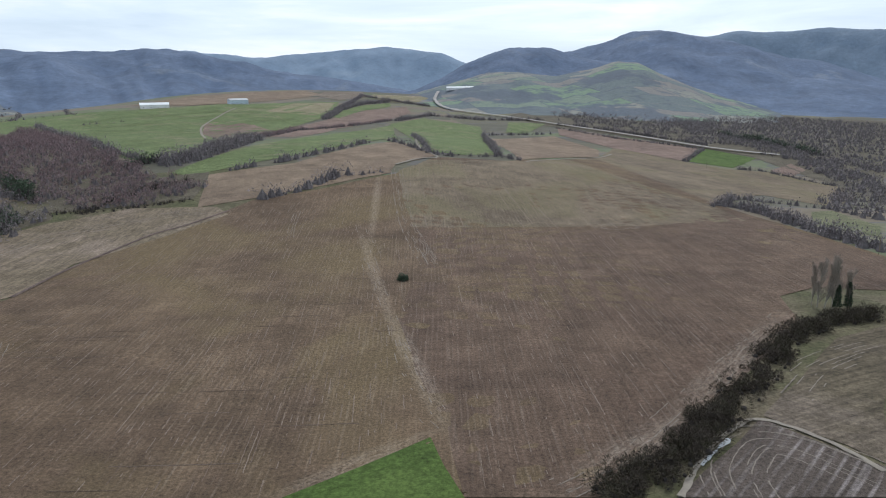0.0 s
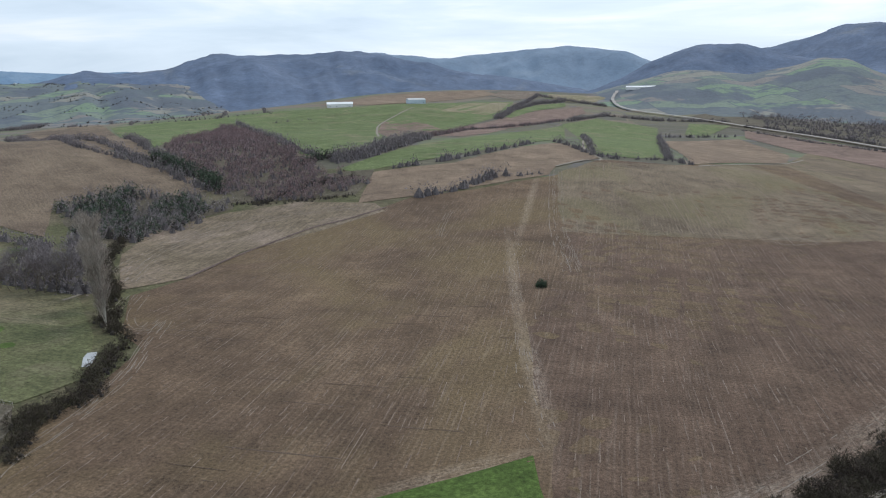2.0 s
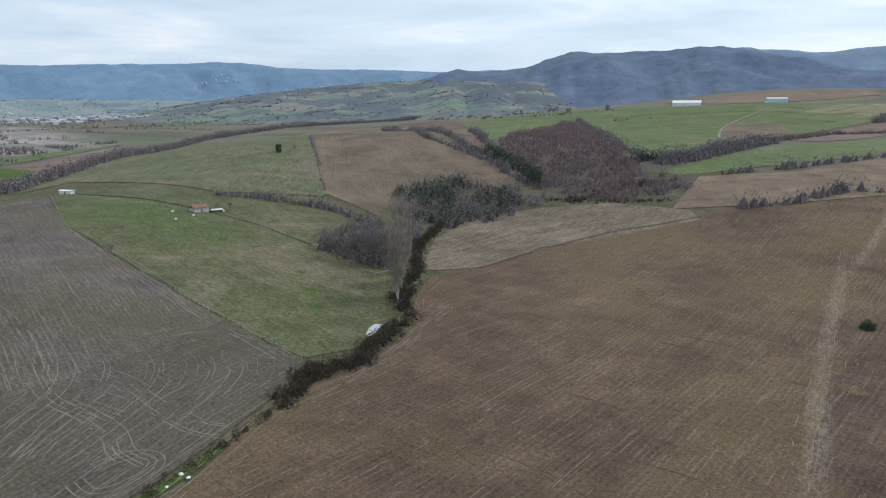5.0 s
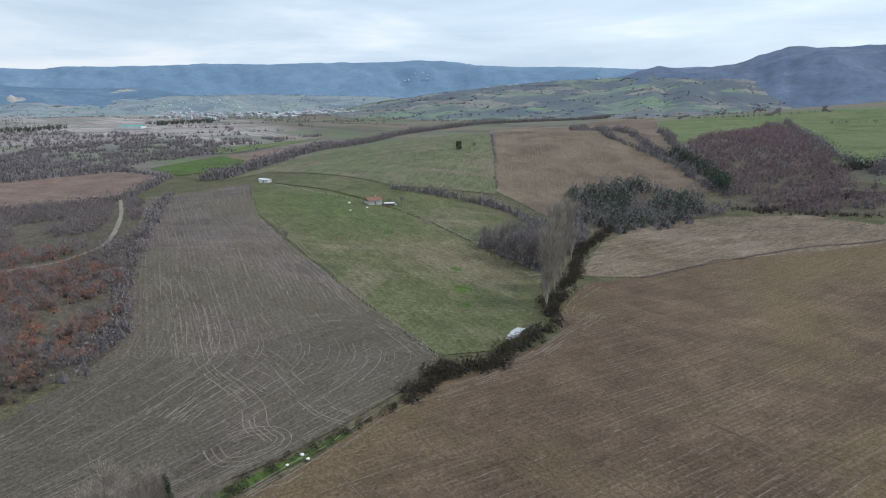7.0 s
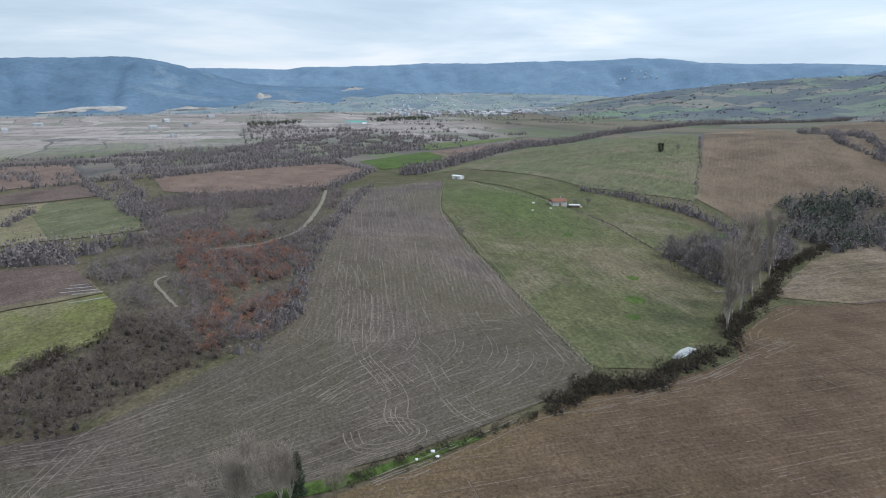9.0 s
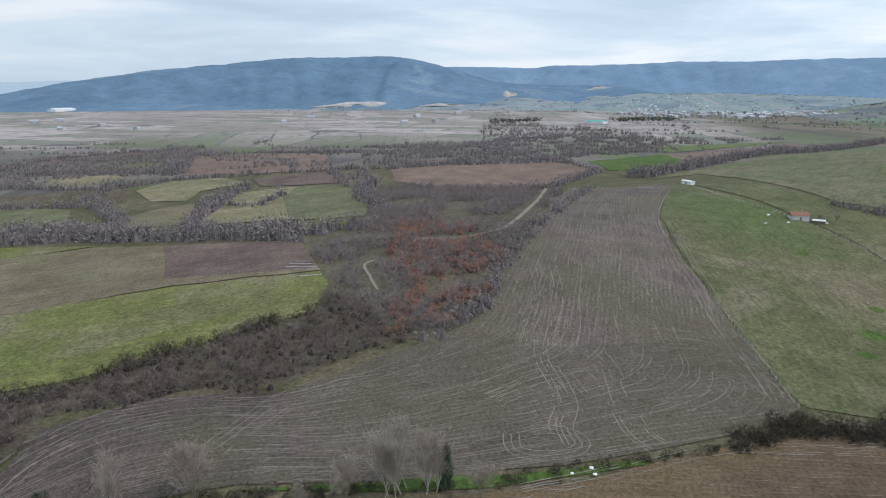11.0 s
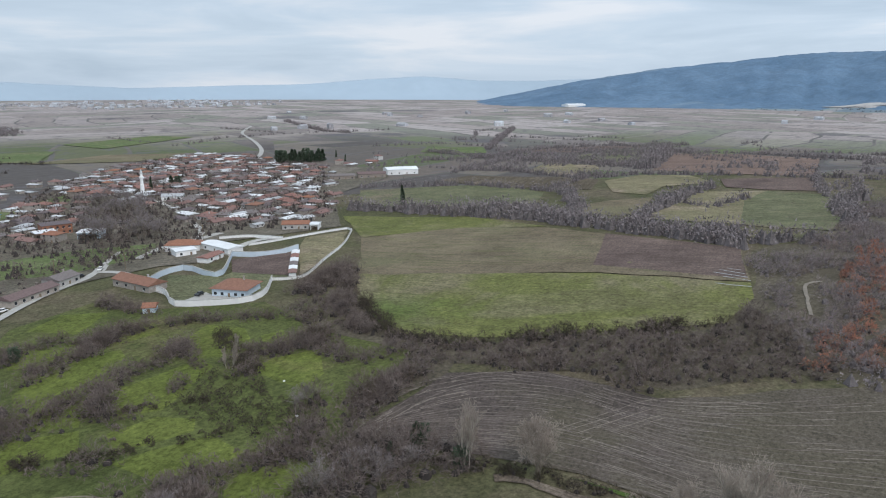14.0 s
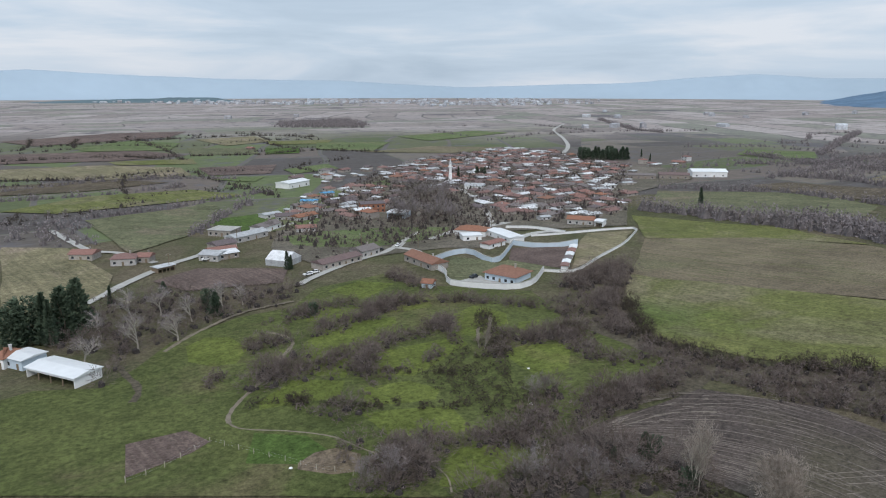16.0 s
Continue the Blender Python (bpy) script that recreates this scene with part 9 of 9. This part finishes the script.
tagged(minaret, "slender white minaret above the village roofs", "minaret")

# ---- the far town on the plain ----
def far_town(label, outline, gap, empty, seed):
    """Plain gabled houses of a place so far off that they merge."""
    rng = np.random.default_rng(seed)
    tx, ty = scatter(outline, gap, rng)
    verts, faces = [], []
    for x, y in zip(tx, ty):
        if noise.noise((x * 0.003, y * 0.003, 4)) < -0.12 or rng.uniform() < empty:
            continue
        w, d, h, a = rng.uniform(9, 26), rng.uniform(8, 14), rng.uniform(3, 9), rng.uniform(0, 3.1)
        ux, uy = math.cos(a), math.sin(a)
        n = len(verts)
        for z in (-2, h):
            for sx, sy in ((-1, -1), (1, -1), (1, 1), (-1, 1)):
                verts.append((x + (ux * sx * w - uy * sy * d) / 2, y + (uy * sx * w + ux * sy * d) / 2, H(x, y) + z))
        for sx in (-1, 1):
            verts.append((x + ux * sx * w / 2, y + uy * sx * w / 2, H(x, y) + h + 2.5))
        faces += [(n + k, n + (k + 1) % 4, n + 4 + (k + 1) % 4, n + 4 + k) for k in range(4)]
        faces += [(n + 4, n + 5, n + 9, n + 8), (n + 6, n + 7, n + 8, n + 9), (n + 5, n + 6, n + 9), (n + 7, n + 4, n + 8)]
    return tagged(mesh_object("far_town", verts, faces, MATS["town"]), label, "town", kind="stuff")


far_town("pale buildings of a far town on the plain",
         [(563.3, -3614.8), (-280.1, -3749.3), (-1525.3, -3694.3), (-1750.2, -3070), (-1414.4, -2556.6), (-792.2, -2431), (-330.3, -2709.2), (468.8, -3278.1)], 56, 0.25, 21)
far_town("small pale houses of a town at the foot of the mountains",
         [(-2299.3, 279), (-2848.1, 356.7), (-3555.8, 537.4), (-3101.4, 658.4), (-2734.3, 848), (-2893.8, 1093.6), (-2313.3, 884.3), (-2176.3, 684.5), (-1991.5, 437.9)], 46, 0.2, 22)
def hill_village(label, of, x, y, spread, count, seed):
    """Small pale houses of a village on a far slope."""
    rng = np.random.default_rng(seed)
    verts, faces = [], []
    for k in range(count):
        px, py = x + rng.normal(0, spread), y + rng.normal(0, spread)
        z, w, d, h, a = on_slope(of, px, py), rng.uniform(6, 10), rng.uniform(5, 8), rng.uniform(2, 4), rng.uniform(0, 3.1)
        ux, uy, n = math.cos(a), math.sin(a), len(verts)
        for e in (-4, h):
            verts += [(px + (ux * sx * w - uy * sy * d) / 2, py + (uy * sx * w + ux * sy * d) / 2, z + e) for sx, sy in ((-1, -1), (1, -1), (1, 1), (-1, 1))]
        verts += [(px + ux * sx * w / 2, py + uy * sx * w / 2, z + h + 1.6) for sx in (-1, 1)]
        faces += [(n + k2, n + (k2 + 1) % 4, n + 4 + (k2 + 1) % 4, n + 4 + k2) for k2 in range(4)]
        faces += [(n + 4, n + 5, n + 9, n + 8), (n + 6, n + 7, n + 8, n + 9), (n + 5, n + 6, n + 9), (n + 7, n + 4, n + 8)]
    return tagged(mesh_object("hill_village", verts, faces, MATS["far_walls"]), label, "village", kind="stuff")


hill_village("pale houses of a village high on the blue ridge", "long ridge in blue haze beyond the valley town", -3640, 1770, 85, 20, 31)
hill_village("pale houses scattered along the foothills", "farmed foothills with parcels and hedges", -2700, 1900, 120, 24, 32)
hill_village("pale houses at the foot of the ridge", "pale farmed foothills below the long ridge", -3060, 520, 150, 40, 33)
far_town("scattered pale farm buildings on the plain",
         [(-807.3, -1022.9), (-1487.6, -1905), (-1985.8, -661.3), (-2515.1, 301.7), (-1852.6, 245.4), (-1212.9, -377.8)], 170, 0.55, 23)
far_town("scattered pale farm buildings on the plain",
         [(78, -1126), (122.5, -2071.3), (-884.4, -1831.5), (-1519.2, -1340.3), (-1152.2, -995.2), (-591.8, -1058.7), (-320.9, -1061.3)], 170, 0.6, 24)

# ---- cars, sacks and poles ----
def car(label, x, y, turn, paint):
    root = new("car")
    bm = bmesh.new()
    prof = [(-2.1, 0.45), (-2.1, 0.85), (-1.9, 0.98), (-0.95, 1.02), (1.15, 1.02), (2.05, 0.86), (2.12, 0.45)]
    left = [bm.verts.new((px, -0.85, pz)) for px, pz in prof]
    right = [bm.verts.new((px, 0.85, pz)) for px, pz in prof]
    for k in range(len(prof)):
        n = (k + 1) % len(prof)
        bm.faces.new((left[k], left[n], right[n], right[k]))
    bm.faces.new(left[::-1])
    bm.faces.new(right)
    part("body", bm, MATS[paint], root)
    bm = bmesh.new()
    lo = [bm.verts.new(p) for p in ((-1.75, -0.75, 1.0), (1.0, -0.75, 1.0), (1.0, 0.75, 1.0), (-1.75, 0.75, 1.0))]
    hi = [bm.verts.new(p) for p in ((-1.3, -0.62, 1.45), (0.35, -0.62, 1.45), (0.35, 0.62, 1.45), (-1.3, 0.62, 1.45))]
    for k in range(4):
        bm.faces.new((lo[k], lo[(k + 1) % 4], hi[(k + 1) % 4], hi[k]))
    bm.faces.new(hi)
    part("window_band", bm, MATS["glass"], root, "dark glass")
    bm = bmesh.new()
    box(bm, -1.3, 0.35, -0.62, 0.62, 1.453, 1.5)
    part("roof_panel", bm, MATS[paint], root)
    for wx in (-1.3, 1.3):
        for wy in (-0.8, 0.8):
            bm = bmesh.new()
            bmesh.ops.create_cone(bm, segments=12, radius1=0.33, radius2=0.33, depth=0.2, cap_ends=True, matrix=pose(wx, wy, 0.33, 90))
            part("wheel", bm, MATS["tyre"], root)
    root.matrix_basis = pose(x, y, H(x, y) + 0.62, 0, 0, turn)
    return tagged(root, label, "car", group="parked cars")


def utility_pole(x, y, height, turn):
    root = new("utility_pole")
    pole = new("pole", bar_mesh("pole", (0, 0, -0.5), (0, 0, height), 0.16))
    arm = new("crossarm", bar_mesh("crossarm", (-1.1, 0, height - 0.6), (1.1, 0, height - 0.6), 0.08))
    for ob in (pole, arm):
        ob.data.materials.append(MATS["wood"])
        ob.parent = root
    for k in (-1.0, 0.0, 1.0):
        bm = bmesh.new()
        bmesh.ops.create_cone(bm, segments=8, radius1=0.07, radius2=0.05, depth=0.3, cap_ends=True, matrix=pose(k, 0, height - 0.36))
        part("insulator", bm, MATS["white"], root)
    root.matrix_basis = pose(x, y, H(x, y), 0, 0, turn)
    return tagged(root, "weathered wooden utility pole with a crossarm", "pole", group="utility poles")


def sack(x, y, size, turn):
    bm = bmesh.new()
    bmesh.ops.create_icosphere(bm, subdivisions=2, radius=size)
    for v in bm.verts:
        v.co *= 1 + 0.35 * noise.noise(v.co * 2.1 / size + Vector((x, y, 0)))
        v.co.z *= 0.55
    me = bpy.data.meshes.new("sack_like_lump")
    bm.to_mesh(me)
    bm.free()
    me.materials.append(MATS["white"])
    ob = new("sack_like_lump", me)
    ob.matrix_basis = pose(x, y, H(x, y) + 0.3 + size * 0.35, 0, 0, turn)
    return tagged(ob, "crumpled white sack-like lump lying on the ground", "litter", group="litter")


car("white car parked beside the lane", -25.2, -208.6, 20, "white")
car("white car parked in the lane", -28.5, -211.5, 20, "white")
car("white car standing at the crossroads", -75.6, -252.4, 60, "white")
car("dark car parked beside the house", -64.7, -245.4, 10, "darkpaint")
car("dark car parked in the villa yard", -92.2, -181.7, 30, "darkpaint")
car("white van-like car in the farm yard", 17.9, -250.6, 10, "white")
utility_pole(191.4, 371.8, 9, 10)
utility_pole(237.3, 866.1, 9, 10)
utility_pole(-57.4, -255.7, 8, 30)
utility_pole(-84.9, -246.6, 8, 30)
utility_pole(33.3, -236.8, 8, 30)
utility_pole(3.2, -285.6, 8, 30)
utility_pole(-141.4, -290.5, 8, 30)
# the four by the hut stand in for white shapes of unknown kind
sack(-374.1, 185.4, 0.9, 78)
sack(-354, 178.8, 0.7, 80)
sack(-360.8, 192, 0.8, 20)
sack(-367.8, 213.6, 0.7, 70)
sack(-116.8, 80.7, 0.55, 85)
sack(-113.9, 76.3, 0.4, 58)
sack(-138, 123.9, 0.35, 36)
sack(-114.5, 81.4, 0.5, 63)
sack(-4.2, -49.7, 0.4, 65)
sack(-74.5, -83, 0.4, 35)
sack(-98.5, 18.7, 0.4, 88)
sack(-66.1, -61.6, 0.5, 25)
sack(-62.7, -55, 0.4, 25)
